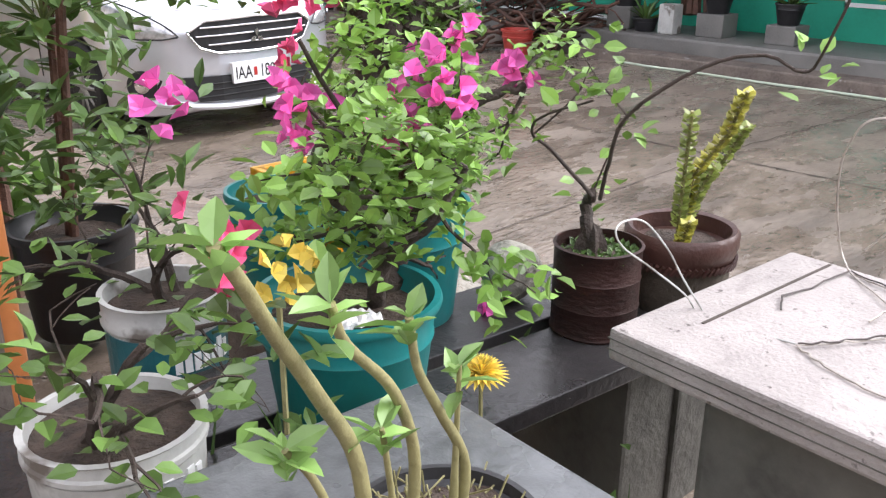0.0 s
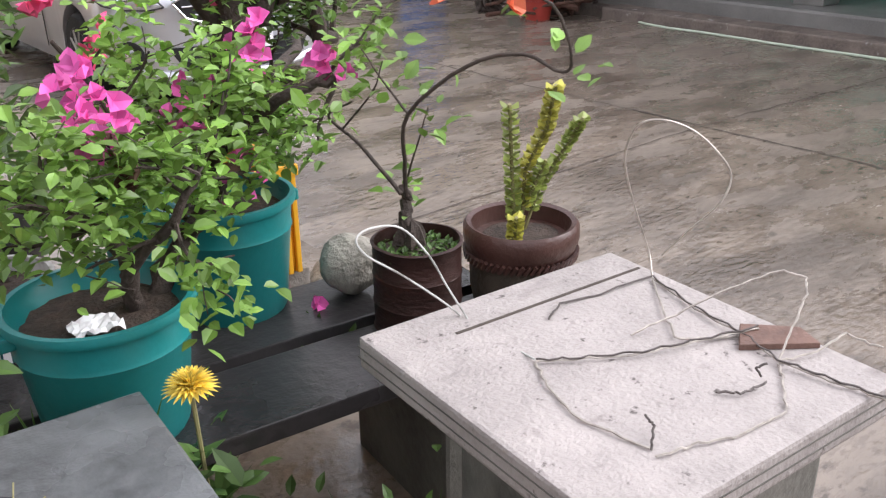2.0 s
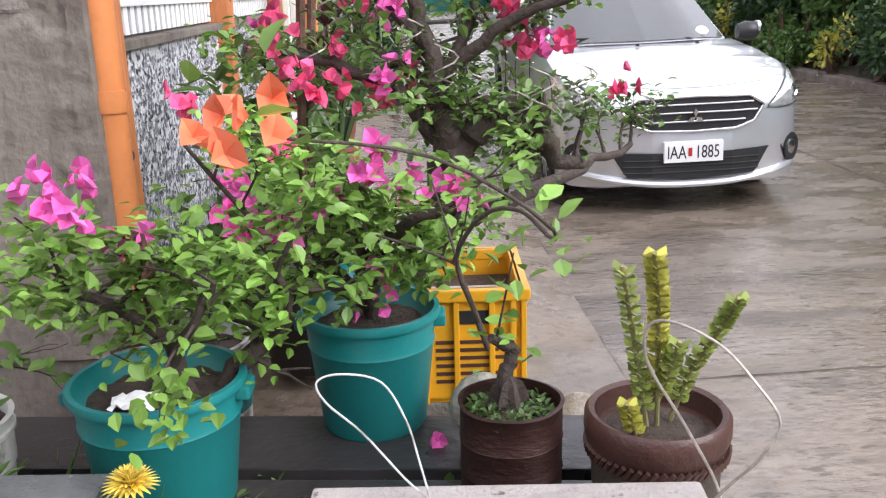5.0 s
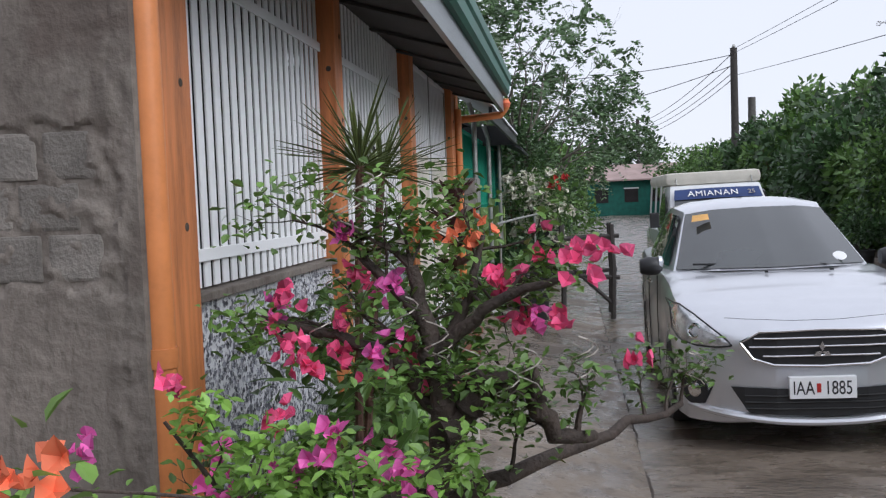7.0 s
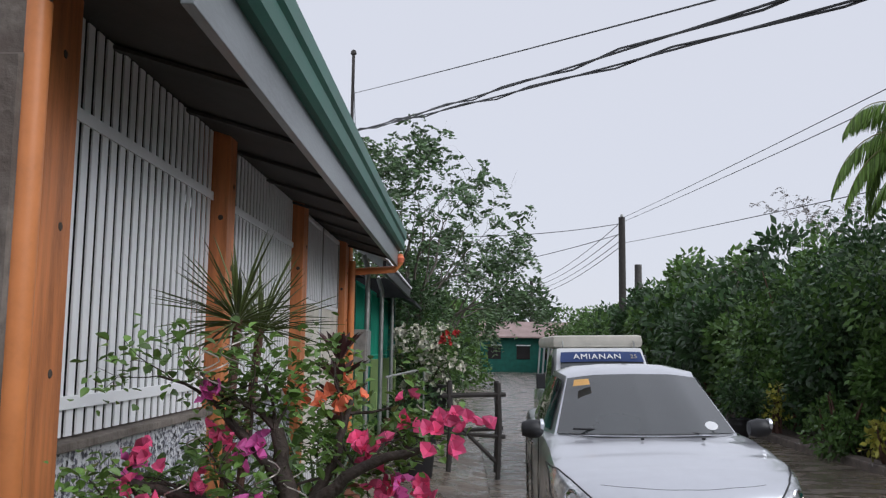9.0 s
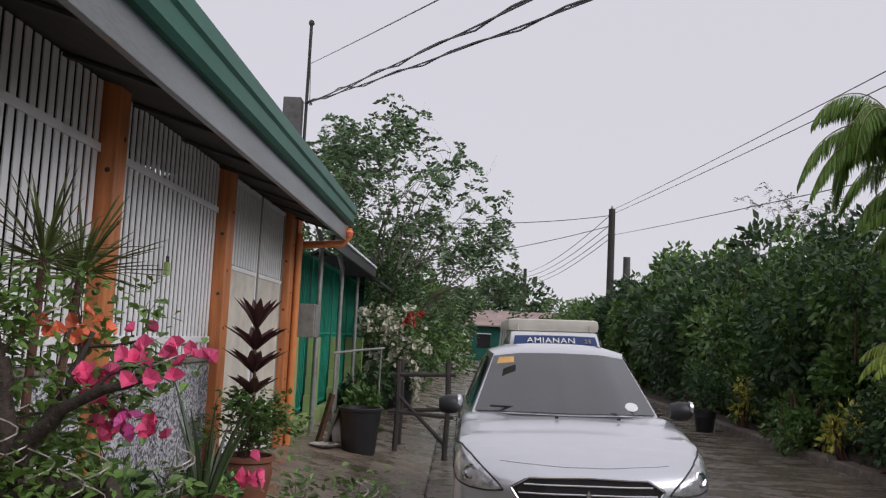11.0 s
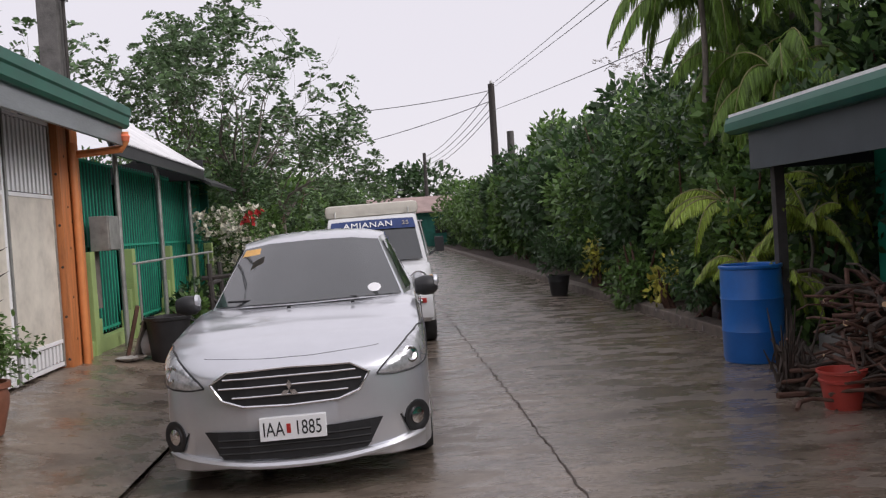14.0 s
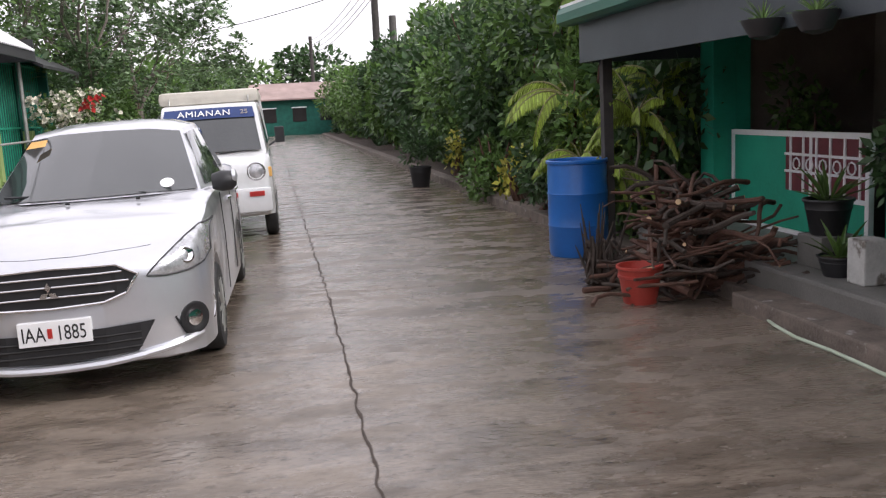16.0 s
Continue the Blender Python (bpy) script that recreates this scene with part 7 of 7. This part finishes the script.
airy_tree(-2.6, 15.2, 0, 0.09, 501, 6.8, 0.6, 9, 1, 0.13, M_LEAFTREE, "open feathery roadside tree above the fence", 4)
airy_tree(-3.9, 15.5, 0, 0.1, 502, 6.4, 0.6, 7, 1, 0.13, M_LEAFTREE, "feathery tree behind the green house", 4)
airy_tree(-1.9, 17.5, 0, 0.1, 503, 5.2, 0.6, 8, 2, 0.12, M_LEAFTREE, "leafy green tree beside the street", 4)
airy_tree(-6.5, 9.0, 0, 0.1, 504, 5.6, 0.55, 6, 1, 0.12, M_LEAFTREE, "tree rising behind the roofs", 4)
for i, (x, y, r, h) in enumerate(((-2.6, 14.6, 1.0, 1.7), (-2.3, 16.5, 1.1, 1.9), (-2.9, 19, 1.5, 1.9), (-2.6, 23, 1.6, 1.9), (-3.2, 28, 2.2, 2.2), (-3.2, 36, 3, 2.4), (-3.5, 46, 4, 2.6), (-4.4, 13.8, 1.1, 2.0), (-2.3, 9.0, 0.4, 0.55), (-2.25, 7.7, 0.35, 0.4))):
    shrub(x, y, 0.0, (r, r, h), 5000 if r > 0.6 else 1500, 0.12 if y < 20 else 0.26, M_LEAFMID if i % 2 else M_LEAFDARK, 520 + i, "dense green shrub along the street edge", group="roadside shrubs")
airy_tree(8.5, 19.0, 0, 0.09, 505, 6.3, 0.5, 5, 1, 0.06, M_TRUNKG, "bare twiggy tree behind the hedge", 4)
for i in range(16):
    x = -75 + 10 * i
    shrub(x, 120 + 12 * (i % 3), 0, (9, 6, 3.2 + 1.6 * ((i * 7) % 3)), 2600, 1.1, M_LEAFMID if i % 2 else M_LEAFDARK, 560 + i, "far line of trees", "tree", 2, "far trees")
# far house at the end of the street
fh = thing("far_house", pose(2.6, 62, 0), "low teal house with a rusty roof at the street's end", "house")
part("wall", Shape().box(-2.6, 4, 0, 4, 0, 2.6), M_GREENSCREEN, fh)
part("roof", Shape().prism([(-0.6, 2.6), (-0.6, 2.7), (2.2, 3.9), (4.6, 2.7), (4.6, 2.6)], "x", -3.0, 4.4), surface("rusty_roof", (0.33, 0.24, 0.22), vary=0.3, scale=1), fh)
for x in (-1.6, 0.6, 2.6):
    # window openings drawn as flat sheets in the same painted indoor shade
    wn_ = part("window", Shape().box(x - 0.5, x + 0.5, -0.04, 0.0, 1.0, 2.0), M_SHADE, fh)
    part("frame", Shape().box(x - 0.55, x + 0.55, -0.06, -0.042, 2.0, 2.08), M_WHITE, wn_)
fh2 = thing("far_house", pose(-8, 58, 0), "pale low house among trees at the street's end", "house")
part("wall", Shape().box(-3, 3, 0, 4, 0, 2.6), M_PAIL, fh2)
part("roof", Shape().prism([(-0.5, 2.6), (-0.5, 2.7), (2.0, 3.6), (4.5, 2.7), (4.5, 2.6)], "x", -3.4, 3.4), M_ROOF, fh2)

# ---- poles and wires ----
def pole(x, y, h, r, mat, label):
    t = thing("utility_pole", pose(x, y, 0), label, "utility pole", "utility poles")
    part("shaft", Shape().tube([(0, 0, -0.3), (0, 0, h)], [r, r * 0.8], 12), mat, t, smooth=True)
    return t


p1 = pole(6.42, 38, 8.3, 0.2, M_POLEW, "dark wooden utility pole beside the hedge")
part("insulator", Shape().lathe([(0.06, 0), (0.08, 0.06), (0.05, 0.16)], 10, (0, 0, 8.3)), M_STEEL, p1)
pole(7.3, 38.5, 6.0, 0.22, M_POLEC, "stout grey concrete pole stub")
pole(5.2, 80, 8.6, 0.2, M_POLEW, "distant dark utility pole")
cp = thing("service_pole", pose(-3.02, 5.2, 0), "square concrete service pole with a steel mast", "utility pole")
part("shaft", Shape().box(-0.11, 0.11, -0.11, 0.11, -0.1, 4.45), M_POLEC, cp, bevel=0.012)
part("mast", Shape().tube([(0.16, 0, 3.4), (0.16, 0, 5.4)], 0.02, 8), M_POLEW, cp)
part("mast_cap", Shape().lathe([(0.02, 0), (0.04, 0.02), (0.03, 0.06), (0, 0.08)], 10, (0.16, 0, 5.4)), M_POLEW, cp)
part("insulator", Shape().tube([(0.14, 0, 4.4), (0.22, -0.06, 4.42), (0.24, -0.1, 4.36)], 0.012, 5), M_POLEW, cp)


def cable(a, b, sag, r, label="thin black overhead cable between the poles", twist=False, group="overhead cables"):
    t = thing("overhead_cable", pose(*a), label, "cable", group)
    a, b = Vector(a), Vector(b)
    pts = [a.lerp(b, k / 30) - Vector((0, 0, 4 * sag * (k / 30) * (1 - k / 30))) - a for k in range(31)]
    part("strand", Shape().tube(pts, r, 5), M_BLACK, t)
    if twist:
        part("twisted_strand", Shape().tube([p + Vector((0.02 * math.cos(i * 2.2), 0, 0.02 * math.sin(i * 2.2))) for i, p in enumerate(pts)], r, 5), M_BLACK, t)
    return t


def beyond(a, b, k):
    return tuple(Vector(a).lerp(Vector(b), k))


mast = (-2.86, 5.2, 4.4)
cable(mast, beyond(mast, (-0.720, -1.000, 3.377), 2.6), 0.1, 0.0065, twist=True)
cable(mast, beyond(mast, (-0.457, -1.000, 3.388), 2.6), 0.1, 0.0065, twist=True)
cable((-2.86, 5.2, 4.9), beyond((-2.86, 5.2, 4.9), (-1.053, -1.000, 3.370), 2.2), 0.02, 0.004)
cable((-2.86, 5.2, 5.2), (-2.8, 5.1, 4.35), -0.05, 0.005)
for px, z in (((6.116, 9.000, 6.496), 8.25), ((6.116, 9.000, 6.243), 8.05), ((6.111, 9.000, 4.688), 7.0)):
    cable((6.42, 37.9, z), beyond((6.42, 37.9, z), px, 1.7), 0.12, 0.011)
for z, e in ((8.1, 8.2), (7.6, 7.8), (7.2, 7.4), (6.9, 7.0)):
    cable((6.42, 38.1, z), (5.2, 79.9, e), 0.5, 0.02)
cable((6.42, 38, 8.0), (-8, 30, 6.5), 0.5, 0.018)
cable((6.42, 38, 7.5), (-9, 40, 5.0), 0.6, 0.018)
